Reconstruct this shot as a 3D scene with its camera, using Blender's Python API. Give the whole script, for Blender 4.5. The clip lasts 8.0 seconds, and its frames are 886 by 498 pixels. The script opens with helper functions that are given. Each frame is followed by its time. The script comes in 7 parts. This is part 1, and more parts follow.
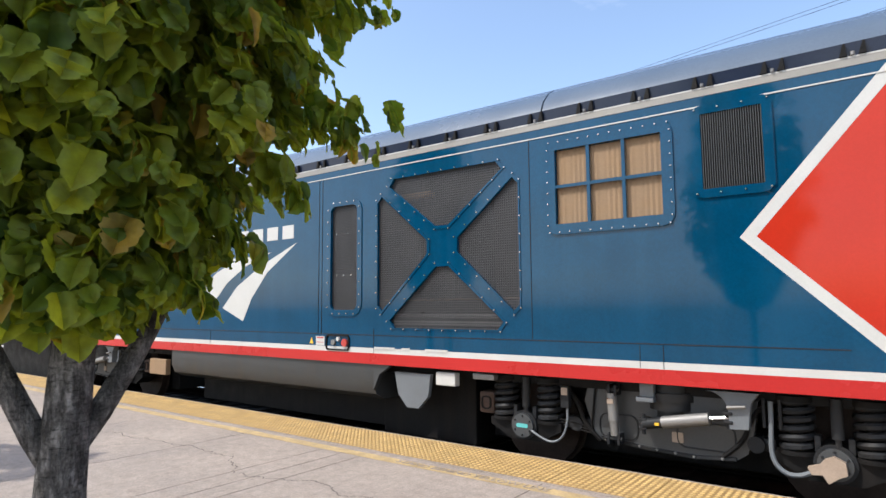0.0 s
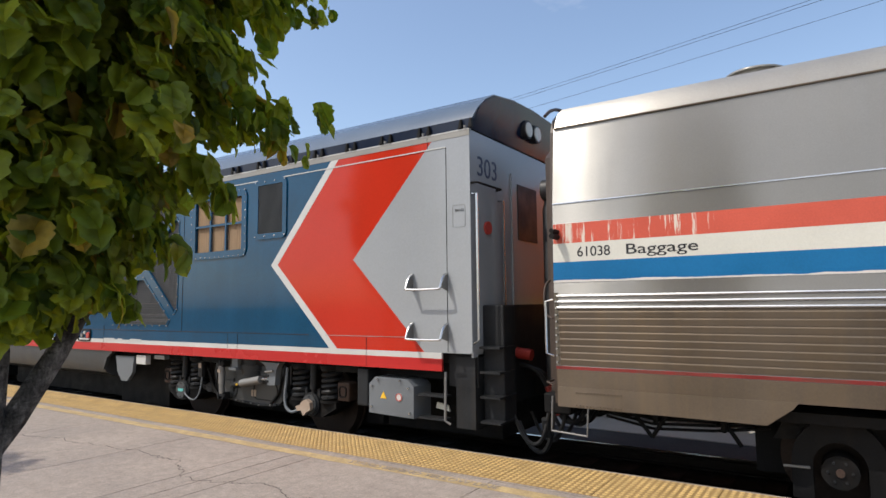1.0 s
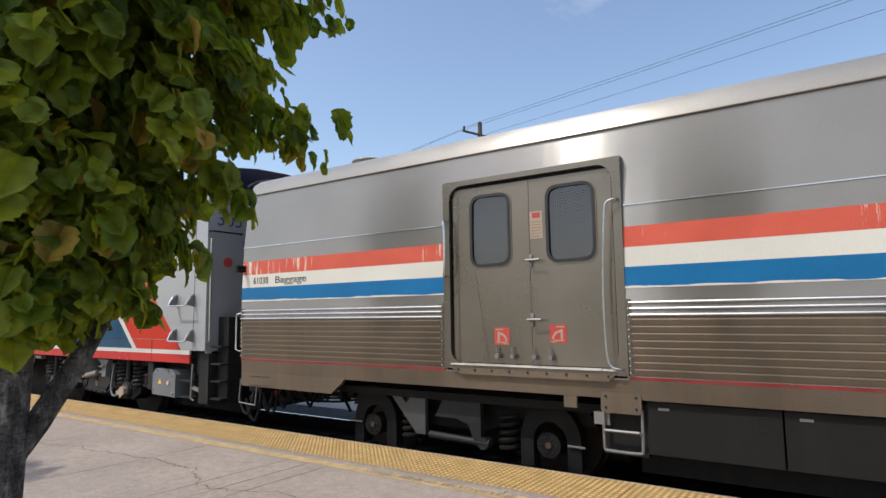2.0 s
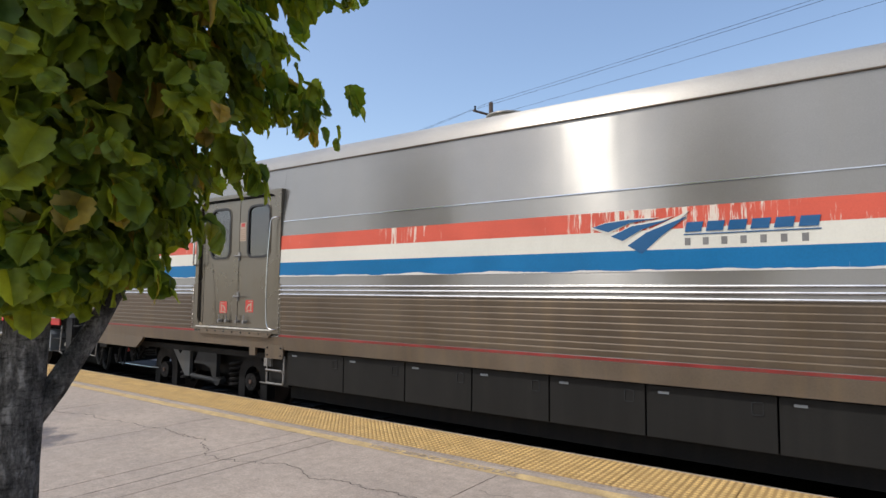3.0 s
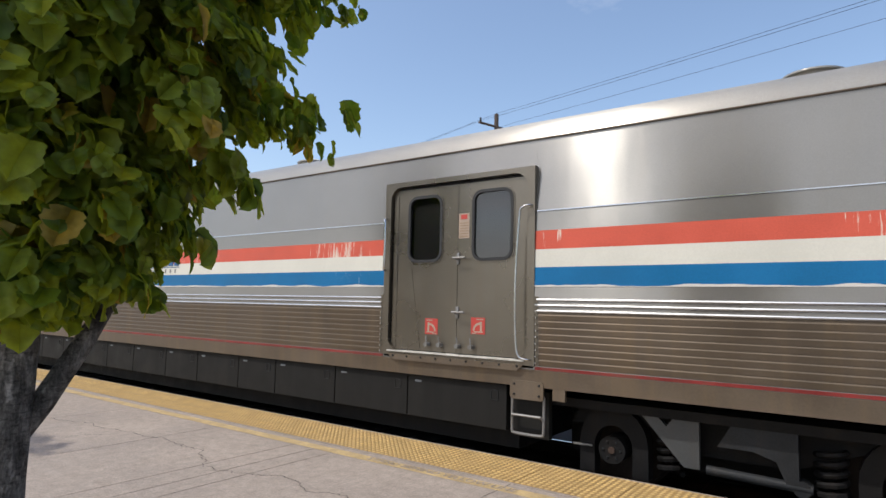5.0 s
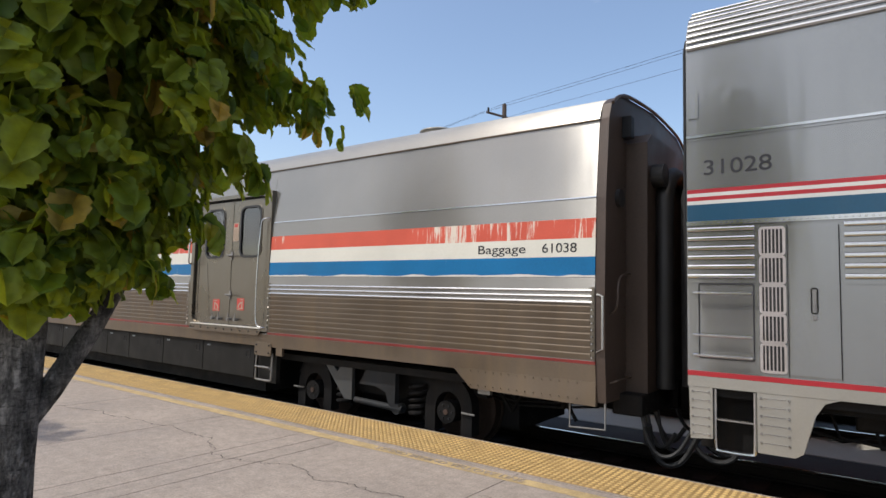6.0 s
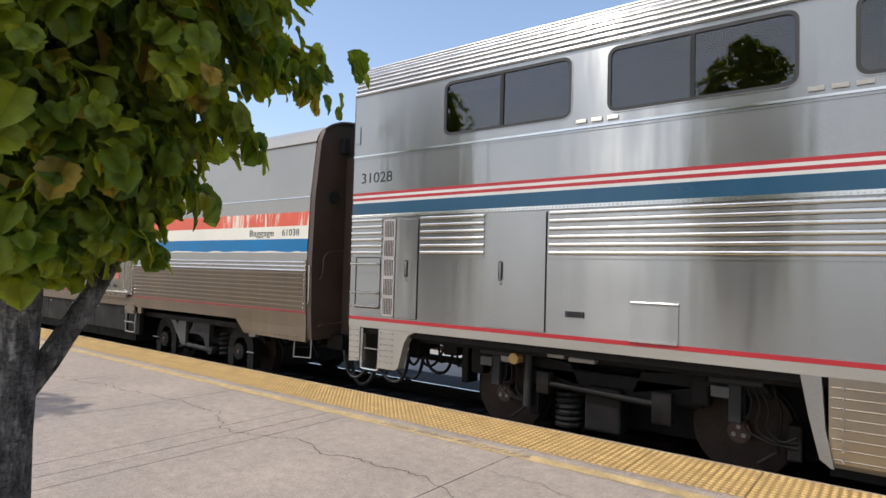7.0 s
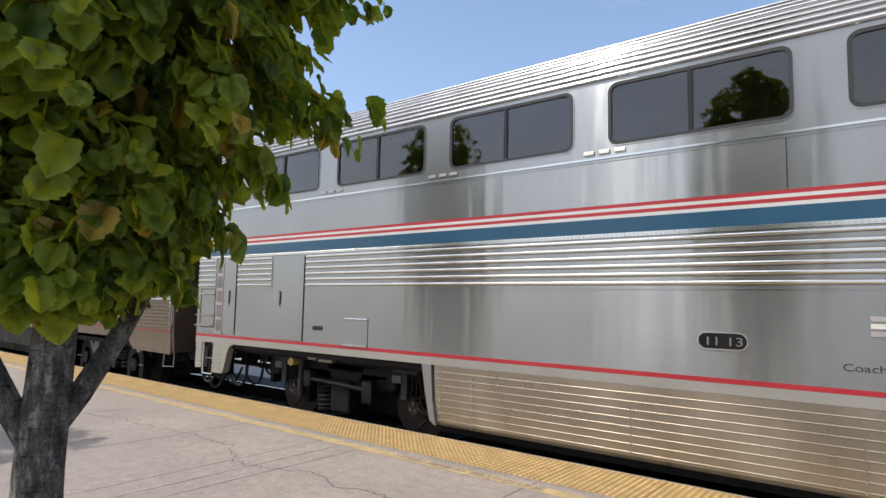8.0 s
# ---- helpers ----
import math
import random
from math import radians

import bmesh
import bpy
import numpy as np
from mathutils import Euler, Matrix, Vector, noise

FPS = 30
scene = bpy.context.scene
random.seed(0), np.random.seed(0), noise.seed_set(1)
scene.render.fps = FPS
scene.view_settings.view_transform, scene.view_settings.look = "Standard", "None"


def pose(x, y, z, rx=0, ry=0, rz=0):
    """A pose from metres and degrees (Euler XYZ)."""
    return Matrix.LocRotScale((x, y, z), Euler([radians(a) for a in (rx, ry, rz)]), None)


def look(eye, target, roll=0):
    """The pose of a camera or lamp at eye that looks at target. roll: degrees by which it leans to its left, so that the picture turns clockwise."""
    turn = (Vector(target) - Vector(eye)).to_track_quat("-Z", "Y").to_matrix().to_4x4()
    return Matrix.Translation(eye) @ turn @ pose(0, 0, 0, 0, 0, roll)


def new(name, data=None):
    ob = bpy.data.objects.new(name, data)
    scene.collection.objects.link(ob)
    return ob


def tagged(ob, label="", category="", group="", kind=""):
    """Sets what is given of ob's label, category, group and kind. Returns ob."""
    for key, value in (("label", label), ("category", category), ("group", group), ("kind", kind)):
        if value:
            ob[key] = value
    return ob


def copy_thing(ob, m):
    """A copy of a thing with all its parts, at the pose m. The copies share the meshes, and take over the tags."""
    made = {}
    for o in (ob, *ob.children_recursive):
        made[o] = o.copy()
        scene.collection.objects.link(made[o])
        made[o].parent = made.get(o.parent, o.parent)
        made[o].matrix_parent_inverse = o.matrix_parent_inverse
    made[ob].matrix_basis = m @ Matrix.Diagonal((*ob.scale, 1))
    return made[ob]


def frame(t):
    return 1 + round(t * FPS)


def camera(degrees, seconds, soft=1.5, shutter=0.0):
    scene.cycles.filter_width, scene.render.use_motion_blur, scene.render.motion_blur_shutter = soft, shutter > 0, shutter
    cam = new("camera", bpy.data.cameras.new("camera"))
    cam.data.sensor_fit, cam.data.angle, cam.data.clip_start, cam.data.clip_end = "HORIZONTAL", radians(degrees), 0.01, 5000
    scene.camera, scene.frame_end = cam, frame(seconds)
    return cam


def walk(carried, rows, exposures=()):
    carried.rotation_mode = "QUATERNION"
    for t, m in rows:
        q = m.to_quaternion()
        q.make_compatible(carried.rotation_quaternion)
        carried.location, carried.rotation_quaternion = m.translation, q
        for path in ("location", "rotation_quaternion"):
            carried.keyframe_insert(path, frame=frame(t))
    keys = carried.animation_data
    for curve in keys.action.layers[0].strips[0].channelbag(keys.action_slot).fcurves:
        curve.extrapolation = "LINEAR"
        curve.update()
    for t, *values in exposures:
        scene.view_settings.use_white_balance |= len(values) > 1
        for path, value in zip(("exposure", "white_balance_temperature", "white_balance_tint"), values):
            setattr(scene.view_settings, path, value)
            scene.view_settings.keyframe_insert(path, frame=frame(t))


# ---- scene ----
import functools

YC, ZR = 7.44, -0.29      # track centre line, rail top (platform top is z = 0)
EDGE = 5.83               # platform edge
SUN = Vector((-0.352, -0.475, 0.80)).normalized()   # towards the sun

LENS = 72.83
ROWS = [   # seconds, x, y, z, yaw, pitch, roll
    (0, -0.071, -0.058, 1.613, 36.98, 5.44, 0.42),
    (0.5, -0.086, 0.028, 1.641, 35.78, 4.95, 0.66),
    (1, 0.025, -0.008, 1.623, 33.44, 5.27, 0.64),
    (1.5, -0.001, 0.023, 1.630, 34.78, 6.40, 0.37),
    (2, 0.009, -0.015, 1.610, 34.69, 6.16, 0.77),
    (3.5, 0.010, -0.030, 1.601, 35.31, 3.71, -1.23),
    (4, 0.015, -0.024, 1.624, 35.00, 3.71, -1.42),
    (4.5, 0.042, -0.013, 1.624, 35.46, 5.45, -1.46),
    (6, 0.003, 0.022, 1.614, 36.38, 4.38, -1.40),
    (6.5, 0.025, -0.014, 1.598, 37.10, 4.21, -2.26),
    (7, -0.007, 0.076, 1.599, 37.23, 2.27, -1.60),
    (7.5, -0.004, 0.017, 1.611, 36.91, 4.03, -0.68),
    (8, 0.030, -0.002, 1.607, 38.09, 5.15, -1.14),
]
TRAIN = [   # seconds, metres rolled
    (0, -0.224), (0.5, 2.556), (1, 5.515), (1.5, 8.358), (2, 10.879), (3.5, 18.753), (4, 21.186), (4.5, 23.508), (6, 30.443), (6.5, 32.827), (7, 34.969), (7.5, 37.175), (8, 39.208)]
EXPOSURES = [(0, 0.98, 6400, 10), (0.5, 0.76, 6450, 10), (1.0, 0.54, 6600, 10), (2.0, 0.48, 6500, 10), (4.5, 0.48, 6450, 10), (6.0, 0.49, 6550, 10), (7.0, 0.63, 6550, 10), (8, 0.62, 6450, 10)]

cam = camera(LENS, 8.0, soft=1.5, shutter=0.0)
walk(cam, [(t, pose(x, y, z, 90 + p, r, yw)) for t, x, y, z, yw, p, r in ROWS], EXPOSURES)

world = bpy.data.worlds.new("world")
scene.world = world
world.use_nodes = True
wn = world.node_tree
sky = wn.nodes.new("ShaderNodeTexSky")
sky.sky_type, sky.sun_disc = "NISHITA", False
sky.sun_elevation = math.asin(SUN.z)
sky.sun_rotation = math.atan2(SUN.x, SUN.y)
sky.air_density, sky.dust_density, sky.ozone_density = 1.0, 1.9, 0.9
# thin broken cloud on a flat layer high above, drawn together towards the horizon
geo = wn.nodes.new("ShaderNodeTexCoord")
sep = wn.nodes.new("ShaderNodeSeparateXYZ")
wn.links.new(geo.outputs["Generated"], sep.inputs[0])
lift = wn.nodes.new("ShaderNodeMath")
lift.operation = "ADD"
lift.inputs[1].default_value = 0.16
wn.links.new(sep.outputs[2], lift.inputs[0])
comb = wn.nodes.new("ShaderNodeCombineXYZ")
for axis in (0, 1):
    dv = wn.nodes.new("ShaderNodeMath")
    dv.operation = "DIVIDE"
    wn.links.new(sep.outputs[axis], dv.inputs[0])
    wn.links.new(lift.outputs[0], dv.inputs[1])
    wn.links.new(dv.outputs[0], comb.inputs[axis])
comb.inputs[2].default_value = 3.7
cloud = wn.nodes.new("ShaderNodeTexNoise")
cloud.inputs["Scale"].default_value, cloud.inputs["Detail"].default_value, cloud.inputs["Roughness"].default_value = 0.9, 7, 0.55
wn.links.new(comb.outputs[0], cloud.inputs["Vector"])
cover = wn.nodes.new("ShaderNodeMapRange")
cover.inputs[1].default_value, cover.inputs[2].default_value = 0.54, 0.74
cover.inputs[4].default_value = 0.75
south = wn.nodes.new("ShaderNodeMath")      # the cloud thins out towards the north
south.operation = "MULTIPLY_ADD"
south.inputs[1].default_value = -0.17
wn.links.new(sep.outputs[1], south.inputs[0])
wn.links.new(cloud.outputs[0], south.inputs[2])
wn.links.new(south.outputs[0], cover.inputs[0])
above = wn.nodes.new("ShaderNodeMapRange")
above.inputs[1].default_value, above.inputs[2].default_value = 0.0, 0.08
wn.links.new(sep.outputs[2], above.inputs[0])
thick = wn.nodes.new("ShaderNodeMath")
thick.operation = "MULTIPLY"
wn.links.new(cover.outputs[0], thick.inputs[0])
wn.links.new(above.outputs[0], thick.inputs[1])
blend = wn.nodes.new("ShaderNodeMix")
blend.data_type = "RGBA"
blend.inputs[7].default_value = (6.2, 6.2, 6.3, 1)
wn.links.new(thick.outputs[0], blend.inputs[0])
wn.links.new(sky.outputs[0], blend.inputs[6])
wn.links.new(blend.outputs[2], wn.nodes["Background"].inputs[0])
wn.nodes["Background"].inputs[1].default_value = 0.15
sun = new("sun", bpy.data.lights.new("sun", "SUN"))
sun.data.energy, sun.data.angle, sun.data.color = 2.25, radians(0.55), (1.0, 0.95, 0.87)
sun.matrix_world = look((0, 0, 0), -SUN)


# ---------------- materials ----------------
def mat(name, col, rough=0.5, metal=0.0, var=0.12, scale=1.2, fine=70.0, bump=0.08, streak=0.0,
        dirt=(0.16, 0.12, 0.08), aniso=0.0, spec=0.5, coat=0.0, rvar=0.12, wave=0.0):
    """A surface with soft blotches, fine grain, optional rain streaks down its sides, and a slight relief."""
    m = bpy.data.materials.new(name)
    m.use_nodes = True
    nt = m.node_tree
    n, l = nt.nodes, nt.links
    b = n["Principled BSDF"]
    tc = n.new("ShaderNodeTexCoord")
    big, small = n.new("ShaderNodeTexNoise"), n.new("ShaderNodeTexNoise")
    big.inputs["Scale"].default_value, big.inputs["Detail"].default_value = scale, 5
    small.inputs["Scale"].default_value, small.inputs["Detail"].default_value, small.inputs["Roughness"].default_value = fine, 6, 0.75
    for t in (big, small):
        l.new(tc.outputs["Object"], t.inputs["Vector"])
    hsv = n.new("ShaderNodeHueSaturation")
    hsv.inputs["Color"].default_value = (*col, 1)
    add = n.new("ShaderNodeMath")
    add.operation = "ADD"
    l.new(big.outputs[0], add.inputs[0])
    l.new(small.outputs[0], add.inputs[1])
    mr = n.new("ShaderNodeMapRange")
    mr.inputs[1].default_value, mr.inputs[2].default_value = 0.8, 1.2
    mr.inputs[3].default_value, mr.inputs[4].default_value = 1 - var, 1 + var
    l.new(add.outputs[0], mr.inputs[0])
    l.new(mr.outputs[0], hsv.inputs["Value"])
    out = hsv.outputs[0]
    if streak:
        mp = n.new("ShaderNodeMapping")
        mp.inputs["Scale"].default_value = (6, 6, 0.35)
        l.new(tc.outputs["Object"], mp.inputs[0])
        st = n.new("ShaderNodeTexNoise")
        st.inputs["Scale"].default_value, st.inputs["Detail"].default_value = 1.3, 6
        l.new(mp.outputs[0], st.inputs["Vector"])
        sr = n.new("ShaderNodeMapRange")
        sr.inputs[1].default_value, sr.inputs[2].default_value = 0.45, 0.75
        sr.inputs[3].default_value, sr.inputs[4].default_value = 0, streak
        l.new(st.outputs[0], sr.inputs[0])
        mx = n.new("ShaderNodeMix")
        mx.data_type = "RGBA"
        mx.inputs[7].default_value = (*dirt, 1)
        l.new(sr.outputs[0], mx.inputs[0])
        l.new(out, mx.inputs[6])
        out = mx.outputs[2]
    l.new(out, b.inputs["Base Color"])
    rr = n.new("ShaderNodeMapRange")
    rr.inputs[1].default_value, rr.inputs[2].default_value = 0.3, 0.7
    rr.inputs[3].default_value, rr.inputs[4].default_value = max(0.03, rough - rvar * rough * 2), rough + rvar * rough * 2
    l.new(big.outputs[0], rr.inputs[0])
    l.new(rr.outputs[0], b.inputs["Roughness"])
    b.inputs["Metallic"].default_value = metal
    b.inputs["Specular IOR Level"].default_value = spec
    b.inputs["Coat Weight"].default_value = coat
    b.inputs["Coat Roughness"].default_value = 0.06
    if aniso:
        b.inputs["Anisotropic"].default_value = aniso
        tg = n.new("ShaderNodeTangent")
        tg.direction_type, tg.axis = "RADIAL", "X"
        l.new(tg.outputs[0], b.inputs["Tangent"])
    if wave:        # sheet metal that is not quite flat, in upright swells
        wm = n.new("ShaderNodeMapping")
        wm.inputs["Scale"].default_value = (2.2, 2.2, 0.3)
        wt = n.new("ShaderNodeTexNoise")
        wt.inputs["Scale"].default_value, wt.inputs["Detail"].default_value = 1.0, 2.5
        l.new(tc.outputs["Object"], wm.inputs[0])
        l.new(wm.outputs[0], wt.inputs["Vector"])
        wb = n.new("ShaderNodeBump")
        wb.inputs["Strength"].default_value, wb.inputs["Distance"].default_value = wave, 0.05
        l.new(wt.outputs[0], wb.inputs["Height"])
        l.new(wb.outputs[0], b.inputs["Normal"])
    if bump:
        bp = n.new("ShaderNodeBump")
        if wave:
            l.new(wb.outputs[0], bp.inputs["Normal"])
        bp.inputs["Strength"].default_value, bp.inputs["Distance"].default_value = bump, 0.02
        l.new(add.outputs[0], bp.inputs["Height"])
        l.new(bp.outputs[0], b.inputs["Normal"])
    return m


def worn_paint(name, col, under, amount, z0=None, dz=0.03):
    """Paint that has come off in upright scratches, and along a ragged lower edge at height z0."""
    m = mat(name, col, 0.45, 0, 0.1, 2.0, 60, 0.03, spec=0.25)
    nt = m.node_tree
    n, l = nt.nodes, nt.links
    b = n["Principled BSDF"]
    old = b.inputs["Base Color"].links[0].from_socket
    tc = n.new("ShaderNodeTexCoord")
    mp = n.new("ShaderNodeMapping")
    mp.inputs["Scale"].default_value = (9, 1, 0.7)
    l.new(tc.outputs["Object"], mp.inputs[0])
    ns = n.new("ShaderNodeTexNoise")
    ns.inputs["Scale"].default_value, ns.inputs["Detail"].default_value, ns.inputs["Roughness"].default_value = 2.2, 7, 0.75
    l.new(mp.outputs[0], ns.inputs["Vector"])
    patch = n.new("ShaderNodeTexNoise")
    patch.inputs["Scale"].default_value = 0.8
    l.new(tc.outputs["Object"], patch.inputs["Vector"])
    ml = n.new("ShaderNodeMath")
    ml.operation = "MULTIPLY"
    l.new(ns.outputs[0], ml.inputs[0])
    l.new(patch.outputs[0], ml.inputs[1])
    mr = n.new("ShaderNodeMapRange")
    mr.inputs[1].default_value, mr.inputs[2].default_value = 0.345 - amount, 0.375 - amount
    l.new(ml.outputs[0], mr.inputs[0])
    mask = mr.outputs[0]
    if z0 is not None:
        sx = n.new("ShaderNodeSeparateXYZ")
        l.new(tc.outputs["Object"], sx.inputs[0])
        rag = n.new("ShaderNodeTexNoise")
        rag.noise_dimensions = "1D"
        rag.inputs["Scale"].default_value, rag.inputs["Detail"].default_value = 1.6, 6
        l.new(sx.outputs[0], rag.inputs["W"])
        ma = n.new("ShaderNodeMath")
        ma.operation = "MULTIPLY_ADD"
        ma.inputs[1].default_value, ma.inputs[2].default_value = dz * 2, z0 - dz * 0.75
        l.new(rag.outputs[0], ma.inputs[0])
        lt = n.new("ShaderNodeMath")
        lt.operation = "LESS_THAN"
        l.new(sx.outputs[2], lt.inputs[0])
        l.new(ma.outputs[0], lt.inputs[1])
        mm = n.new("ShaderNodeMath")
        mm.operation = "MAXIMUM"
        l.new(mask, mm.inputs[0])
        l.new(lt.outputs[0], mm.inputs[1])
        mask = mm.outputs[0]
    mx = n.new("ShaderNodeMix")
    mx.data_type = "RGBA"
    mx.inputs[7].default_value = (*under, 1)
    l.new(mask, mx.inputs[0])
    l.new(old, mx.inputs[6])
    l.new(mx.outputs[2], b.inputs["Base Color"])
    return m


def concrete_mat(name, col):
    """Broomed concrete: sandy grain, faint brush marks across the platform, brown stains."""
    m = mat(name, col, 0.88, 0, 0.13, 1.1, 30, 0.3)
    n, l = m.node_tree.nodes, m.node_tree.links
    b = n["Principled BSDF"]
    old = b.inputs["Base Color"].links[0].from_socket
    tc = n.new("ShaderNodeTexCoord")
    layers = []
    for scl, size, detail, lo, hi, amount in (((1, 1, 1), 55, 8, 0.34, 0.66, 0.22), ((1, 1, 1), 9, 8, 0.35, 0.65, 0.14), ((26, 1.6, 1), 2.0, 6, 0.3, 0.7, 0.10)):
        mp = n.new("ShaderNodeMapping")
        mp.inputs["Scale"].default_value = scl
        mp.inputs["Rotation"].default_value = (0, 0, 0.06)
        l.new(tc.outputs["Object"], mp.inputs[0])
        ns = n.new("ShaderNodeTexNoise")
        ns.inputs["Scale"].default_value, ns.inputs["Detail"].default_value, ns.inputs["Roughness"].default_value = size, detail, 0.7
        l.new(mp.outputs[0], ns.inputs["Vector"])
        mr = n.new("ShaderNodeMapRange")
        mr.inputs[1].default_value, mr.inputs[2].default_value = lo, hi
        mr.inputs[3].default_value, mr.inputs[4].default_value = 1 - amount, 1 + amount
        l.new(ns.outputs[0], mr.inputs[0])
        layers.append(mr.outputs[0])
    for v in layers:
        hs = n.new("ShaderNodeHueSaturation")
        l.new(old, hs.inputs["Color"])
        l.new(v, hs.inputs["Value"])
        old = hs.outputs[0]
    stain = n.new("ShaderNodeTexNoise")
    stain.inputs["Scale"].default_value, stain.inputs["Detail"].default_value, stain.inputs["Roughness"].default_value = 3.5, 8, 0.72
    l.new(tc.outputs["Object"], stain.inputs["Vector"])
    sm = n.new("ShaderNodeMapRange")
    sm.inputs[1].default_value, sm.inputs[2].default_value, sm.inputs[4].default_value = 0.58, 0.74, 0.5
    l.new(stain.outputs[0], sm.inputs[0])
    mx = n.new("ShaderNodeMix")
    mx.data_type = "RGBA"
    mx.inputs[7].default_value = (0.15, 0.118, 0.098, 1)
    l.new(sm.outputs[0], mx.inputs[0])
    l.new(old, mx.inputs[6])
    l.new(mx.outputs[2], b.inputs["Base Color"])
    return m


def glass_mat(name, tint, rough=0.02):
    m = bpy.data.materials.new(name)
    m.use_nodes = True
    b = m.node_tree.nodes["Principled BSDF"]
    b.inputs["Base Color"].default_value = (*tint, 1)
    b.inputs["Roughness"].default_value = rough
    b.inputs["Transmission Weight"].default_value = 1
    b.inputs["IOR"].default_value = 1.65
    return m


def leaf_mat(name, c1, c2, c3):
    m = bpy.data.materials.new(name)
    m.use_nodes = True
    nt = m.node_tree
    n, l = nt.nodes, nt.links
    b = n["Principled BSDF"]
    geo = n.new("ShaderNodeNewGeometry")
    cr = n.new("ShaderNodeValToRGB")
    e = cr.color_ramp.elements
    e[0].position, e[0].color = 0.0, (*c1, 1)
    e[1].position, e[1].color = 1.0, (*c3, 1)
    for pos, c in ((0.55, c2), (0.93, c2), (0.97, (c3[0] * 0.8, c3[1] * 0.7, c3[2]))):
        k = cr.color_ramp.elements.new(pos)
        k.color = (*c, 1)
    l.new(geo.outputs["Random Per Island"], cr.inputs[0])
    tc = n.new("ShaderNodeTexCoord")
    ns = n.new("ShaderNodeTexNoise")
    ns.inputs["Scale"].default_value, ns.inputs["Detail"].default_value = 25, 4
    l.new(tc.outputs["Object"], ns.inputs["Vector"])
    hsv = n.new("ShaderNodeHueSaturation")
    mr = n.new("ShaderNodeMapRange")
    mr.inputs[1].default_value, mr.inputs[2].default_value = 0.3, 0.7
    mr.inputs[3].default_value, mr.inputs[4].default_value = 0.75, 1.25
    l.new(ns.outputs[0], mr.inputs[0])
    l.new(mr.outputs[0], hsv.inputs["Value"])
    l.new(cr.outputs[0], hsv.inputs["Color"])
    l.new(hsv.outputs[0], b.inputs["Base Color"])
    b.inputs["Roughness"].default_value = 0.48
    b.inputs["Specular IOR Level"].default_value = 0.32
    bp = n.new("ShaderNodeBump")
    bp.inputs["Strength"].default_value, bp.inputs["Distance"].default_value = 0.4, 0.01
    l.new(ns.outputs[0], bp.inputs["Height"])
    l.new(bp.outputs[0], b.inputs["Normal"])
    tr = n.new("ShaderNodeBsdfTranslucent")
    warm = n.new("ShaderNodeMix")
    warm.data_type, warm.blend_type = "RGBA", "MULTIPLY"
    warm.inputs[0].default_value = 1
    warm.inputs[7].default_value = (2.9, 2.4, 0.7, 1)
    l.new(hsv.outputs[0], warm.inputs[6])
    l.new(warm.outputs[2], tr.inputs["Color"])
    mx = n.new("ShaderNodeMixShader")
    mx.inputs[0].default_value = 0.5
    l.new(b.outputs[0], mx.inputs[1])
    l.new(tr.outputs[0], mx.inputs[2])
    l.new(mx.outputs[0], n["Material Output"].inputs[0])
    return m


def bark_mat(name):
    """Grey bark: upright fissures, pale flakes between them, fine cross cracks."""
    m = mat(name, (0.165, 0.156, 0.146), 0.95, 0, 0.5, 14, 120, 0.6, spec=0.2)
    n, l = m.node_tree.nodes, m.node_tree.links
    b = n["Principled BSDF"]
    old = b.inputs["Base Color"].links[0].from_socket
    tc = n.new("ShaderNodeTexCoord")
    height = None
    for scl, lo, hi, dark in (((46, 46, 15), 0.38, 0.58, 0.35), ((16, 16, 75), 0.34, 0.47, 0.40), ((7, 7, 6), 0.36, 0.62, 0.55)):
        mp = n.new("ShaderNodeMapping")
        mp.inputs["Scale"].default_value = scl
        l.new(tc.outputs["Object"], mp.inputs[0])
        ns = n.new("ShaderNodeTexNoise")
        ns.inputs["Scale"].default_value, ns.inputs["Detail"].default_value, ns.inputs["Roughness"].default_value = 1.0, 8, 0.7
        l.new(mp.outputs[0], ns.inputs["Vector"])
        mr = n.new("ShaderNodeMapRange")
        mr.inputs[1].default_value, mr.inputs[2].default_value = lo, hi
        mr.inputs[3].default_value, mr.inputs[4].default_value = dark, 1.12
        l.new(ns.outputs[0], mr.inputs[0])
        hs = n.new("ShaderNodeHueSaturation")
        l.new(old, hs.inputs["Color"])
        l.new(mr.outputs[0], hs.inputs["Value"])
        old = hs.outputs[0]
        height = height or mr.outputs[0]
    l.new(old, b.inputs["Base Color"])
    bp = n.new("ShaderNodeBump")
    bp.inputs["Strength"].default_value, bp.inputs["Distance"].default_value = 0.9, 0.012
    l.new(height, bp.inputs["Height"])
    l.new(bp.outputs[0], b.inputs["Normal"])
    return m


M_CONC = concrete_mat("worn concrete", (0.286, 0.239, 0.202))
M_CONC2 = mat("pale concrete", (0.36, 0.335, 0.30), 0.85, 0, 0.12, 1.4, 60, 0.2)
# apron concrete again, its colour darkened to paint the train's shade
M_CONC3 = mat("shade-dark apron concrete", (0.042, 0.042, 0.044), 0.9, 0, 0.25, 1.0, 40, 0.2, spec=0.2)
M_CRACK = mat("crack", (0.07, 0.06, 0.05), 0.95, bump=0)
M_TACT = mat("tactile yellow", (0.48, 0.325, 0.125), 0.6, 0, 0.28, 3.5, 90, 0.1)
M_TBASE = mat("tactile base", (0.29, 0.185, 0.07), 0.7, 0, 0.16, 2.5, 120, 0.1)
M_LINE = mat("yellow line paint", (0.41, 0.30, 0.145), 0.75, 0, 0.3, 5, 45, 0.25, streak=0.3, dirt=(0.24, 0.17, 0.11))
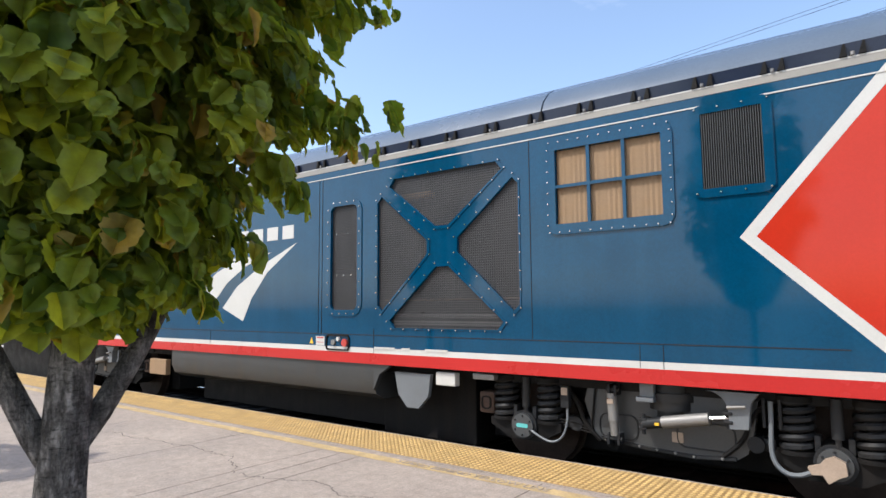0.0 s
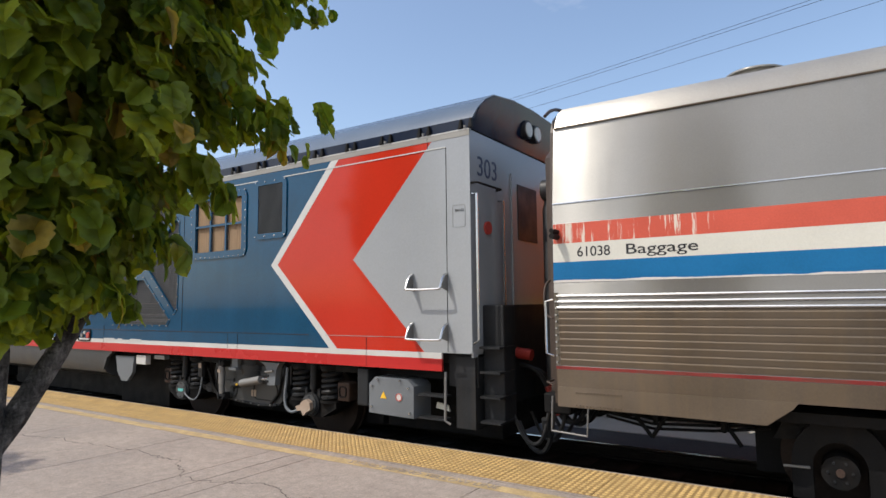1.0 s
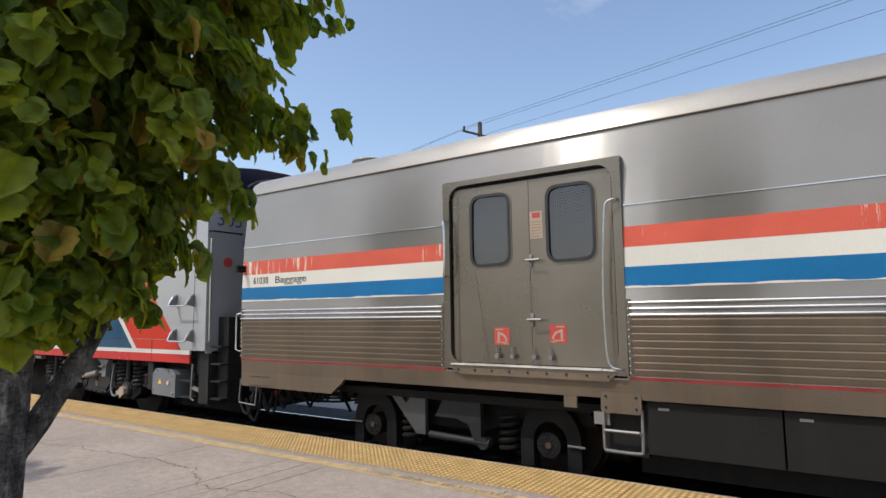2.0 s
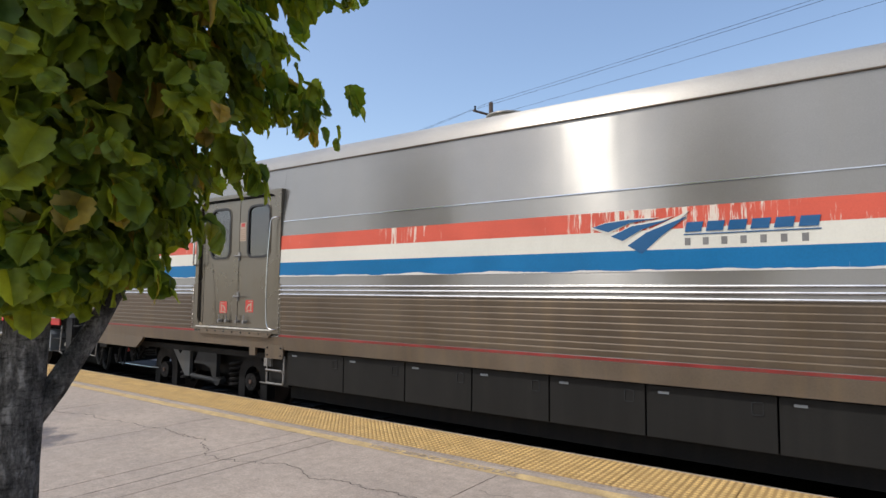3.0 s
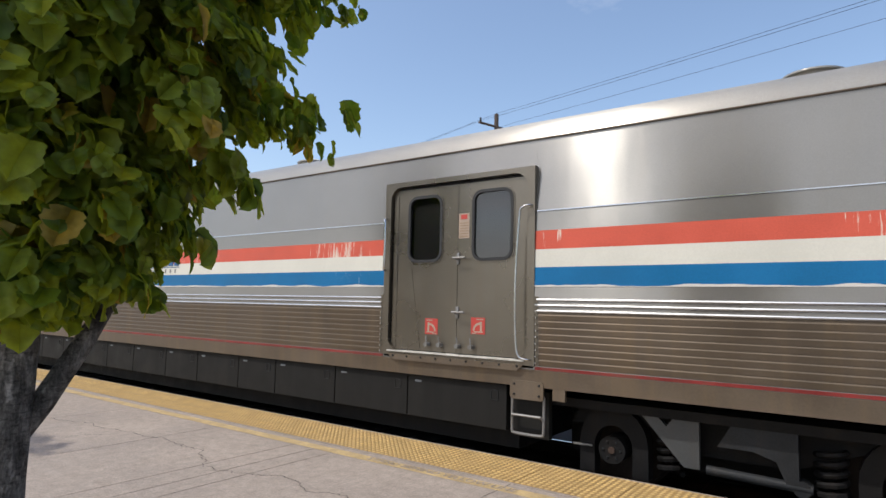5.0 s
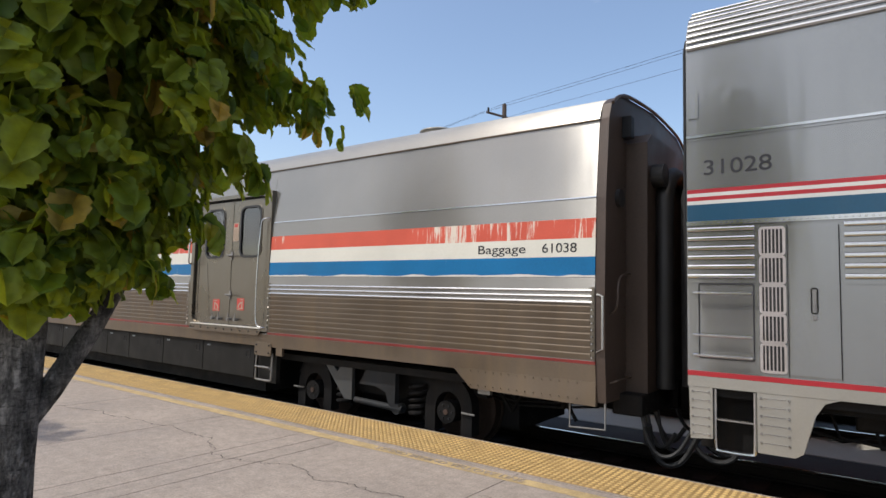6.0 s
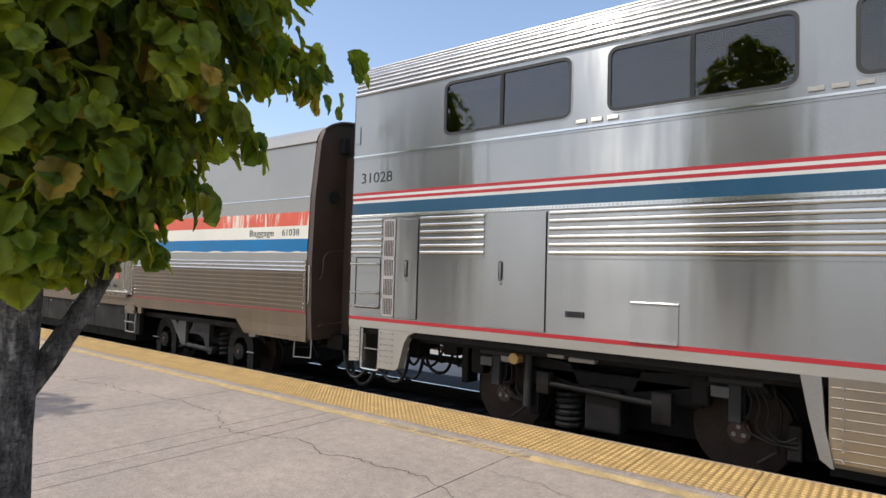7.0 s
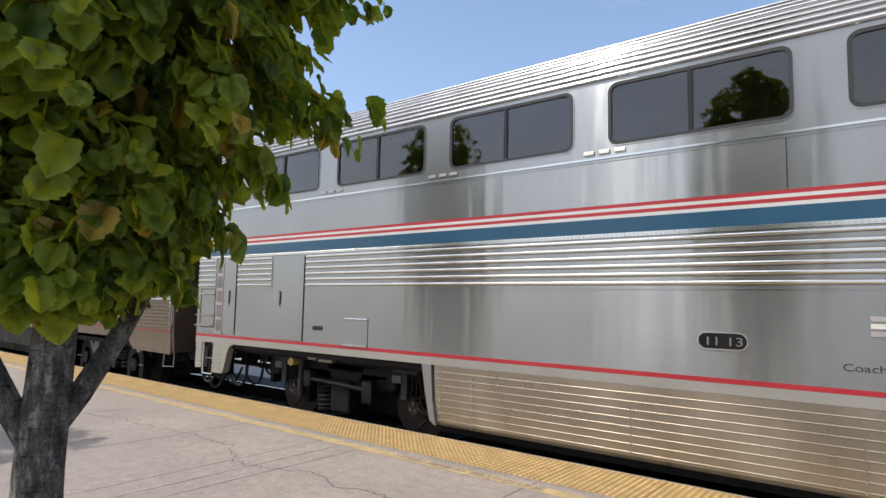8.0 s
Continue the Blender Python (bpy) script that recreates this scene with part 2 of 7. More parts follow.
M_BALL = mat("ballast", (0.17, 0.155, 0.14), 0.95, 0, 0.35, 6, 40, 1.0)
# near-black: the shade beneath the train is put into this ballast colour
M_BED = mat("shade-black trackbed", (0.007, 0.0065, 0.006), 0.9, 0, 0.35, 6, 40, 1.0, spec=0.1)
# tie and rail web colours also carry the shade below the cars
M_TIE = mat("shade-dark tie wood", (0.012, 0.010, 0.009), 0.9, 0, 0.3, 4, 60, 0.4, spec=0.1)
M_RAILD = mat("shade-dark rail web", (0.022, 0.017, 0.013), 0.8, 0.1, 0.3, 6, 60, 0.1, spec=0.15)
M_RAIL = mat("rail steel", (0.55, 0.53, 0.52), 0.2, 1.0, 0.2, 3, 60, 0.1)
M_STEEL = mat("brushed stainless", (0.266, 0.258, 0.242), 0.235, 0.62, 0.09, 0.8, 90, 0.004, streak=0.15, dirt=(0.27, 0.245, 0.205), aniso=1.0, rvar=0.05, wave=0.05)
M_STEEL_SL = mat("bright stainless", (0.280, 0.288, 0.292), 0.20, 0.78, 0.08, 0.7, 90, 0.004, streak=0.16, dirt=(0.235, 0.24, 0.245), aniso=1.0, rvar=0.06, wave=0.2)
M_ROOFS = mat("weathered roof steel", (0.37, 0.355, 0.325), 0.36, 0.6, 0.08, 1.0, 60, 0.015, streak=0.15, dirt=(0.35, 0.3, 0.24), aniso=0.9, rvar=0.06)
M_BRIGHT = mat("polished trim", (0.55, 0.56, 0.565), 0.22, 1.0, 0.04, 3, 60, 0.01)
# brown holds real grime plus the platform's reflection low on the side
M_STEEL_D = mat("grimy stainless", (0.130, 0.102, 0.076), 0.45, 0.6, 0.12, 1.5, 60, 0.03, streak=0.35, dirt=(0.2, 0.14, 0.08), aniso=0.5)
# the warm tint paints in the yellow strip's golden reflection, over dust
M_STEEL_D2 = mat("warm-tinted dusty stainless", (0.36, 0.32, 0.265), 0.33, 0.9, 0.08, 1.5, 60, 0.02, streak=0.2, dirt=(0.28, 0.22, 0.15), aniso=0.4)
M_DOOR = mat("door steel", (0.168, 0.150, 0.122), 0.30, 0.8, 0.07, 1.2, 80, 0.015, streak=0.25, dirt=(0.17, 0.135, 0.095), aniso=0.5)
M_BLUE = mat("deep blue paint", (0.0006, 0.047, 0.105), 0.06, 0, 0.14, 1.4, 40, 0, spec=0.4, streak=0.12, dirt=(0.02, 0.085, 0.15), wave=0.03)
M_REDP = mat("red paint", (0.44, 0.028, 0.013), 0.08, 0, 0.06, 1.0, 40, 0, spec=0.3)
M_GREYP = mat("light grey paint", (0.29, 0.305, 0.32), 0.2, 0, 0.05, 1.0, 40, 0.015, streak=0.06, dirt=(0.3, 0.28, 0.25))
M_WHITE = mat("white paint", (0.5, 0.5, 0.48), 0.4, 0, 0.06, 2, 60, 0.02)
M_DECAL = mat("white decal", (0.58, 0.565, 0.5), 0.45, 0, 0.06, 1.2, 60, 0.015, streak=0.1, dirt=(0.45, 0.42, 0.36))
M_ROOFG = mat("roof grey paint", (0.078, 0.108, 0.152), 0.25, 0.0, 0.08, 1.2, 40, 0.03)
M_NAVY = mat("dark navy paint", (0.013, 0.020, 0.042), 0.22, 0, 0.1, 1.5, 40, 0.02, spec=0.35)
M_UNDER = mat("dark underframe", (0.009, 0.0088, 0.0092), 0.65, 0.1, 0.35, 4, 50, 0.2, spec=0.15, streak=0.3, dirt=(0.028, 0.021, 0.016))
M_UNDER2 = mat("grey underframe paint", (0.018, 0.0195, 0.022), 0.55, 0.05, 0.25, 3, 50, 0.1, spec=0.2, streak=0.25, dirt=(0.05, 0.04, 0.03))
M_SKIRT = mat("black skirt paint", (0.0105, 0.0103, 0.010), 0.7, 0.0, 0.2, 2, 60, 0.05, spec=0.2, streak=0.3, dirt=(0.022, 0.021, 0.019))
M_BOXG = mat("equipment grey paint", (0.125, 0.138, 0.152), 0.5, 0, 0.1, 3, 60, 0.05)
M_RUST = mat("rusty hub", (0.066, 0.040, 0.030), 0.75, 0.3, 0.3, 8, 60, 0.3)
M_BROWN = mat("brown end paint", (0.058, 0.040, 0.031), 0.5, 0.1, 0.2, 2, 50, 0.06, streak=0.3, dirt=(0.07, 0.05, 0.04))
M_RUBBER = mat("black rubber", (0.014, 0.014, 0.015), 0.55, 0, 0.2, 4, 60, 0.05)
M_CARD = mat("cardboard", (0.25, 0.165, 0.095), 0.85, 0, 0.1, 2, 60, 0.05, streak=0.25, dirt=(0.2, 0.13, 0.07))
M_DARKIN = mat("dark interior", (0.018, 0.018, 0.02), 0.8, 0, 0.2, 2, 30, 0)
M_MESH = mat("dark wire", (0.06, 0.06, 0.063), 0.5, 0.2, 0.15, 3, 60, 0)
M_SLAT = mat("grey slat", (0.2, 0.195, 0.19), 0.45, 0.4, 0.1, 3, 60, 0)
M_PINK = mat("vent pinkish metal", (0.42, 0.385, 0.375), 0.4, 0.5, 0.1, 3, 60, 0)
M_ORANGE = mat("orange paint", (0.75, 0.19, 0.02), 0.4, 0, 0.08, 1, 40, 0.02, coat=0.3)
M_YELL = mat("yellow paint", (0.75, 0.45, 0.03), 0.5, 0, 0.08, 2, 40, 0.02)
M_REDS = mat("red sticker", (0.42, 0.045, 0.034), 0.5, 0, 0.08, 4, 40, 0.02)
M_BLUE_S = mat("belt blue", (0.010, 0.062, 0.118), 0.35, 0.1, 0.1, 1, 60, 0.015, streak=0.15, dirt=(0.04, 0.08, 0.12))
M_RED_S = mat("stripe red", (0.32, 0.014, 0.022), 0.4, 0, 0.08, 2, 60, 0.015)
M_PIN = mat("faded red pinstripe", (0.20, 0.026, 0.024), 0.5, 0, 0.25, 3, 60, 0.02, spec=0.25, streak=0.5, dirt=(0.11, 0.07, 0.05))
M_RED_B = worn_paint("worn red stripe", (0.52, 0.092, 0.058), (0.62, 0.54, 0.46), 0.035)
M_BLUE_B = worn_paint("ragged blue stripe", (0.004, 0.12, 0.29), (0.55, 0.53, 0.5), -0.06, 2.135, 0.03)
M_FASC = mat("grey-white fascia", (0.265, 0.255, 0.232), 0.45, 0.2, 0.07, 1.5, 60, 0.02, streak=0.2, dirt=(0.3, 0.26, 0.2))
M_WHEEL = mat("dark wheel steel", (0.034, 0.023, 0.018), 0.6, 0.1, 0.3, 6, 50, 0.1, spec=0.2)
M_TANK = mat("dark grey tank paint", (0.042, 0.046, 0.050), 0.45, 0, 0.15, 2, 60, 0.05, streak=0.3, dirt=(0.06, 0.05, 0.04))
M_REDB = mat("deep red stripe", (0.42, 0.022, 0.02), 0.3, 0, 0.06, 1, 40, 0.015, spec=0.3)
M_INK = mat("dark lettering", (0.014, 0.014, 0.017), 0.5, bump=0)
M_INK2 = mat("navy lettering", (0.03, 0.045, 0.09), 0.5, bump=0)
M_BARK = bark_mat("bark")
M_NOTICE = mat("faded notice", (0.34, 0.26, 0.2), 0.6, 0, 0.12, 6, 60, 0.02)
M_EMB = mat("emblem blue", (0.008, 0.082, 0.21), 0.4, 0, 0.08, 2, 60, 0.01)
# pale base colour paints the sun's glint on the door threshold
M_THRESH = mat("glint-pale threshold", (0.62, 0.6, 0.56), 0.35, 0.35, 0.15, 5, 60, 0.03)
M_WOOD = mat("pole wood", (0.08, 0.06, 0.05), 0.9, 0, 0.2, 4, 60, 0.2)
M_GLASS = glass_mat("tinted glass", (0.3, 0.3, 0.32), 0.0)
M_GLASS_L = glass_mat("lamp glass", (0.9, 0.9, 0.9), 0.05)
M_LEAF = leaf_mat("leaf", (0.064, 0.120, 0.022), (0.188, 0.250, 0.040), (0.34, 0.29, 0.06))
M_AMBER = mat("amber rubber", (0.34, 0.22, 0.07), 0.5, bump=0)
M_TEAL = mat("teal gauge", (0.1, 0.42, 0.42), 0.3, bump=0)


# ---------------- mesh tools ----------------
OX = 0.0          # x of the thing being built; shapes below take x along the whole train


def bm_new():
    return bmesh.new()


def part(name, bm, material, parent=None, label="", smooth=False):
    me = bpy.data.meshes.new(name)
    bmesh.ops.recalc_face_normals(bm, faces=bm.faces)
    bm.to_mesh(me)
    bm.free()
    for mt in (material if isinstance(material, (list, tuple)) else [material]):
        me.materials.append(mt)
    if smooth:
        me.polygons.foreach_set("use_smooth", [True] * len(me.polygons))
        me.set_sharp_from_angle(angle=radians(35))
    ob = new(name, me)
    if parent:
        ob.parent = parent
    return tagged(ob, label)


def box(bm, x0, x1, y0, y1, z0, z1, bevel=0.0):
    m = Matrix.LocRotScale(((x0 + x1) / 2 - OX, (y0 + y1) / 2, (z0 + z1) / 2), None, (abs(x1 - x0), abs(y1 - y0), abs(z1 - z0)))
    vs = bmesh.ops.create_cube(bm, size=1, matrix=m)["verts"]
    if bevel:
        es = list({e for v in vs for e in v.link_edges})
        bmesh.ops.bevel(bm, geom=es, offset=bevel, segments=2, affect="EDGES", profile=0.5)
    return bm


def rod(bm, a, b, r, seg=8, r2=None, caps=True):
    a, b = Vector(a) - Vector((OX, 0, 0)), Vector(b) - Vector((OX, 0, 0))
    d = b - a
    m = Matrix.Translation((a + b) / 2) @ d.to_track_quat("Z", "Y").to_matrix().to_4x4()
    bmesh.ops.create_cone(bm, cap_ends=caps, segments=seg, radius1=r, radius2=r if r2 is None else r2, depth=d.length, matrix=m)
    return bm


def tube(bm, pts, r, seg=7):
    """A round bar bent along the points; thin bars of many points are bent smoothly."""
    P = [Vector(p) - Vector((OX, 0, 0)) for p in pts]
    if 5 <= len(P) <= 12 and not isinstance(r, (list, tuple)) and r < 0.035:
        for _ in range(2):
            Q = [P[0]]
            for a, b in zip(P, P[1:]):
                Q += [a.lerp(b, 0.25), a.lerp(b, 0.75)]
            P = Q + [P[-1]]
    rings = []
    for i, p in enumerate(P):
        d = (P[min(i + 1, len(P) - 1)] - P[max(i - 1, 0)]).normalized()
        q = d.to_track_quat("Z", "Y")
        if rings:
            q = (qa := prev).copy()
            q = (qa @ Vector((0, 0, 1))).rotation_difference(d) @ qa
        prev = q
        rr = r[i] if isinstance(r, (list, tuple)) else r
        rings.append([bm.verts.new(p + q @ Vector((rr * math.cos(k * 2 * math.pi / seg), rr * math.sin(k * 2 * math.pi / seg), 0))) for k in range(seg)])
    for a, b in zip(rings, rings[1:]):
        for k in range(seg):
            bm.faces.new((a[k], a[(k + 1) % seg], b[(k + 1) % seg], b[k]))
    bm.faces.new(rings[0][::-1])
    bm.faces.new(rings[-1])
    return bm


def plate(bm, pts, y0, y1):
    """An upright plate: an outline of (x, z), between two y."""
    f = [bm.verts.new((x - OX, y0, z)) for x, z in pts]
    g = [bm.verts.new((x - OX, y1, z)) for x, z in pts]
    bm.faces.new(f)
    bm.faces.new(g[::-1])
    n = len(pts)
    for i in range(n):
        bm.faces.new((f[i], f[(i + 1) % n], g[(i + 1) % n], g[i]))
    return bm


def extrude_x(bm, prof, x0, x1, closed=True, caps=True):
    """A section of (y, z) drawn out along x."""
    a = [bm.verts.new((x0 - OX, y, z)) for y, z in prof]
    b = [bm.verts.new((x1 - OX, y, z)) for y, z in prof]
    n = len(prof)
    for i in range(n if closed else n - 1):
        bm.faces.new((a[i], a[(i + 1) % n], b[(i + 1) % n], b[i]))
    if closed and caps:
        bm.faces.new(a)
        bm.faces.new(b[::-1])
    return bm


def rounded(x0, x1, z0, z1, r, k=5):
    out = []
    for cx, cz, a0 in ((x1 - r, z1 - r, 0), (x0 + r, z1 - r, 90), (x0 + r, z0 + r, 180), (x1 - r, z0 + r, 270)):
        for i in range(k):
            a = radians(a0 + 90 * i / (k - 1))
            out.append((cx + r * math.cos(a), cz + r * math.sin(a)))
    return out


def sheet(bm, outer, holes, y0, y1):
    """An upright sheet with holes through it."""
    loops = [outer, *holes]
    es, vv = [], []
    for lp in loops:
        vs = [bm.verts.new((x - OX, y0, z)) for x, z in lp]
        vv.append(vs)
        es += [bm.edges.new((vs[i], vs[(i + 1) % len(vs)])) for i in range(len(vs))]
    fs = [f for f in bmesh.ops.triangle_fill(bm, use_beauty=True, use_dissolve=False, edges=es)["geom"] if isinstance(f, bmesh.types.BMFace)]
    back = {}
    for vs in vv:
        for v in vs:
            back[v] = bm.verts.new((v.co.x, y1, v.co.z))
    for f in fs:
        bm.faces.new([back[v] for v in reversed(f.verts)])
    for vs in vv:
        for i, v in enumerate(vs):
            w = vs[(i + 1) % len(vs)]
            bm.faces.new((v, w, back[w], back[v]))
    return bm


def ring(bm, x0, x1, z0, z1, r, w, y0, y1):
    """A rounded frame of width w round an opening."""
    return sheet(bm, rounded(x0 - w, x1 + w, z0 - w, z1 + w, r + w), [rounded(x0, x1, z0, z1, r)], y0, y1)


def lettering(name, text, height, x, y, z, material, parent, flat=False, width=None, label="", turn=None, bold=0.0):
    """Raised letters, upright on the near side, their left foot at (x, z)."""
    cu = bpy.data.curves.new(name, "FONT")
    cu.body, cu.size, cu.extrude, cu.offset = text, height * 1.37, 0.0015, bold
    tmp = bpy.data.objects.new(name, cu)
    scene.collection.objects.link(tmp)
    me = bpy.data.meshes.new_from_object(tmp.evaluated_get(bpy.context.evaluated_depsgraph_get()))
    bpy.data.objects.remove(tmp)
    bpy.data.curves.remove(cu)
    co = [v.co.copy() for v in me.vertices]
    s = width / (max(c.x for c in co) - min(c.x for c in co)) if width else 1
    for v in me.vertices:
        c = v.co
        if flat:
            v.co = (x + c.x * s - OX, y + c.y, z + c.z)
        elif turn == "end":
            v.co = (x - OX + c.z, y + c.x * s, z + c.y)
        else:
            v.co = (x + c.x * s - OX, y - c.z, z + c.y)
    me.name = name
    me.materials.append(material)
    ob = new(name, me)
    ob.parent = parent
    return tagged(ob, label)


def thing(name, x, y, z, label, category, group="", kind=""):
    return tagged(new(name), label, category, group, kind), (x, y, z)


def empty(name, loc, label, category, group="", kind=""):
    e = new(name)
    e.location = loc
    return tagged(e, label, category, group, kind)


WHEELS = []      # wheels that roll: the part, its place on its car, its radius


def wheel(car, x, y, r, name="wheel", hub_mat=None):
    """A steel railway wheel with flange, rim, dished plate and hub; it turns about its own axle."""
    bm = bm_new()
    prof = [(-0.07, r), (0.055, r + 0.002), (0.06, r + 0.028), (0.085, r + 0.028), (0.085, r - 0.06), (0.03, r - 0.075), (0.0, 0.2), (-0.05, 0.17),
            (-0.06, 0.09), (-0.10, 0.085), (-0.10, 0.0)]
    seg = 36
    rows = [[bm.verts.new((ra * math.cos(k * 2 * math.pi / seg), yy, ra * math.sin(k * 2 * math.pi / seg))) for k in range(seg)] for yy, ra in prof[:-1]]
    for a, b in zip(rows, rows[1:]):
        for k in range(seg):
            bm.faces.new((a[k], a[(k + 1) % seg], b[(k + 1) % seg], b[k]))
    bm.faces.new(rows[-1])
    bm.faces.new(rows[0][::-1])
    for k in range(6):
        a = k * math.pi / 3
        m = Matrix.Translation((0.06 * math.cos(a), -0.105, 0.06 * math.sin(a))) @ pose(0, 0, 0, 90)
        bmesh.ops.create_cone(bm, cap_ends=True, segments=6, radius1=0.012, radius2=0.012, depth=0.03, matrix=m)
    for k in range(4):      # lightening marks on the plate, so that the turn shows
        a = k * math.pi / 2 + 0.3
        m = Matrix.Translation((0.27 * math.cos(a), -0.02, 0.27 * math.sin(a))) @ pose(0, 0, 0, 90)
        bmesh.ops.create_cone(bm, cap_ends=True, segments=10, radius1=0.035, radius2=0.03, depth=0.02, matrix=m)
    ob = part(name, bm, M_WHEEL if hub_mat is None else hub_mat, car, smooth=True)
    ob.location = (x - OX, y, r)
    WHEELS.append((ob, (x - OX, y, r), r))
    return ob


def coil(bm, x, y, z0, z1, r=0.1, wire=0.022, turns=5):
    n = turns * 10
    pts = [(x + r * math.cos(i * 2 * math.pi / 10), y + r * math.sin(i * 2 * math.pi / 10), z0 + (z1 - z0) * i / n) for i in range(n + 1)]
    return tube(bm, pts, wire, 6)


def bolts(bm, pts, y, r=0.012, d=0.012):
    """Bolt heads standing on the near side."""
    for x, z in pts:
        m = Matrix.Translation((x - OX, y - d / 2, z)) @ pose(0, 0, 0, 90)
        bmesh.ops.create_cone(bm, cap_ends=True, segments=6, radius1=r, radius2=r * 0.7, depth=d, matrix=m)
    return bm


def along(a, b, n):
    return [(a[0] + (b[0] - a[0]) * i / (n - 1), a[1] + (b[1] - a[1]) * i / (n - 1)) for i in range(n)]


# ---------------- ground, tracks, platform ----------------
def ground():
    bm = bm_new()
    box(bm, -900, 900, -900, 900, -1.0, -0.50)
    tagged(part("ground", bm, M_BALL), "grey-brown gravel ground round the tracks", "ground", kind="structure")


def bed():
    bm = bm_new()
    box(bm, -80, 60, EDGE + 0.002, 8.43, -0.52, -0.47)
    tagged(part("trackbed", bm, M_BED), "ballast between the rails, coloured near-black for shade", "trackbed", kind="structure")


def track(y, name):
    t = empty("railway_" + name, (0, y, ZR), "steel rails on dark wooden ties in ballast", "railway track", kind="structure")
    for s in (-1, 1):
        bm = bm_new()
        yy = s * 0.7525
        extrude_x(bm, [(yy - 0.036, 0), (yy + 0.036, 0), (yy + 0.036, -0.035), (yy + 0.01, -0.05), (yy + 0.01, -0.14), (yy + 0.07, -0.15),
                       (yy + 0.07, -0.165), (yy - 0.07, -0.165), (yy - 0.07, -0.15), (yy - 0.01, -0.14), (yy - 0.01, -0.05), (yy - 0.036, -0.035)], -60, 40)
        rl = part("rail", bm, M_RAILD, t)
        bm = bm_new()
        box(bm, -60, 40, yy - 0.028, yy + 0.028, -0.003, 0.002)
        part("running_face", bm, M_RAIL, rl, "shiny worn rail top")
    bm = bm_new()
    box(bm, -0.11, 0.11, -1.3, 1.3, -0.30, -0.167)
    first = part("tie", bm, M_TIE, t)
    first.location.x = -26
    for i in range(1, 70):
        o = new("tie", first.data)
        o.parent, o.location.x = t, -26 + i * 0.55


def platform():
    p = empty("platform", (0, 0, 0), "worn grey concrete station platform with joints and cracks", "platform", kind="structure")
    bm = bm_new()
    box(bm, -80, 60, -14, EDGE - 0.02, -0.9, -0.06)
    part("base", bm, M_CRACK, p)
    # slabs, the joints between them sunk
    xs = [-60, -45, -30, -22.0, -17.24, -15.17, -13.1, -11.03, -8.97, -6.9, -5.43, -5.1, -4.82, -2.75, -0.68, 1.39, 3.46, 5.53, 9.7, 14, 30, 50]
    rows = [(-14, -9), (-9, -4.0), (-4.0, -0.4), (-0.4, 4.99)]
    for xa, xb in zip(xs, xs[1:]):
        for ya, yb in rows:
            bm = bm_new()
            g = 0.005
            box(bm, xa + g, xb - g, ya + g, yb - g, -0.06, 0.0)
            part("slab", bm, M_CONC, p)
    # kerb of plain concrete at the very edge
    bm = bm_new()
    box(bm, -80, 60, EDGE - 0.03, EDGE, -0.5, 0.004, 0.003)
    part("edge_strip", bm, M_CONC, p)
    bm = bm_new()
    box(bm, -80, 60, 4.996, 5.022, -0.06, 0.004)
    part("edge_strip", bm, M_CONC, p)
    # painted line
    bm = bm_new()
    random.seed(3)
    n = 240
    edge = lambda i, y, k: y + 0.012 * noise.noise((i * 0.35, k, 0))
    va = [bm.verts.new((-40 + i * 0.22, edge(i, 4.735, 1), 0.003)) for i in range(n)]
    vb = [bm.verts.new((-40 + i * 0.22, edge(i, 4.885, 5), 0.003)) for i in range(n)]
    for i in range(n - 1):
        bm.faces.new((va[i], va[i + 1], vb[i + 1], vb[i]))
    part("painted_line", bm, M_LINE, p, "worn yellow safety line")
    lettering("line_lettering", "STAND BEHIND YELLOW LINE", 0.095, -4.35, 4.775, 0.006, M_CONC, p, flat=True, width=1.75)
    # cracks: ragged dark ribbons
    for pts, w in (([(-9.6, 3.5), (-7.6, 3.84), (-6.5, 3.92), (-5.95, 3.9), (-5.42, 3.62), (-4.95, 3.58), (-4.4, 3.78), (-4.0, 3.74), (-3.5, 3.8), (-2.85, 3.76), (-1.6, 3.3)], 0.014),
                   ([(-8.6, 2.2), (-7.9, 3.0), (-7.4, 3.75)], 0.010), ([(-2.7, 4.3), (-1.5, 4.1), (-0.4, 4.45)], 0.008)):
        bm = bm_new()
        fine = []
        for a, b in zip(pts, pts[1:]):
            for k in range(22):
                f = k / 22
                x, y = a[0] + (b[0] - a[0]) * f, a[1] + (b[1] - a[1]) * f
                fine.append((x, y + 0.10 * noise.noise((x * 2.1, y, 1)) + 0.07 * noise.noise((x * 7, y, 4)) + 0.045 * noise.noise((x * 23, y * 3, 7))))
        va = [bm.verts.new((x, y - w * (0.4 + 0.6 * random.random()) / 2, 0.0025)) for x, y in fine]
        vb = [bm.verts.new((x, y + w * (0.4 + 0.6 * random.random()) / 2, 0.0025)) for x, y in fine]
        for i in range(len(fine) - 1):
            bm.faces.new((va[i], va[i + 1], vb[i + 1], vb[i]))
        part("crack", bm, M_CRACK, p)
    return p


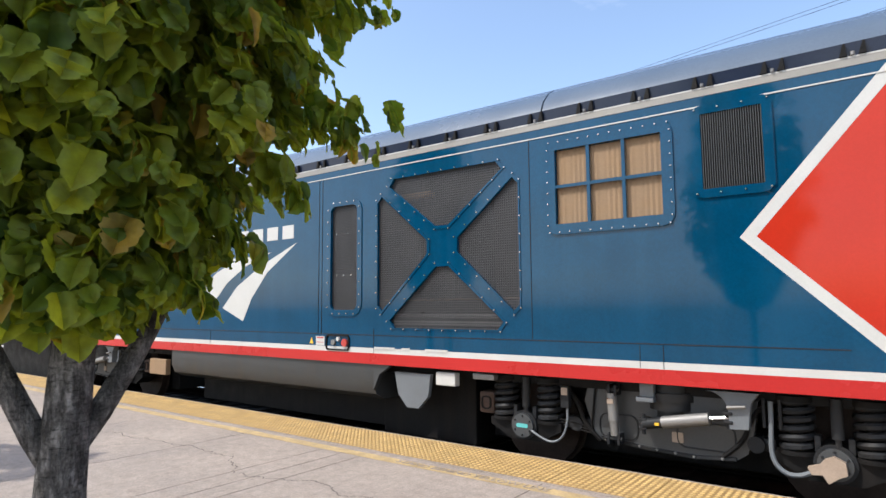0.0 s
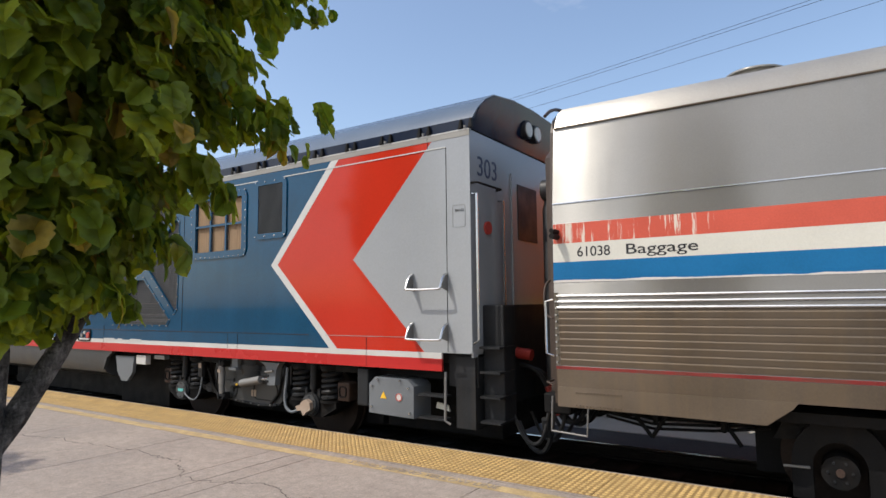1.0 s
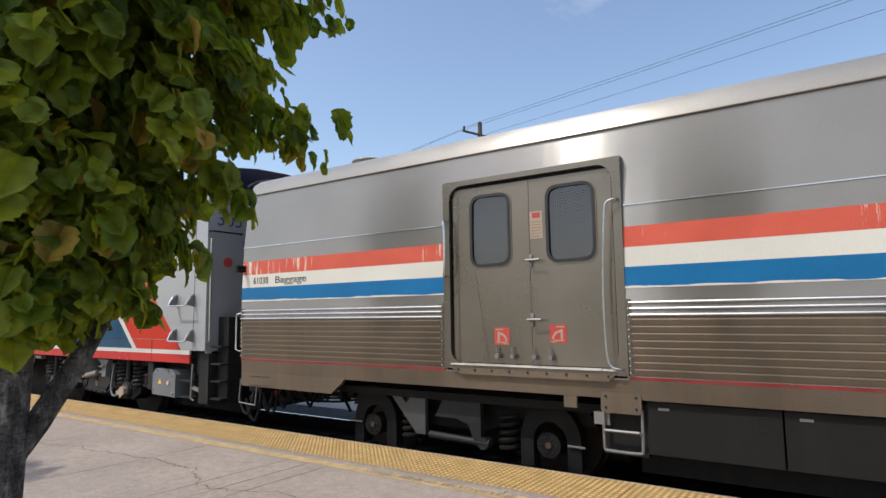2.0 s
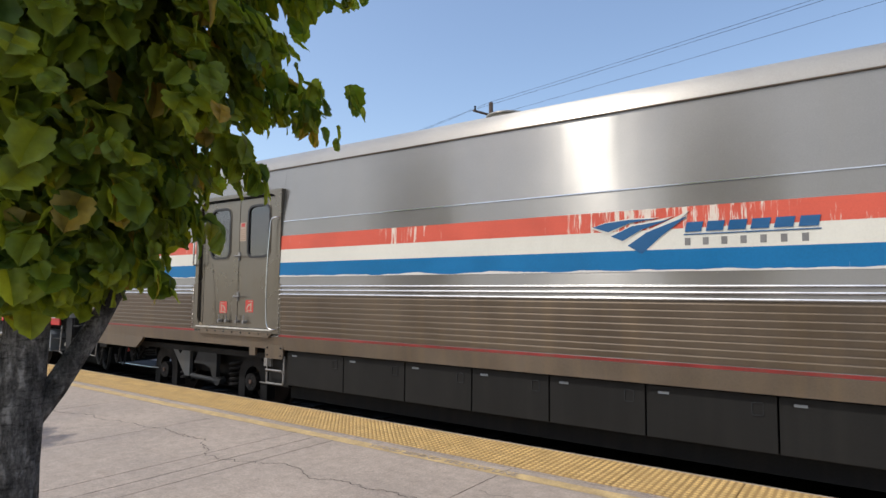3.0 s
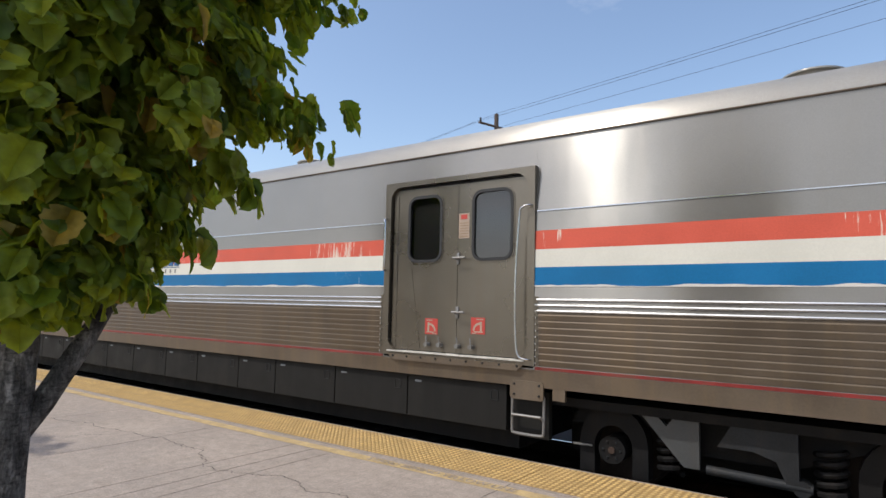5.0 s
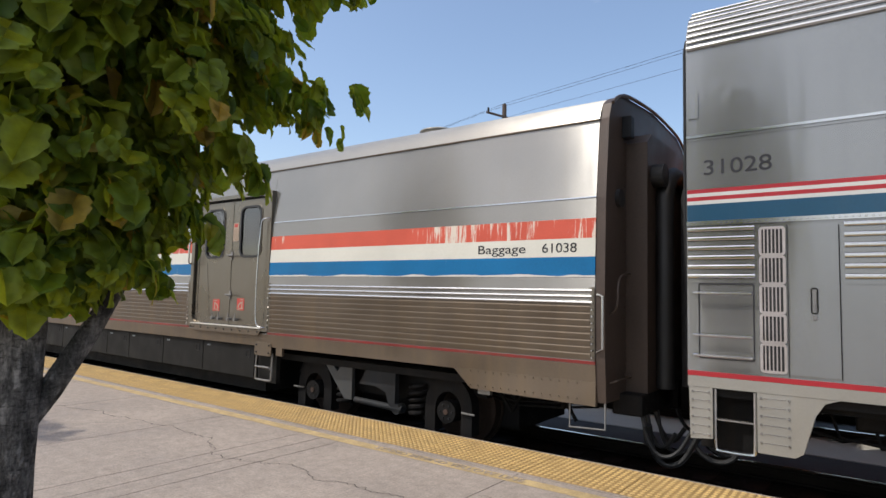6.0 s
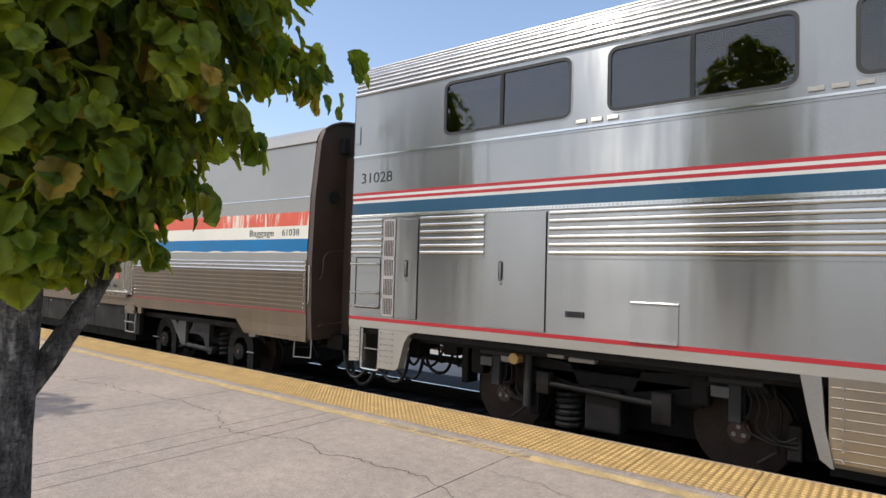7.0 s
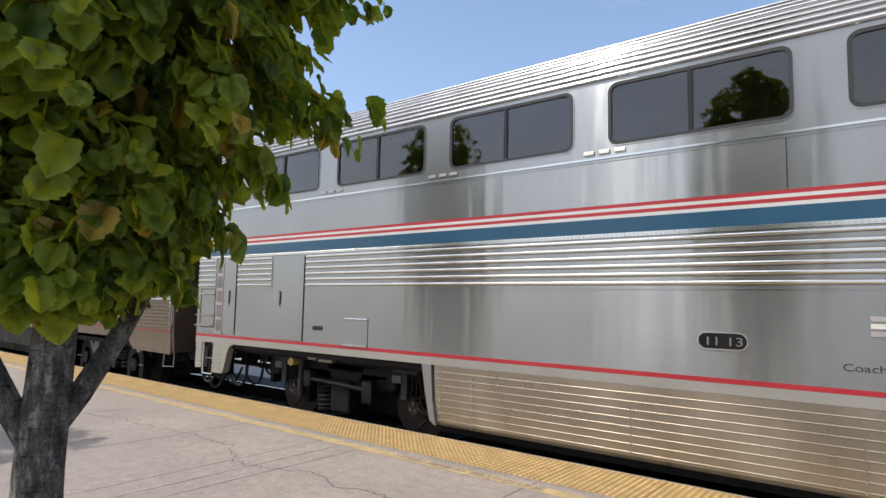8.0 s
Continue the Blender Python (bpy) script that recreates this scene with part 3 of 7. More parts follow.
def tactile(p):
    """Yellow paving panels along the edge, with rows of flat-topped domes."""
    strip = empty("tactile_strip", (0, 0, 0), "yellow tactile warning strip with rows of raised domes", "tactile paving", kind="structure")
    y0, y1, L, st = 5.026, EDGE - 0.034, 0.915, 0.0605
    nx, ny = 15, 12
    bm = bm_new()
    box(bm, 0.003, L - 0.003, y0, y1, -0.06, 0.004)
    base = part("panel", bm, M_TBASE, strip)
    # domes of one panel
    V, F = [], []
    seg = 8
    for i in range(nx):
        for j in range(ny):
            cx, cy = (i + 0.5) * L / nx, y0 + (j + 0.5) * (y1 - y0) / ny
            k0 = len(V)
            for r, z in ((0.0215, 0.0045), (0.0195, 0.0085), (0.013, 0.0105)):
                V += [(cx + r * math.cos(a * 2 * math.pi / seg), cy + r * math.sin(a * 2 * math.pi / seg), z) for a in range(seg)]
            for lv in (0, 1):
                for a in range(seg):
                    b = (a + 1) % seg
                    F.append((k0 + lv * seg + a, k0 + lv * seg + b, k0 + lv * seg + seg + b, k0 + lv * seg + seg + a))
            F.append(tuple(k0 + 2 * seg + a for a in range(seg)))
    me = bpy.data.meshes.new("domes")
    me.from_pydata(V, [], F)
    me.materials.append(M_TACT)
    x = -2.75 - 33 * L
    for i in range(42):
        b = base if i == 0 else new("panel", base.data)
        b.parent, b.location.x = strip, x + i * L
        d = new("domes", me)
        d.parent, d.location.x = b, 0
        tagged(d, kind="stuff")


def far_side():
    bm = bm_new()
    box(bm, -70, 60, 9.76, 16.05, -0.9, -0.43, 0.01)
    tagged(part("apron", bm, M_CONC2), "pale concrete apron beyond the near track", "pavement", kind="structure")
    # the part in the train's shade, done as a separate darker strip
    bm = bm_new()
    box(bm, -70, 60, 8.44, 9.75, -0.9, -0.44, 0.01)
    tagged(part("track_apron", bm, M_CONC3), "concrete strip beside the near track, darkened for the train's shade", "pavement", kind="structure")
    bm = bm_new()
    box(bm, -300, 300, 16.1, 60, -0.9, -0.30)
    tagged(part("far_pavement", bm, M_CONC2), "pale paved yard beyond the tracks", "pavement", kind="structure")


ground()
bed()
track(YC, "near")
track(YC + 4.45, "far")
plat = platform()
tactile(plat)
far_side()


# ---------------- the passenger locomotive ----------------
def locomotive():
    global OX
    OX = 2.0
    car = empty("passenger_locomotive", (OX, YC, ZR), "blue, red and grey diesel passenger locomotive with arrow livery", "locomotive")
    hw = 1.49
    ys = -hw                     # the near side
    x0, x1 = -20.6, 2.0
    bm = bm_new()
    prof = [(-hw + 0.3, 1.0), (-hw + 0.3, 3.97), (hw - 0.03, 3.97), (hw - 0.03, 1.0)]
    extrude_x(bm, prof, x0, x1 - 0.03)
    part("core", bm, M_DARKIN, car)
    # roof
    half = [(1.475, 3.985), (1.47, 4.11), (1.40, 4.25), (1.27, 4.375), (1.10, 4.475), (0.6, 4.54), (0.0, 4.56)]
    roof = [(-y, z) for y, z in half] + [(y, z) for y, z in half[-2::-1]]
    for xa, xb in ((x0, -3.42), (-3.40, x1)):
        bm = bm_new()
        extrude_x(bm, [(y, z) for y, z in roof if z > 4.09], xa, xb)
        lean_out(bm, x1)
        part("roof", bm, M_ROOFG, car, "glossy blue-grey roof panel", True)
    bm = bm_new()
    extrude_x(bm, [(-1.462, 3.985), (-1.475, 4.112), (1.475, 4.112), (1.462, 3.985)], x0, x1 - 0.004)
    part("roof_band", bm, M_NAVY, car, "dark band under the roof")
    bm = bm_new()
    box(bm, x0, x1, -hw - 0.006, -1.45, 3.973, 3.985)
    part("gutter", bm, M_WHITE, car)
    bm = bm_new()
    plate(bm, [(x0, 3.902), (x1, 3.902), (x1, 3.972), (x0, 3.972)], ys - 0.004, ys + 0.03)
    part("cornice", bm, M_FASC, car)
    for i in range(36):
        x = 1.95 - i * 0.603
        for dx in (-0.07, 0.07):
            bm = bm_new()
            plate(bm, [(x + dx - 0.028, 3.99), (x + dx + 0.028, 3.99), (x + dx + 0.02, 4.10), (x + dx + 0.004, 4.10)], -1.51, -1.465)
            part("lifting_bracket", bm, M_UNDER, car)
        bm = bm_new()
        rod(bm, (x, -1.50, 3.99), (x, -1.50, 4.02), 0.018, 8)
        part("bracket_bolt", bm, M_SLAT, car)
    # side wall: blue, then the red arrow, then grey; with openings for screens, window and louvre
    H = 3.90
    cz = 2.51
    scr = [(-6.0, -3.66, 1.60, 3.66)]
    tri = screens()
    bm = bm_new()
    blue = [(x0, 1.345), (-0.23, 1.345), (-1.41, cz), (-0.22, H), (x0, H)]
    holes = [list(t) for t in tri] + [rounded(-6.86, -6.32, 1.86, 3.36, 0.09), rounded(-3.24, -2.08, 2.79, 3.62, 0.01), rounded(-1.70, -1.17, 2.99, 3.72, 0.01)]
    sheet(bm, blue, holes, ys, ys + 0.03)
    part("side_wall", bm, M_BLUE, car, "glossy deep blue side panel")
    bm = bm_new()
    plate(bm, [(-0.23, 1.345), (-0.09, 1.345), (-1.27, cz), (-0.08, H), (-0.22, H), (-1.41, cz)], ys - 0.002, ys + 0.03)
    part("arrow_outline", bm, M_WHITE, car)
    bm = bm_new()
    plate(bm, [(-0.09, 1.345), (1.33, 1.345), (0.19, cz), (1.46, H), (-0.08, H), (-1.27, cz)], ys, ys + 0.03)
    part("arrow", bm, M_REDP, car, "broad red arrow")
    bm = bm_new()
    plate(bm, [(1.33, 1.345), (x1 - 0.04, 1.345), (x1, 1.36), (x1, H), (1.46, H), (0.19, cz)], ys, ys + 0.03)
    part("rear_panel", bm, M_GREYP, car, "light grey rear side panel")
    for za, zb, m, nm in ((1.275, 1.345, M_WHITE, "white_stripe"), (1.13, 1.275, M_REDB, "red_stripe")):
        bm = bm_new()
        plate(bm, [(x0, za), (1.58, za), (1.58, zb), (x0, zb)], ys - 0.003, ys + 0.03)
        part(nm, bm, m, car)
    # end wall
    bm = bm_new()
    box(bm, x1 - 0.03, x1, -hw + 0.03, hw, 1.3, 3.97)
    part("end_wall", bm, M_GREYP, car)
    loco_details(car, ys, x0, x1, tri)
    return car


def lean_out(bm, x1):
    """The roof end leans out over the end wall."""
    for v in bm.verts:
        if v.co.x > x1 - OX - 0.05:
            v.co.x += 0.13 * max(0, v.co.z - 3.985) / 0.49


def screens():
    """The four openings between the arms of the X."""
    cx, cz = -4.83, 2.66
    l, r, b, t = -5.93, -3.72, 1.62, 3.62
    g = 0.13
    return [[(l + 0.30, t), (r - 0.30, t), (r - 0.22, t - 0.1), (cx + 0.10, cz + 0.26), (cx - 0.10, cz + 0.26), (l + 0.22, t - 0.1)],
            [(l + 0.30, b), (r - 0.30, b), (r - 0.22, b + 0.1), (cx + 0.10, cz - 0.26), (cx - 0.10, cz - 0.26), (l + 0.22, b + 0.1)],
            [(l, b + 0.30), (l + 0.08, b + 0.22), (cx - 0.24, cz - 0.09), (cx - 0.24, cz + 0.09), (l + 0.08, t - 0.22), (l, t - 0.30)],
            [(r, b + 0.30), (r - 0.08, b + 0.22), (cx + 0.24, cz - 0.09), (cx + 0.24, cz + 0.09), (r - 0.08, t - 0.22), (r, t - 0.30)]]


def grid_screen(car, x0, x1, z0, z1, y, step):
    """A woven wire screen in front of dark machinery."""
    bm = bm_new()
    w = step * 0.19
    k = 0
    x = x0
    while x < x1:
        box(bm, x - w, x + w, y, y + 0.004, z0, z1)
        x += step
    z = z0
    while z < z1:
        box(bm, x0, x1, y - 0.003, y + 0.001, z - w, z + w)
        z += step
    tagged(part("wire_screen", bm, M_MESH, car), kind="stuff")


def loco_details(car, ys, x0, x1, tri):
    # X-braced radiator screens: beads and bolts round each opening, wire behind, machinery inside
    grid_screen(car, -5.95, -3.70, 1.60, 3.64, ys + 0.034, 0.030)
    cx, cz = -4.83, 2.66
    for t in tri:
        mx, mz = sum(p[0] for p in t) / len(t), sum(p[1] for p in t) / len(t)
        outer = [(mx + (px - mx) * 1.0 + 0.045 * (px - mx) / max(0.2, math.hypot(px - mx, pz - mz)), mz + (pz - mz) + 0.045 * (pz - mz) / max(0.2, math.hypot(px - mx, pz - mz))) for px, pz in t]
        bm = bm_new()
        sheet(bm, outer, [t], ys - 0.010, ys - 0.0005)
        part("screen_frame", bm, M_BLUE, car)
        bm = bm_new()
        pts = []
        for i in range(len(t)):
            a, b = outer[i], outer[(i + 1) % len(t)]
            n = max(2, int(math.hypot(b[0] - a[0], b[1] - a[1]) / 0.20) + 1)
            pts += along(a, b, n)[:-1]
        bolts(bm, pts, ys - 0.010, 0.013)
        tagged(part("bolts", bm, M_BRIGHT, car), kind="stuff")
    for za, zb, m in ((1.66, 1.72, M_SLAT), (1.76, 1.80, M_SLAT), (1.84, 1.96, M_UNDER2), (1.98, 2.0, M_CARD), (3.34, 3.42, M_CARD)):
        bm = bm_new()
        box(bm, -5.9 if za < 3 else -5.75, -3.75 if za < 3 else -5.1, ys + 0.10, ys + 0.22, za, zb, 0.01)
        part("radiator_pipe", bm, m, car)
    for k in range(3):
        bm = bm_new()
        box(bm, -5.3 + k * 0.55, -5.26 + k * 0.55, ys + 0.12, ys + 0.2, 1.6, 3.6)
        part("radiator_post", bm, M_UNDER2, car)
    # tall narrow screen
    grid_screen(car, -6.88, -6.30, 1.84, 3.38, ys + 0.034, 0.022)
    bm = bm_new()
    ring(bm, -6.86, -6.32, 1.86, 3.36, 0.09, 0.09, ys - 0.014, ys - 0.0005)
    part("screen_frame", bm, M_BLUE, car)
    bm = bm_new()
    bolts(bm, along((-6.91, 1.9), (-6.91, 3.32), 9) + along((-6.27, 1.9), (-6.27, 3.32), 9) + along((-6.8, 3.41), (-6.38, 3.41), 4) + along((-6.8, 1.81), (-6.38, 1.81), 4)
          + along((-6.72, 2.35), (-6.42, 2.35), 3) + along((-6.72, 2.95), (-6.5, 2.95), 2), ys - 0.014, 0.012)
    tagged(part("bolts", bm, M_BRIGHT, car), kind="stuff")
    for a, b, c, d in ((-6.84, -6.34, 2.45, 2.93), (-6.84, -6.34, 2.97, 3.34), (-6.84, -6.34, 1.88, 2.42)):
        bm = bm_new()
        box(bm, a, b, ys + 0.08, ys + 0.12, c, d, 0.01)
        part("inner_panel", bm, M_UNDER2, car)
    # boarded window
    bm = bm_new()
    ring(bm, -3.24, -2.08, 2.79, 3.62, 0.012, 0.115, ys - 0.02, ys - 0.0005)
    part("window_frame", bm, M_BLUE, car)
    for i in (1, 2):
        bm = bm_new()
        x = -3.24 + 1.16 * i / 3
        box(bm, x - 0.018, x + 0.018, ys - 0.016, ys + 0.01, 2.79, 3.62)
        part("window_bar", bm, M_BLUE, car)
    bm = bm_new()
    box(bm, -3.24, -2.08, ys - 0.014, ys + 0.012, 3.19, 3.225)
    part("window_bar", bm, M_BLUE, car)
    for i in range(3):
        for j in range(2):
            xa, za = -3.24 + 1.16 * i / 3, 2.79 + 0.415 * j
            bm = bm_new()
            n = 14
            prof = [(xa + 0.005 + 0.376 * k / n, 0.004 * math.cos(k * math.pi * 0.9)) for k in range(n + 1)]
            a = [bm.verts.new((x - OX, ys + 0.03 + d, za + 0.004)) for x, d in prof]
            b = [bm.verts.new((x - OX, ys + 0.03 + d, za + 0.411)) for x, d in prof]
            for k in range(n):
                bm.faces.new((a[k], a[k + 1], b[k + 1], b[k]))
            part("cardboard", bm, M_CARD, car, "brown corrugated cardboard")
    bm = bm_new()
    for zz in (2.70, 3.71):
        bolts(bm, along((-3.31, zz), (-2.01, zz), 12), ys - 0.02, 0.011)
    for xx in (-3.33, -1.99):
        bolts(bm, along((xx, 2.78), (xx, 3.63), 8), ys - 0.02, 0.011)
    tagged(part("bolts", bm, M_BRIGHT, car), kind="stuff")
    # louvre with upright slats
    bm = bm_new()
    ring(bm, -1.70, -1.17, 2.99, 3.72, 0.01, 0.085, ys - 0.02, ys - 0.0005)
    part("louvre_frame", bm, M_BLUE, car)
    bm0 = bm_new()
    box(bm0, -0.0038 + OX, 0.0038 + OX, ys - 0.012, ys + 0.03, 2.99, 3.72)
    slat = part("slat", bm0, M_TANK, car)
    slat.location.x = -1.69 - OX
    for k in range(1, 26):
        o = new("slat", slat.data)
        o.parent, o.location.x = car, -1.69 - OX + k * 0.0205
    bm = bm_new()
    bolts(bm, along((-1.75, 3.77), (-1.12, 3.77), 4) + along((-1.75, 2.95), (-1.12, 2.95), 4), ys - 0.02, 0.012)
    tagged(part("bolts", bm, M_BRIGHT, car), kind="stuff")
    # panel seams
    bm = bm_new()
    for x, za, zb in ((-7.12, 1.53, 3.82), (-7.05, 1.53, 3.82), (-3.57, 1.53, 3.82), (-2.37, 1.28, 1.5), (-2.14, 1.28, 1.5), (-6.0, 1.28, 1.6), (1.67, 1.36, 3.8), (0.42, 1.14, 1.5), (-9.9, 1.28, 1.5), (1.40, 3.82, 3.96)):
        box(bm, x - 0.003, x + 0.003, ys - 0.005, ys + 0.01, za, zb)
    box(bm, x0, -0.62, ys - 0.004, ys + 0.01, 1.513, 1.522)
    part("panel_seam", bm, M_UNDER2, car)
    bm = bm_new()
    box(bm, -0.3, 1.15, ys - 0.004, ys + 0.01, 1.514, 1.521)
    part("panel_seam", bm, M_FASC, car)
    bm = bm_new()
    box(bm, x0, 1.67, ys - 0.008, ys + 0.01, 3.795, 3.808)
    part("trim_strip", bm, M_WHITE, car)
    # emblem of sweeping bands, and a plain bar for the name above it
    for k, pts in enumerate(([(-9.56, 1.90), (-8.97, 1.68), (-8.75, 2.05), (-8.35, 2.46), (-7.62, 2.90), (-8.5, 2.58), (-9.15, 2.26)],
                             [(-10.26, 2.24), (-9.82, 2.0), (-9.45, 2.32), (-8.95, 2.58), (-8.25, 2.78), (-9.1, 2.72), (-9.75, 2.52)],
                             [(-10.7, 2.46), (-10.42, 2.3), (-10.0, 2.52), (-9.5, 2.66), (-9.05, 2.72), (-9.7, 2.76), (-10.2, 2.68)])):
        bm = bm_new()
        plate(bm, pts, ys - 0.003, ys + 0.005)
        part("emblem_band", bm, M_WHITE, car)
    for k in range(6):
        bm = bm_new()
        xa = -7.98 - k * 0.385
        box(bm, xa, xa + 0.27, ys - 0.003, ys + 0.005, 2.97, 3.18)
        part("name_bar", bm, M_WHITE, car)
    # control box and warning labels on the lower edge
    bm = bm_new()
    ring(bm, -6.92, -6.48, 1.31, 1.49, 0.03, 0.02, ys - 0.02, ys + 0.01)
    part("control_box", bm, M_UNDER, car)
    for x, z, r, m in ((-6.55, 1.40, 0.055, M_REDS), (-6.78, 1.40, 0.04, M_SLAT), (-6.68, 1.45, 0.03, M_WHITE)):
        bm = bm_new()
        rod(bm, (x, ys - 0.03, z), (x, ys + 0.0, z), r, 12)
        part("control_knob", bm, m, car)
    bm = bm_new()
    box(bm, -7.16, -6.98, ys - 0.004, ys + 0.002, 1.35, 1.48)
    part("warning_label", bm, M_WHITE, car)
    bm = bm_new()
    box(bm, -7.14, -7.0, ys - 0.006, ys, 1.45, 1.47)
    box(bm, -7.14, -7.0, ys - 0.006, ys, 1.39, 1.40)
    part("warning_label", bm, M_REDS, car)
    bm = bm_new()
    plate(bm, [(-7.3, 1.37), (-7.22, 1.37), (-7.26, 1.46)], ys - 0.004, ys)
    part("warning_label", bm, M_YELL, car)
    for a, b in ((-5.98, -5.62), (-5.5, -5.36), (-5.1, -4.75)):
        bm = bm_new()
        box(bm, a, b, ys - 0.012, ys, 1.335, 1.362)
        part("latch_cover", bm, M_WHITE, car)
    # ladder rungs on the grey panel
    for z in (2.09, 1.50):
        bm = bm_new()
        tube(bm, [(1.17, ys, z + 0.19), (1.17, ys - 0.09, z + 0.16), (1.17, ys - 0.16, z + 0.02), (1.175, ys - 0.16, z), (1.665, ys - 0.16, z), (1.67, ys - 0.16, z + 0.02), (1.67, ys - 0.09, z + 0.16), (1.67, ys, z + 0.19)], 0.015)
        rung = part("rung", bm, M_BRIGHT, car, "", True)
        for xx in (1.162, 1.67):
            bm = bm_new()
            extrude_x(bm, [(ys, z - 0.02), (ys, z + 0.21), (ys - 0.03, z + 0.19), (ys - 0.15, z + 0.02)], xx, xx + 0.008)
            part("bracket", bm, M_SLAT, rung)
    # sand filler hatch
    bm = bm_new()
    ring(bm, 1.76, 1.93, 2.82, 3.08, 0.02, 0.003, ys - 0.004, ys + 0.002)
    part("sand_hatch", bm, M_SLAT, car)
    lettering("hatch_lettering", "SAND", 0.035, 1.79, ys - 0.003, 3.0, M_INK, car)
    # rear end
    bm = bm_new()
    half = [(1.435, 4.105), (1.38, 4.25), (1.255, 4.375), (1.09, 4.47), (0.6, 4.535), (0.0, 4.555)]
    sec = [(-y, z - 0.012) for y, z in half] + [(y, z - 0.012) for y, z in half[-2::-1]]
    extrude_x(bm, [(-1.475, 3.985)] + sec + [(1.475, 3.985)], x1 - 0.02, x1 + 0.012)
    lean_out(bm, x1)
    part("end_cap", bm, M_NAVY, car, "glossy dark roof end")
    for y in (-0.14, 0.14):
        bm = bm_new()
        rod(bm, (x1 + 0.03, y, 4.26), (x1 + 0.14, y, 4.26), 0.125, 20)
        lamp = part("marker_lamp", bm, M_RUBBER, car, "", True)
        bm = bm_new()
        rod(bm, (x1 + 0.13, y, 4.26), (x1 + 0.152, y, 4.26), 0.10, 20)
        part("lens", bm, M_DECAL, lamp, "", True)
    for y in (-1.33, 0.55):
        lettering("number_lettering", "303", 0.25, x1 + 0.002, y, 3.45, M_INK2, car, turn="end", width=0.48)
    bm = bm_new()
    box(bm, x1, x1 + 0.02, -0.45, 0.45, 1.6, 3.62)
    door = part("end_door", bm, M_GREYP, car)
    bm = bm_new()
    box(bm, x1 + 0.02, x1 + 0.03, -0.3, 0.3, 2.75, 3.5, 0.004)
    part("pane", bm, M_RUBBER, door)
    for y0_, y1_ in ((-1.47, -0.85), (0.85, 1.47)):
        bm = bm_new()
        tube(bm, [(x1, y0_, 3.33), (x1 + 0.08, y0_ + 0.02, 3.33), (x1 + 0.08, y1_ - 0.02, 3.33), (x1, y1_, 3.33)], 0.014)
        part("grab_iron", bm, M_UNDER, car, "", True)
    bm = bm_new()
    rod(bm, (x1, -1.1, 2.83), (x1 + 0.03, -1.1, 2.83), 0.08, 16)
    part("tail_lamp", bm, M_REDS, car, "red round tail lamp", True)
    for y in (-1.46, -0.8, 0.8, 1.46):
        bm = bm_new()
        tube(bm, [(x1, y, 3.2), (x1 + 0.07, y, 3.2), (x1 + 0.07, y, 1.5), (x1, y, 1.46)], 0.015)
        part("handrail", bm, M_BRIGHT, car, "", True)
    bm = bm_new()
    box(bm, 1.6, 2.0, -1.36, 1.36, 0.95, 1.33)
    box(bm, 2.0, 2.28, -1.25, -0.95, 0.55, 1.9, 0.02)
    box(bm, 2.0, 2.28, 0.95, 1.25, 0.55, 1.9, 0.02)
    box(bm, 2.0, 2.12, -0.95, 0.95, 0.7, 1.9)
    box(bm, 1.72, 1.98, -1.40, -1.0, 0.48, 1.3)
    part("end_frame", bm, M_UNDER2, car, "slate-grey steel end frame")
    for z in (0.56, 0.84, 1.12, 1.4):
        bm = bm_new()
        box(bm, 2.04, 2.30, -1.40, -1.0, z, z + 0.025)
        part("step", bm, M_UNDER2, car)
    bm = bm_new()
    tube(bm, [(1.60, ys + 0.05, 1.12), (1.60, ys + 0.03, 0.56), (1.66, ys + 0.05, 0.52)], 0.016)
    part("step_rail", bm, M_SLAT, car, "", True)
    for z in (0.55, 0.82):
        bm = bm_new()
        box(bm, 1.2, 1.58, ys + 0.03, ys + 0.2, z, z + 0.022)
        part("foot_step", bm, M_UNDER2, car)
    bm = bm_new()
    plate(bm, [(1.34, 0.66), (1.54, 0.63), (1.52, 0.70), (1.36, 0.73)], ys + 0.22, ys + 0.24)
    part("tag", bm, M_DECAL, car)
    for k, (y, za, m) in enumerate(((-0.5, 1.15, M_RUBBER), (-0.3, 1.1, M_RUBBER), (0.45, 1.1, M_RUBBER))):
        bm = bm_new()
        tube(bm, [(2.1, y, za), (2.35, y, za - 0.05), (2.5, y + 0.05, za - 0.35), (2.6, y + 0.1, za - 0.65), (2.8, y + 0.1, za - 0.7), (2.98, y, za - 0.45)], 0.03)
        part("hose", bm, m, car, "", True)
    bm = bm_new()
    rod(bm, (2.47, -0.46, 0.9), (2.56, -0.42, 0.55), 0.05, 12)
    part("hose_sleeve", bm, M_REDS, car, "red hose sleeve", True)
    bm = bm_new()
    rod(bm, (2.12, -0.6, 1.3), (2.32, -0.6, 1.28), 0.07, 12)
    part("hose_sleeve", bm, M_REDS, car, "red hose sleeve", True)
    bm = bm_new()
    box(bm, 2.0, 2.62, -0.12, 0.12, 0.72, 0.98, 0.03)
    box(bm, 2.5, 2.72, -0.18, 0.18, 0.66, 1.02, 0.04)
    part("coupler", bm, M_UNDER, car)
    # fuel tank skirt
    bm = bm_new()
    extrude_x(bm, [(-1.46, 1.128), (-1.46, 0.86), (-1.40, 0.72), (-1.25, 0.64), (1.25, 0.64), (1.46, 0.9), (1.46, 1.128)], -11.2, -6.03)
    part("fuel_tank", bm, M_TANK, car, "grey fuel tank skirt", True)
    bm = bm_new()
    box(bm, -11.0, -6.2, -0.9, 1.2, 0.2, 0.66)
    part("tank_sump", bm, M_UNDER, car)
    bm = bm_new()
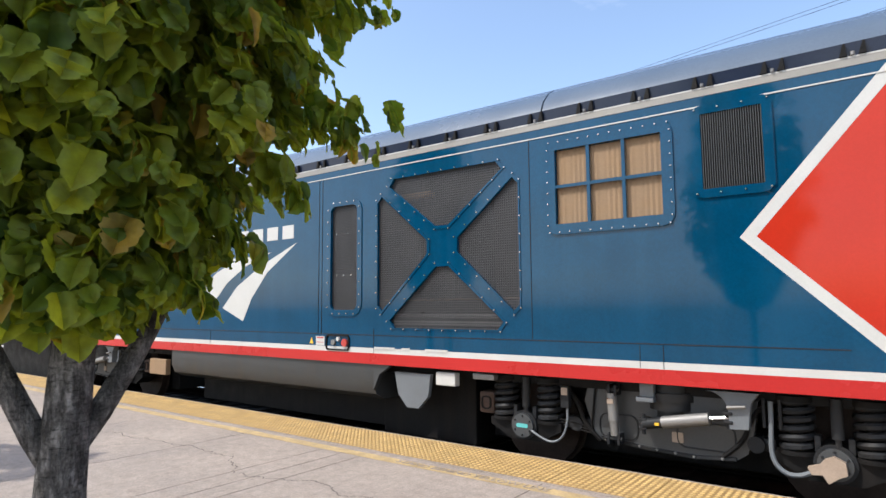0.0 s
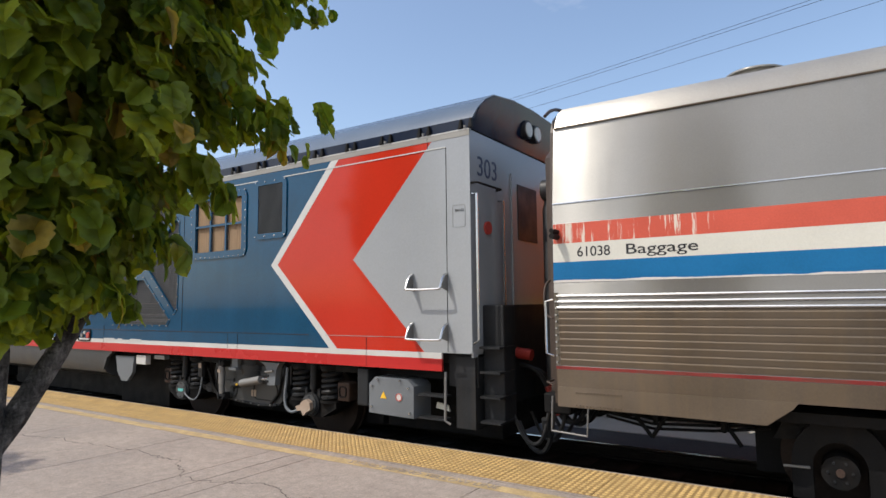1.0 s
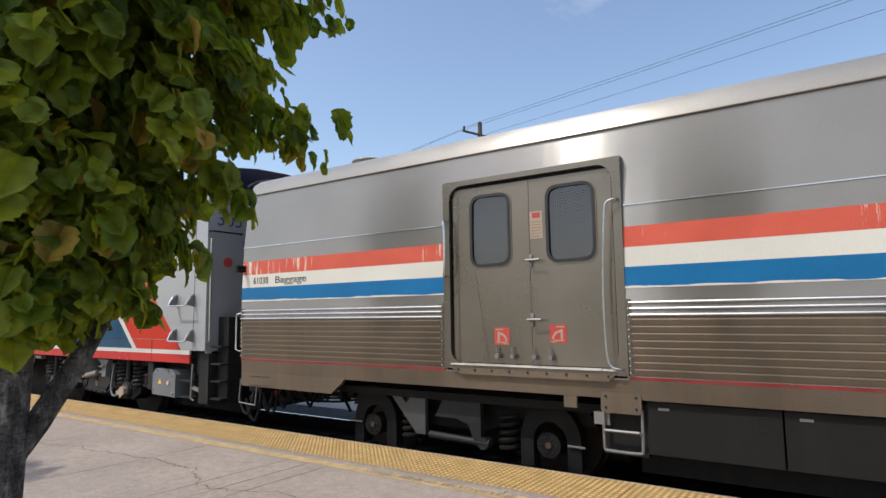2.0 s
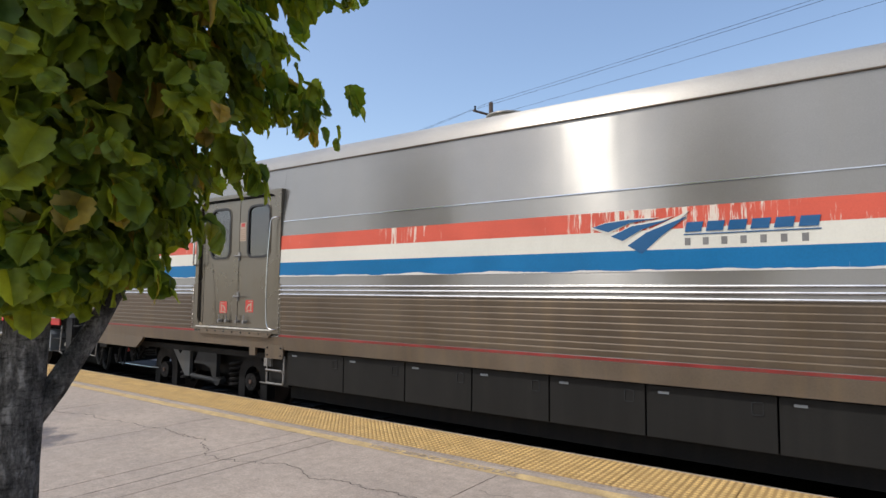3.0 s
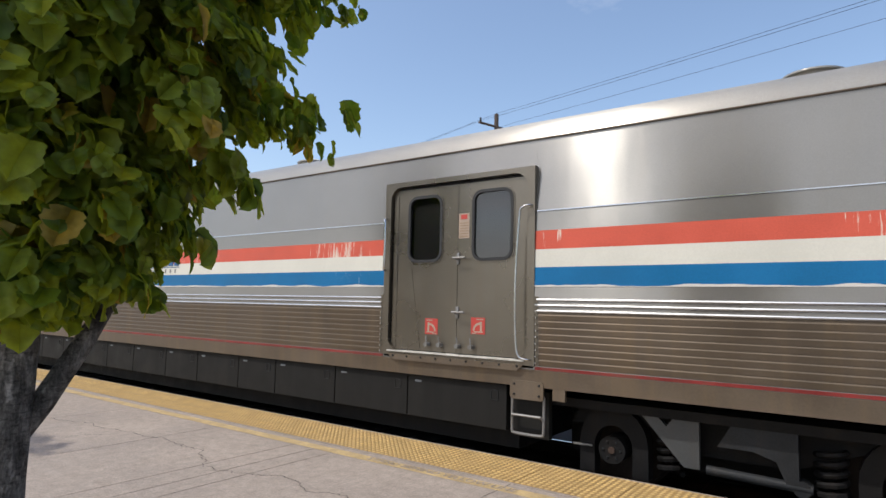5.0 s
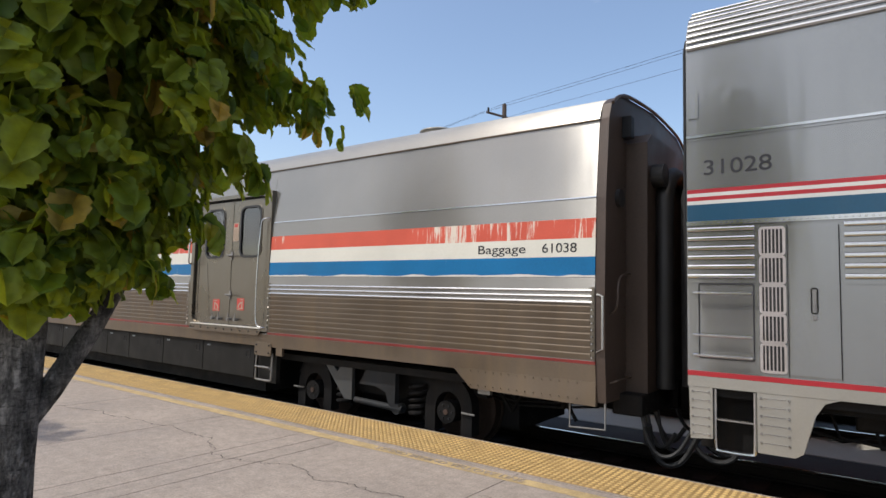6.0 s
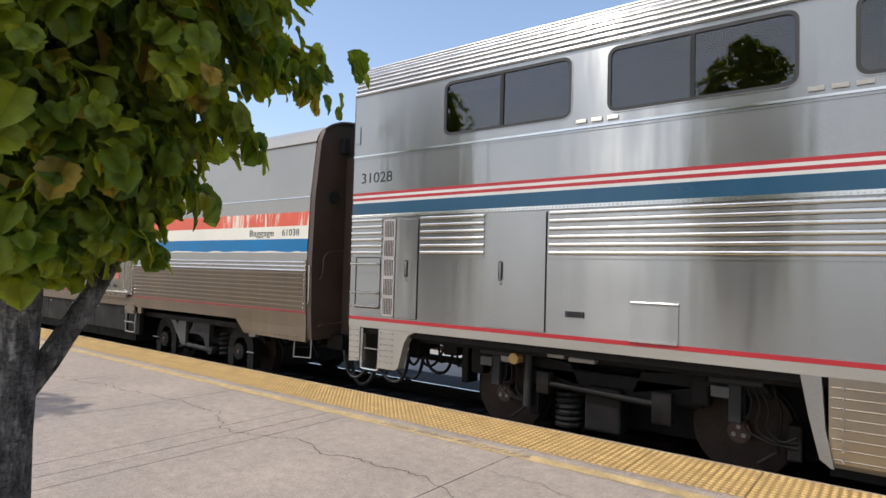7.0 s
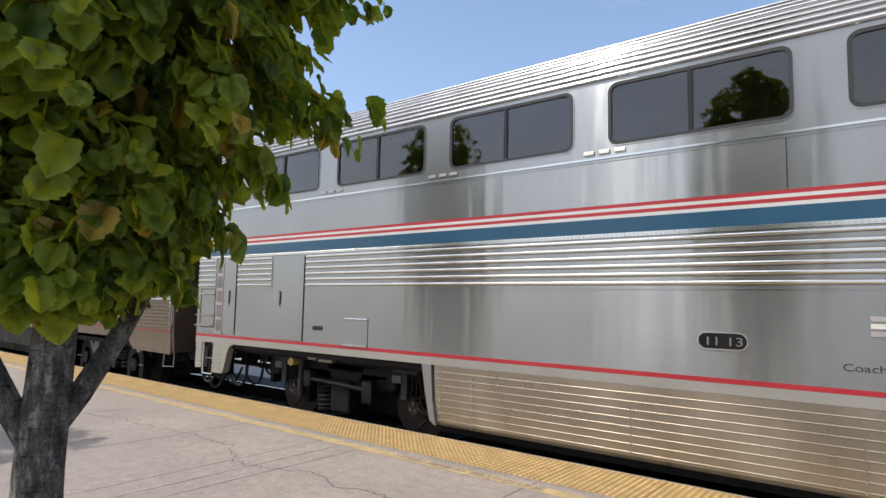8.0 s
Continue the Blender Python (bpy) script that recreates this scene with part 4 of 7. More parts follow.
    plate(bm, [(-6.03, 0.78), (-5.92, 1.0), (-5.75, 1.10), (-5.75, 1.128), (-6.03, 1.128)], -1.46, -1.40)
    part("arch_panel", bm, M_TANK, car)
    bm = bm_new()
    plate(bm, [(-5.68, 1.04), (-5.08, 1.04), (-5.12, 0.76), (-5.28, 0.60), (-5.47, 0.60), (-5.62, 0.76)], -1.42, -1.36)
    part("shield_plate", bm, M_BOXG, car, "light grey shield-shaped plate")
    for a, b, c, d, m in ((-4.98, -4.68, 0.92, 1.08, M_WHITE), (-4.42, -4.12, 1.03, 1.10, M_SLAT), (-12.05, -11.45, 0.64, 0.93, M_CARD)):
        bm = bm_new()
        box(bm, a, b, -1.44, -1.34, c, d, 0.01)
        part("junction_box", bm, m, car)
    bm = bm_new()
    plate(bm, [(0.45, 0.56), (1.15, 0.54), (1.15, 0.92), (1.06, 1.0), (0.55, 1.01), (0.45, 0.92)], -1.47, -1.1)
    box_ = part("sand_box", bm, M_BOXG, car, "grey equipment box with warning stickers")
    bm = bm_new()
    plate(bm, [(0.635, 0.75), (0.735, 0.75), (0.685, 0.835)], -1.476, -1.468)
    part("sticker", bm, M_YELL, box_)
    bm = bm_new()
    rod(bm, (0.93, -1.477, 0.78), (0.93, -1.469, 0.78), 0.05, 18)
    part("sticker", bm, M_WHITE, box_)
    bm = bm_new()
    ring(bm, 0.892, 0.968, 0.742, 0.818, 0.037, 0.010, -1.481, -1.476)
    part("sticker", bm, M_REDS, box_)
    for p in ((0.5, 0.9), (0.6, 0.98), (0.95, 0.98), (1.08, 0.9), (0.5, 0.64), (1.1, 0.6)):
        bm = bm_new()
        bolts(bm, [p], -1.47, 0.018, 0.03)
        part("latch", bm, M_BRIGHT, box_)
    bm = bm_new()
    box(bm, 0.22, 0.40, -1.44, -1.2, 0.62, 1.1, 0.02)
    part("post_box", bm, M_UNDER2, car)
    bm = bm_new()
    box(bm, -6.3, -4.7, -0.95, 1.2, 0.12, 1.0, 0.02)
    part("air_reservoir", bm, M_UNDER, car)
    loco_truck(car, -3.83, -0.80)
    loco_truck(car, -16.2, -13.18)
    bm = bm_new()
    box(bm, x0, 1.6, -1.2, 1.2, 1.0, 1.2)
    # added dark mass, blocks the lit apron so the rear gap reads black
    box(bm, 0.15, 1.95, -0.7, 1.2, 0.25, 1.0)
    box(bm, x0, -17.1, -1.25, 1.25, 0.15, 1.1)
    part("underframe", bm, M_UNDER, car)


def loco_truck(car, xa, xb):
    """Two wheelsets under a grey frame, with coil springs, dampers, axle covers, cables and pipes."""
    mid = (xa + xb) / 2
    zh = 0.53
    for x in (xa, xb):
        for y in (-0.76, 0.76):
            wheel(car, x, y, 0.5)
        bm = bm_new()
        rod(bm, (x, -0.8, 0.5), (x, 0.8, 0.5), 0.09, 12)
        part("axle", bm, M_UNDER, car)
        # axle box with its round bolted cover and two ears
        bm = bm_new()
        rod(bm, (x, -1.27, zh), (x, -0.9, zh), 0.165, 24)
        box(bm, x - 0.15, x - 0.10, -1.24, -1.1, zh + 0.08, zh + 0.22, 0.01)
        box(bm, x + 0.10, x + 0.15, -1.24, -1.1, zh + 0.08, zh + 0.22, 0.01)
        cover = part("axle_box", bm, M_UNDER2, car, "", True)
        bm = bm_new()
        rod(bm, (x, -1.305, zh), (x, -1.27, zh), 0.135, 24)
        part("cap", bm, M_TANK, cover, "", True)
        bm = bm_new()
        bolts(bm, [(x + 0.108 * math.cos(k * 1.047 + 0.5), zh + 0.108 * math.sin(k * 1.047 + 0.5)) for k in range(6)], -1.305, 0.013)
        tagged(part("bolts", bm, M_UNDER2, cover), kind="stuff")
        # swing arm that carries the springs, and the guide posts in front of them
        bm = bm_new()
        plate(bm, [(x - 0.46, 0.50), (x - 0.2, 0.36), (x + 0.2, 0.36), (x + 0.46, 0.50), (x + 0.46, 0.58), (x - 0.46, 0.58)], -1.24, -0.96)
        part("spring_seat", bm, M_UNDER, car)
        for dx in (-0.29, 0.29):
            bm = bm_new()
            coil(bm, x + dx, -1.14, 0.58, 1.05, 0.128, 0.031, 6)
            part("coil_spring", bm, M_UNDER2, car, "", True)
            bm = bm_new()
            rod(bm, (x + dx, -1.14, 0.565), (x + dx, -1.14, 0.60), 0.165, 18)
            rod(bm, (x + dx, -1.14, 1.03), (x + dx, -1.14, 1.08), 0.165, 18)
            rod(bm, (x + dx, -1.14, 0.6), (x + dx, -1.14, 1.03), 0.075, 12)
            part("spring_cap", bm, M_UNDER, car, "", True)
        bm = bm_new()
        rod(bm, (x + 0.03, -1.25, 0.74), (x + 0.03, -1.24, 1.08), 0.048, 12)
        rod(bm, (x + 0.03, -1.25, 0.64), (x + 0.03, -1.25, 0.74), 0.026, 10)
        part("damper", bm, M_UNDER2, car, "", True)
        # brake calliper and link rod between wheel and frame
        s = 1 if x < mid else -1
        bm = bm_new()
        box(bm, x + s * 0.46, x + s * 0.80, -1.14, -0.98, 0.54, 0.66, 0.025)
        rod(bm, (x + s * 0.62, -1.2, 0.60), (x + s * 0.62, -1.0, 0.60), 0.075, 14)
        part("axle_link", bm, M_UNDER2, car, "", True)
        bm = bm_new()
        tube(bm, [(x + s * 0.30, -1.2, 1.06), (x + s * 0.52, -1.21, 1.0), (x + s * 0.66, -1.21, 0.82), (x + s * 0.72, -1.2, 0.62), (x + s * 0.9, -1.2, 0.46)], 0.022)
        part("brake_hose", bm, M_UNDER, car, "", True)
    # the outer end of the frame, with a rusty bump stop
    for x, s in ((xa, -1), (xb, 1)):
        bm = bm_new()
        box(bm, x + s * 0.44, x + s * 0.66, -1.2, -1.0, 0.60, 0.86, 0.03)
        stop = part("bump_stop", bm, M_RUST, car, "rust-brown bump stop")
        bm = bm_new()
        ring(bm, x + s * 0.55 - 0.05, x + s * 0.55 + 0.05, 0.67, 0.79, 0.03, 0.02, -1.215, -1.2)
        part("rim", bm, M_UNDER, stop)
    # sensor box and looping cable at one axle
    bm = bm_new()
    box(bm, xa + 0.50, xa + 0.60, -1.33, -1.26, 0.78, 1.02, 0.008)
    sb = part("sensor_box", bm, M_UNDER2, car)
    bm = bm_new()
    box(bm, xa + 0.515, xa + 0.585, -1.335, -1.329, 0.92, 1.0)
    part("tag", bm, M_NOTICE, sb)
    bm = bm_new()
    tube(bm, [(xa + 0.57, -1.3, 0.78), (xa + 0.575, -1.32, 0.62), (xa + 0.52, -1.33, 0.46), (xa + 0.40, -1.34, 0.39), (xa + 0.26, -1.34, 0.43), (xa + 0.13, -1.32, 0.49)], 0.013)
    part("cable", bm, M_BOXG, car, "grey looping cable", True)
    bm = bm_new()
    plate(bm, rounded(xa - 0.075, xa + 0.075, zh - 0.022, zh + 0.022, 0.02), -1.312, -1.304)
    part("gauge", bm, M_TEAL, car)
    # conduit and cream connector at the other
    bm = bm_new()
    tube(bm, [(xb - 0.47, -1.28, 1.02), (xb - 0.47, -1.30, 0.80), (xb - 0.48, -1.32, 0.60), (xb - 0.45, -1.33, 0.48), (xb - 0.36, -1.34, 0.41), (xb - 0.26, -1.34, 0.41), (xb - 0.16, -1.34, 0.46)], 0.021)
    part("cable_conduit", bm, M_BOXG, car, "grey curved conduit", True)
    for dx in (-0.53, -0.40):
        bm = bm_new()
        rod(bm, (xb + dx, -1.27, 0.78), (xb + dx, -1.27, 1.04), 0.016, 8)
        part("pipe", bm, M_UNDER2, car, "", True)
    bm = bm_new()
    plate(bm, [(xb - 0.20, 0.50), (xb - 0.17, 0.44), (xb - 0.09, 0.45), (xb - 0.05, 0.38), (xb + 0.03, 0.44), (xb + 0.09, 0.47), (xb + 0.08, 0.57), (xb, 0.61), (xb - 0.07, 0.58), (xb - 0.11, 0.53)], -1.37, -1.30)
    part("connector", bm, M_NOTICE, car, "dusty cream axle connector")
    # side frame: a deep grey pan between the axles, with a bolted lower flange
    pan = [(mid - 0.74, 1.08), (mid - 0.80, 0.86), (mid - 0.70, 0.56), (mid - 0.62, 0.47), (mid - 0.1, 0.42), (mid + 0.34, 0.40), (mid + 0.72, 0.43), (mid + 0.82, 0.50), (mid + 0.88, 0.70), (mid + 0.94, 1.08)]
    bm = bm_new()
    plate(bm, pan, -1.17, -1.06)
    panel = part("frame_panel", bm, M_TANK, car, "dark grey frame side panel")
    bm = bm_new()
    for k, (p, q) in enumerate(zip(pan[3:6], pan[4:7])):
        plate(bm, [p, q, (q[0], q[1] + 0.03), (p[0], p[1] + 0.03)], -1.20, -1.165)
    part("flange", bm, M_UNDER2, panel)
    bm = bm_new()
    bolts(bm, along((mid - 0.55, 0.475), (mid + 0.34, 0.42), 6) + [(mid + 0.6, 0.435)], -1.20, 0.015, 0.02)
    tagged(part("bolts", bm, M_SLAT, panel), kind="stuff")
    for cx, w in ((mid - 0.42, 0.20), (mid + 0.45, 0.26)):
        bm = bm_new()
        ring(bm, cx - w, cx + w, 0.50, 0.74, 0.08, 0.012, -1.182, -1.165)
        part("pressed_rib", bm, M_UNDER2, panel)
    bm = bm_new()
    plate(bm, rounded(mid + 0.13, mid + 0.24, 0.53, 0.63, 0.012), -1.181, -1.168)
    part("tag", bm, M_NOTICE, panel)
    bm = bm_new()
    plate(bm, [(xa - 0.85, 1.02), (xa - 0.85, 1.12), (xb + 0.85, 1.12), (xb + 0.85, 1.02)], -1.22, -0.96)
    plate(bm, [(xa - 0.75, 1.0), (xa - 0.75, 1.12), (xb + 0.75, 1.12), (xb + 0.75, 1.0), (mid + 0.5, 0.5), (mid - 0.5, 0.5)], 0.98, 1.1)
    part("side_frame", bm, M_UNDER, car)
    bm = bm_new()
    box(bm, xa - 0.8, xb + 0.8, -0.62, 0.62, 0.22, 1.05)
    part("traction_motor", bm, M_UNDER, car)
    # upright damper in two sleeves between clevises
    xd = mid - 0.42
    bm = bm_new()
    rod(bm, (xd, -1.31, 0.70), (xd - 0.02, -1.30, 0.98), 0.052, 14)
    rod(bm, (xd + 0.01, -1.31, 0.55), (xd, -1.31, 0.70), 0.043, 14)
    up = part("upright_damper", bm, M_SLAT, car, "grey-brown upright damper", True)
    for z, w in ((0.52, 0.07), (1.02, 0.05)):
        bm = bm_new()
        box(bm, xd - w, xd - w + 0.03, -1.34, -1.2, z - 0.06, z + 0.05, 0.006)
        box(bm, xd + w - 0.03, xd + w, -1.34, -1.2, z - 0.06, z + 0.05, 0.006)
        rod(bm, (xd - w - 0.02, -1.31, z), (xd + w + 0.02, -1.31, z), 0.022, 8)
        part("clevis", bm, M_UNDER2, up)
    bm = bm_new()
    box(bm, xd - 0.045, xd + 0.02, -1.365, -1.35, 0.88, 0.93)
    part("tag", bm, M_NOTICE, up)
    # yaw damper: a dark sleeve, a bright barrel and a thin rod, on a grey bracket
    a, b, c = Vector((mid - 0.10, -1.33, 0.705)), Vector((mid + 0.53, -1.33, 0.82)), Vector((mid + 0.70, -1.33, 0.845))
    e = a.lerp(b, 0.3)
    bm = bm_new()
    rod(bm, e, b, 0.060, 18)
    damper = part("yaw_damper", bm, M_SLAT, car, "silver-grey yaw damper", True)
    bm = bm_new()
    rod(bm, a, e, 0.052, 18)
    part("sleeve", bm, M_UNDER2, damper, "", True)
    bm = bm_new()
    rod(bm, b, c, 0.024, 10)
    part("piston_rod", bm, M_BRIGHT, damper, "", True)
    for p in (a, c):
        bm = bm_new()
        rod(bm, p + Vector((0, 0, -0.10)), p + Vector((0, 0, 0.10)), 0.02, 8)
        box(bm, p.x - 0.04, p.x + 0.04, -1.37, -1.22, p.z - 0.05, p.z - 0.02, 0.006)
        box(bm, p.x - 0.04, p.x + 0.04, -1.37, -1.22, p.z + 0.03, p.z + 0.06, 0.006)
        part("clevis", bm, M_UNDER2, damper)
    bm = bm_new()
    box(bm, mid + 0.03, mid + 0.07, -1.395, -1.385, 0.715, 0.74)
    part("tag", bm, M_YELL, damper)
    arc = [(mid + 0.515 + 0.19 * math.sin(k * 0.262), 0.90 + 0.19 * math.cos(k * 0.262)) for k in range(7)]
    bm = bm_new()
    plate(bm, arc + [(mid + 0.71, 0.75), (mid + 0.87, 0.76), (mid + 0.88, 0.88), (mid + 0.90, 1.0), (mid + 0.97, 1.09)], -1.36, -1.26)
    br = part("damper_bracket", bm, M_BOXG, car, "grey curved damper bracket")
    bm = bm_new()
    rod(bm, (mid + 0.70, -1.39, 0.95), (mid + 0.86, -1.39, 0.97), 0.018, 8)
    part("pin", bm, M_SLAT, br)
    # air spring over the frame, and a pale bracket in front of it
    bm = bm_new()
    for z, r in ((0.80, 0.16), (0.89, 0.22), (0.98, 0.25), (1.06, 0.22)):
        rod(bm, (mid + 0.12, -1.08, z - 0.045), (mid + 0.12, -1.08, z + 0.04), r, 22)
    part("air_spring", bm, M_RUBBER, car, "", True)
    bm = bm_new()
    box(bm, mid - 0.12, mid + 0.02, -1.36, -1.28, 0.98, 1.11, 0.006)
    box(bm, mid - 0.15, mid + 0.03, -1.40, -1.26, 0.93, 0.98, 0.012)
    part("stop_bracket", bm, M_BOXG, car, "pale grey stop bracket")
    for k in range(3):
        bm = bm_new()
        zz = 0.50 + 0.03 * k
        tube(bm, [(xa + 0.25, -1.18 - 0.01 * k, zz + 0.1), (mid - 0.72, -1.19, zz + 0.02), (mid - 0.66, -1.19, 1.05)], 0.011)
        part("brake_pipe", bm, M_UNDER, car, "", True)


loco = locomotive()


# ---------------- the baggage car ----------------
def baggage_car():
    global OX
    OX = 3.05
    car = empty("baggage_car", (OX, YC, ZR), "stainless-steel baggage car with red, white and blue stripes", "railway car")
    x0, x1 = 3.05, 28.06
    side = [(1.545, 1.05), (1.56, 1.25), (1.58, 2.0), (1.555, 2.95), (1.47, 3.80)]
    prof = [(-y, z) for y, z in side] + [(y, z) for y, z in side[::-1]]
    bay = [(-1.545, 1.05), (-1.56, 1.25), (-1.47, 1.26), (-1.47, 3.44), (-1.507, 3.45), (-1.47, 3.80)] + prof[5:]
    for xa, xb, sec in ((x0, 6.86, prof), (6.86, 8.98, bay), (8.98, 20.68, prof), (20.68, 22.80, bay), (22.80, x1, prof)):
        bm = bm_new()
        extrude_x(bm, sec, xa, xb)
        part("body", bm, M_STEEL, car, "brushed stainless body panel")
    ends(car, x0, x1, prof)
    half = [(1.482, 3.795), (1.462, 3.86), (1.40, 3.965), (1.27, 4.055), (1.05, 4.13), (0.6, 4.18), (0, 4.20)]
    bm = bm_new()
    extrude_x(bm, [(-y, z) for y, z in half] + [(y, z) for y, z in half[-2::-1]], x0 + 0.02, x1 + 0.004)
    part("roof", bm, M_ROOFS, car, "", True)
    bag_details(car, x0, x1)
    return car


SIDE = [(0.86, 1.53), (1.25, 1.56), (2.0, 1.58), (2.95, 1.555), (3.80, 1.47)]


def sy(z):
    """How far the side stands from the centre line at a height."""
    return float(np.interp(z, [a for a, b in SIDE], [b for a, b in SIDE]))


def band(car, name, xa, xb, za, zb, material, proud=0.004, label=""):
    bm = bm_new()
    extrude_x(bm, [(-(sy(za) + proud), za), (-(sy(zb) + proud), zb), (-(sy(zb) - 0.012), zb), (-(sy(za) - 0.012), za)], xa, xb)
    return part(name, bm, material, car, label)


def ends(car, x0, x1, prof):
    for x, s, m in ((x0, -1, M_BROWN), (x1, 1, M_BROWN)):
        bm = bm_new()
        top = [(-1.40, 3.95), (-1.27, 4.04), (-1.05, 4.12), (0, 4.19), (1.05, 4.12), (1.27, 4.04), (1.40, 3.95)]
        k_ = 0.995 if s > 0 else 0.9
        sec = [(y * k_, z) for y, z in [(-1.53, 0.86)] + prof[:5]] + [(y * k_, z) for y, z in ([(a, b + 0.022) for a, b in top] if s > 0 else top)] + [(y * k_, z) for y, z in prof[5:] + [(1.53, 0.86)]]
        extrude_x(bm, sec, x, x + s * 0.10)
        part("end_wall", bm, m, car, "dark brown riveted end wall")
        # diaphragm: a thick black tube round the gangway
        bm = bm_new()
        xx = x + s * 0.42
        tube(bm, [(xx, -0.62, 0.95), (xx, -0.62, 3.05), (xx, -0.5, 3.25), (xx, -0.3, 3.35), (xx, 0.3, 3.35), (xx, 0.5, 3.25), (xx, 0.62, 3.05), (xx, 0.62, 0.95)], 0.10, 12)
        part("diaphragm", bm, M_RUBBER, car, "black rubber gangway tube", True)
        bm = bm_new()
        extrude_x(bm, [(-0.95, 0.9), (-0.95, 3.62), (-0.80, 3.74), (0.80, 3.74), (0.95, 3.62), (0.95, 0.9)], x + s * 0.1, x + s * 0.33)
        part("gangway_frame", bm, M_BROWN, car, "dark brown riveted gangway frame")
        bm = bm_new()
        box(bm, x + s * 0.1, x + s * 0.2, -1.10, -0.98, 3.66, 3.90, 0.01)
        part("lamp_bracket", bm, M_UNDER2, car)
        bm = bm_new()
        rod(bm, (x + s * 0.33, -0.72, 3.28), (x + s * 0.46, -0.72, 3.28), 0.13, 18)
        part("air_duct", bm, M_RUBBER, car, "black round duct", True)
        bm = bm_new()
        tube(bm, [(x + s * 0.12, y_, z_ + 0.02) for y_, z_ in [(-1.41, 3.95), (-1.27, 4.05), (-1.05, 4.13), (-0.6, 4.175), (0, 4.205), (0.6, 4.175), (1.05, 4.13), (1.27, 4.05), (1.41, 3.95)]], 0.02, 6)
        part("roof_rim", bm, M_BROWN, car)
        for y in (-1.2, 1.2):
            bm = bm_new()
            rod(bm, (x + s * 0.1, y, 2.98), (x + s * 0.14, y, 2.98), 0.1, 18)
            part("marker_lamp", bm, M_RUBBER, car, "", True)
        for y in (-0.92, -1.0):
            bm = bm_new()
            bolts_end = [(x + s * 0.1, y, 1.1 + 0.12 * k) for k in range(22)]
            for p in bolts_end:
                rod(bm, p, (p[0] + s * 0.012, p[1], p[2]), 0.012, 6)
            tagged(part("rivets", bm, m, car), kind="stuff")
        bm = bm_new()
        tube(bm, [(x + s * 0.1, -1.42, 1.75), (x + s * 0.18, -1.42, 1.8), (x + s * 0.18, -1.42, 2.15), (x + s * 0.18, -1.0, 2.18), (x + s * 0.1, -0.98, 2.18)], 0.012)
        part("grab_iron", bm, M_BROWN, car, "", True)
        bm = bm_new()
        tube(bm, [(x + s * 0.1, -1.42, 1.05), (x + s * 0.17, -1.42, 1.08), (x + s * 0.17, -1.0, 1.08), (x + s * 0.1, -0.98, 1.1)], 0.012)
        part("grab_iron", bm, M_BROWN, car, "", True)
        bm = bm_new()
        box(bm, x, x + s * 0.42, -0.11, 0.11, 0.72, 0.96, 0.03)
        box(bm, x + s * 0.32, x + s * 0.5, -0.17, 0.17, 0.66, 1.0, 0.04)
        part("coupler", bm, M_UNDER, car)
        for y in (-0.75, -0.4, 0.4):
            bm = bm_new()
            tube(bm, [(x, y, 0.9), (x + s * 0.2, y, 0.78), (x + s * 0.3, y, 0.45), (x + s * 0.42, y + 0.03, 0.3), (x + s * 0.55, y + 0.05, 0.5)], 0.024)
            part("hose", bm, M_RUBBER, car, "", True)
        bm = bm_new()
        box(bm, x + s * 0.02, x + s * 0.34, -1.15, 1.15, 0.70, 0.92, 0.02)
        part("end_beam", bm, M_UNDER, car)
        for k, (y, drop, r) in enumerate(((-1.05, 0.30, 0.022), (-0.9, 0.18, 0.028), (-0.55, 0.24, 0.02), (0.7, 0.28, 0.024))):
            bm = bm_new()
            tube(bm, [(x + s * 0.2, y, 0.86), (x + s * 0.32, y - 0.02, 0.72), (x + s * 0.36, y - 0.03, drop + 0.16), (x + s * 0.48, y, drop), (x + s * 0.66, y + 0.03, drop + 0.06), (x + s * 0.80, y + 0.05, drop + 0.34)], r)
            part("air_hose", bm, M_RUBBER, car, "", True)
        bm = bm_new()
        rod(bm, (x + s * 0.36, -1.06, 0.62), (x + s * 0.36, -1.0, 0.42), 0.05, 12)
        part("hose_valve", bm, M_UNDER2, car, "", True)
        # side sill step and curved handholds on the corner
        bm = bm_new()
        xo = x + s * (-0.04)
        tube(bm, [(xo + s * 0.12, -1.5, 0.95), (xo + s * 0.13, -1.52, 0.60), (xo - s * 0.25, -1.52, 0.58), (xo - s * 0.26, -1.5, 0.86)], 0.012)
        part("corner_step", bm, M_SLAT, car, "", True)
        bm = bm_new()
        tube(bm, [(x + s * 0.02, -1.57, 1.95), (x + s * 0.09, -1.6, 1.93), (x + s * 0.09, -1.6, 1.40), (x + s * 0.02, -1.57, 1.37)], 0.014)
        part("handhold", bm, M_BRIGHT, car, "", True)


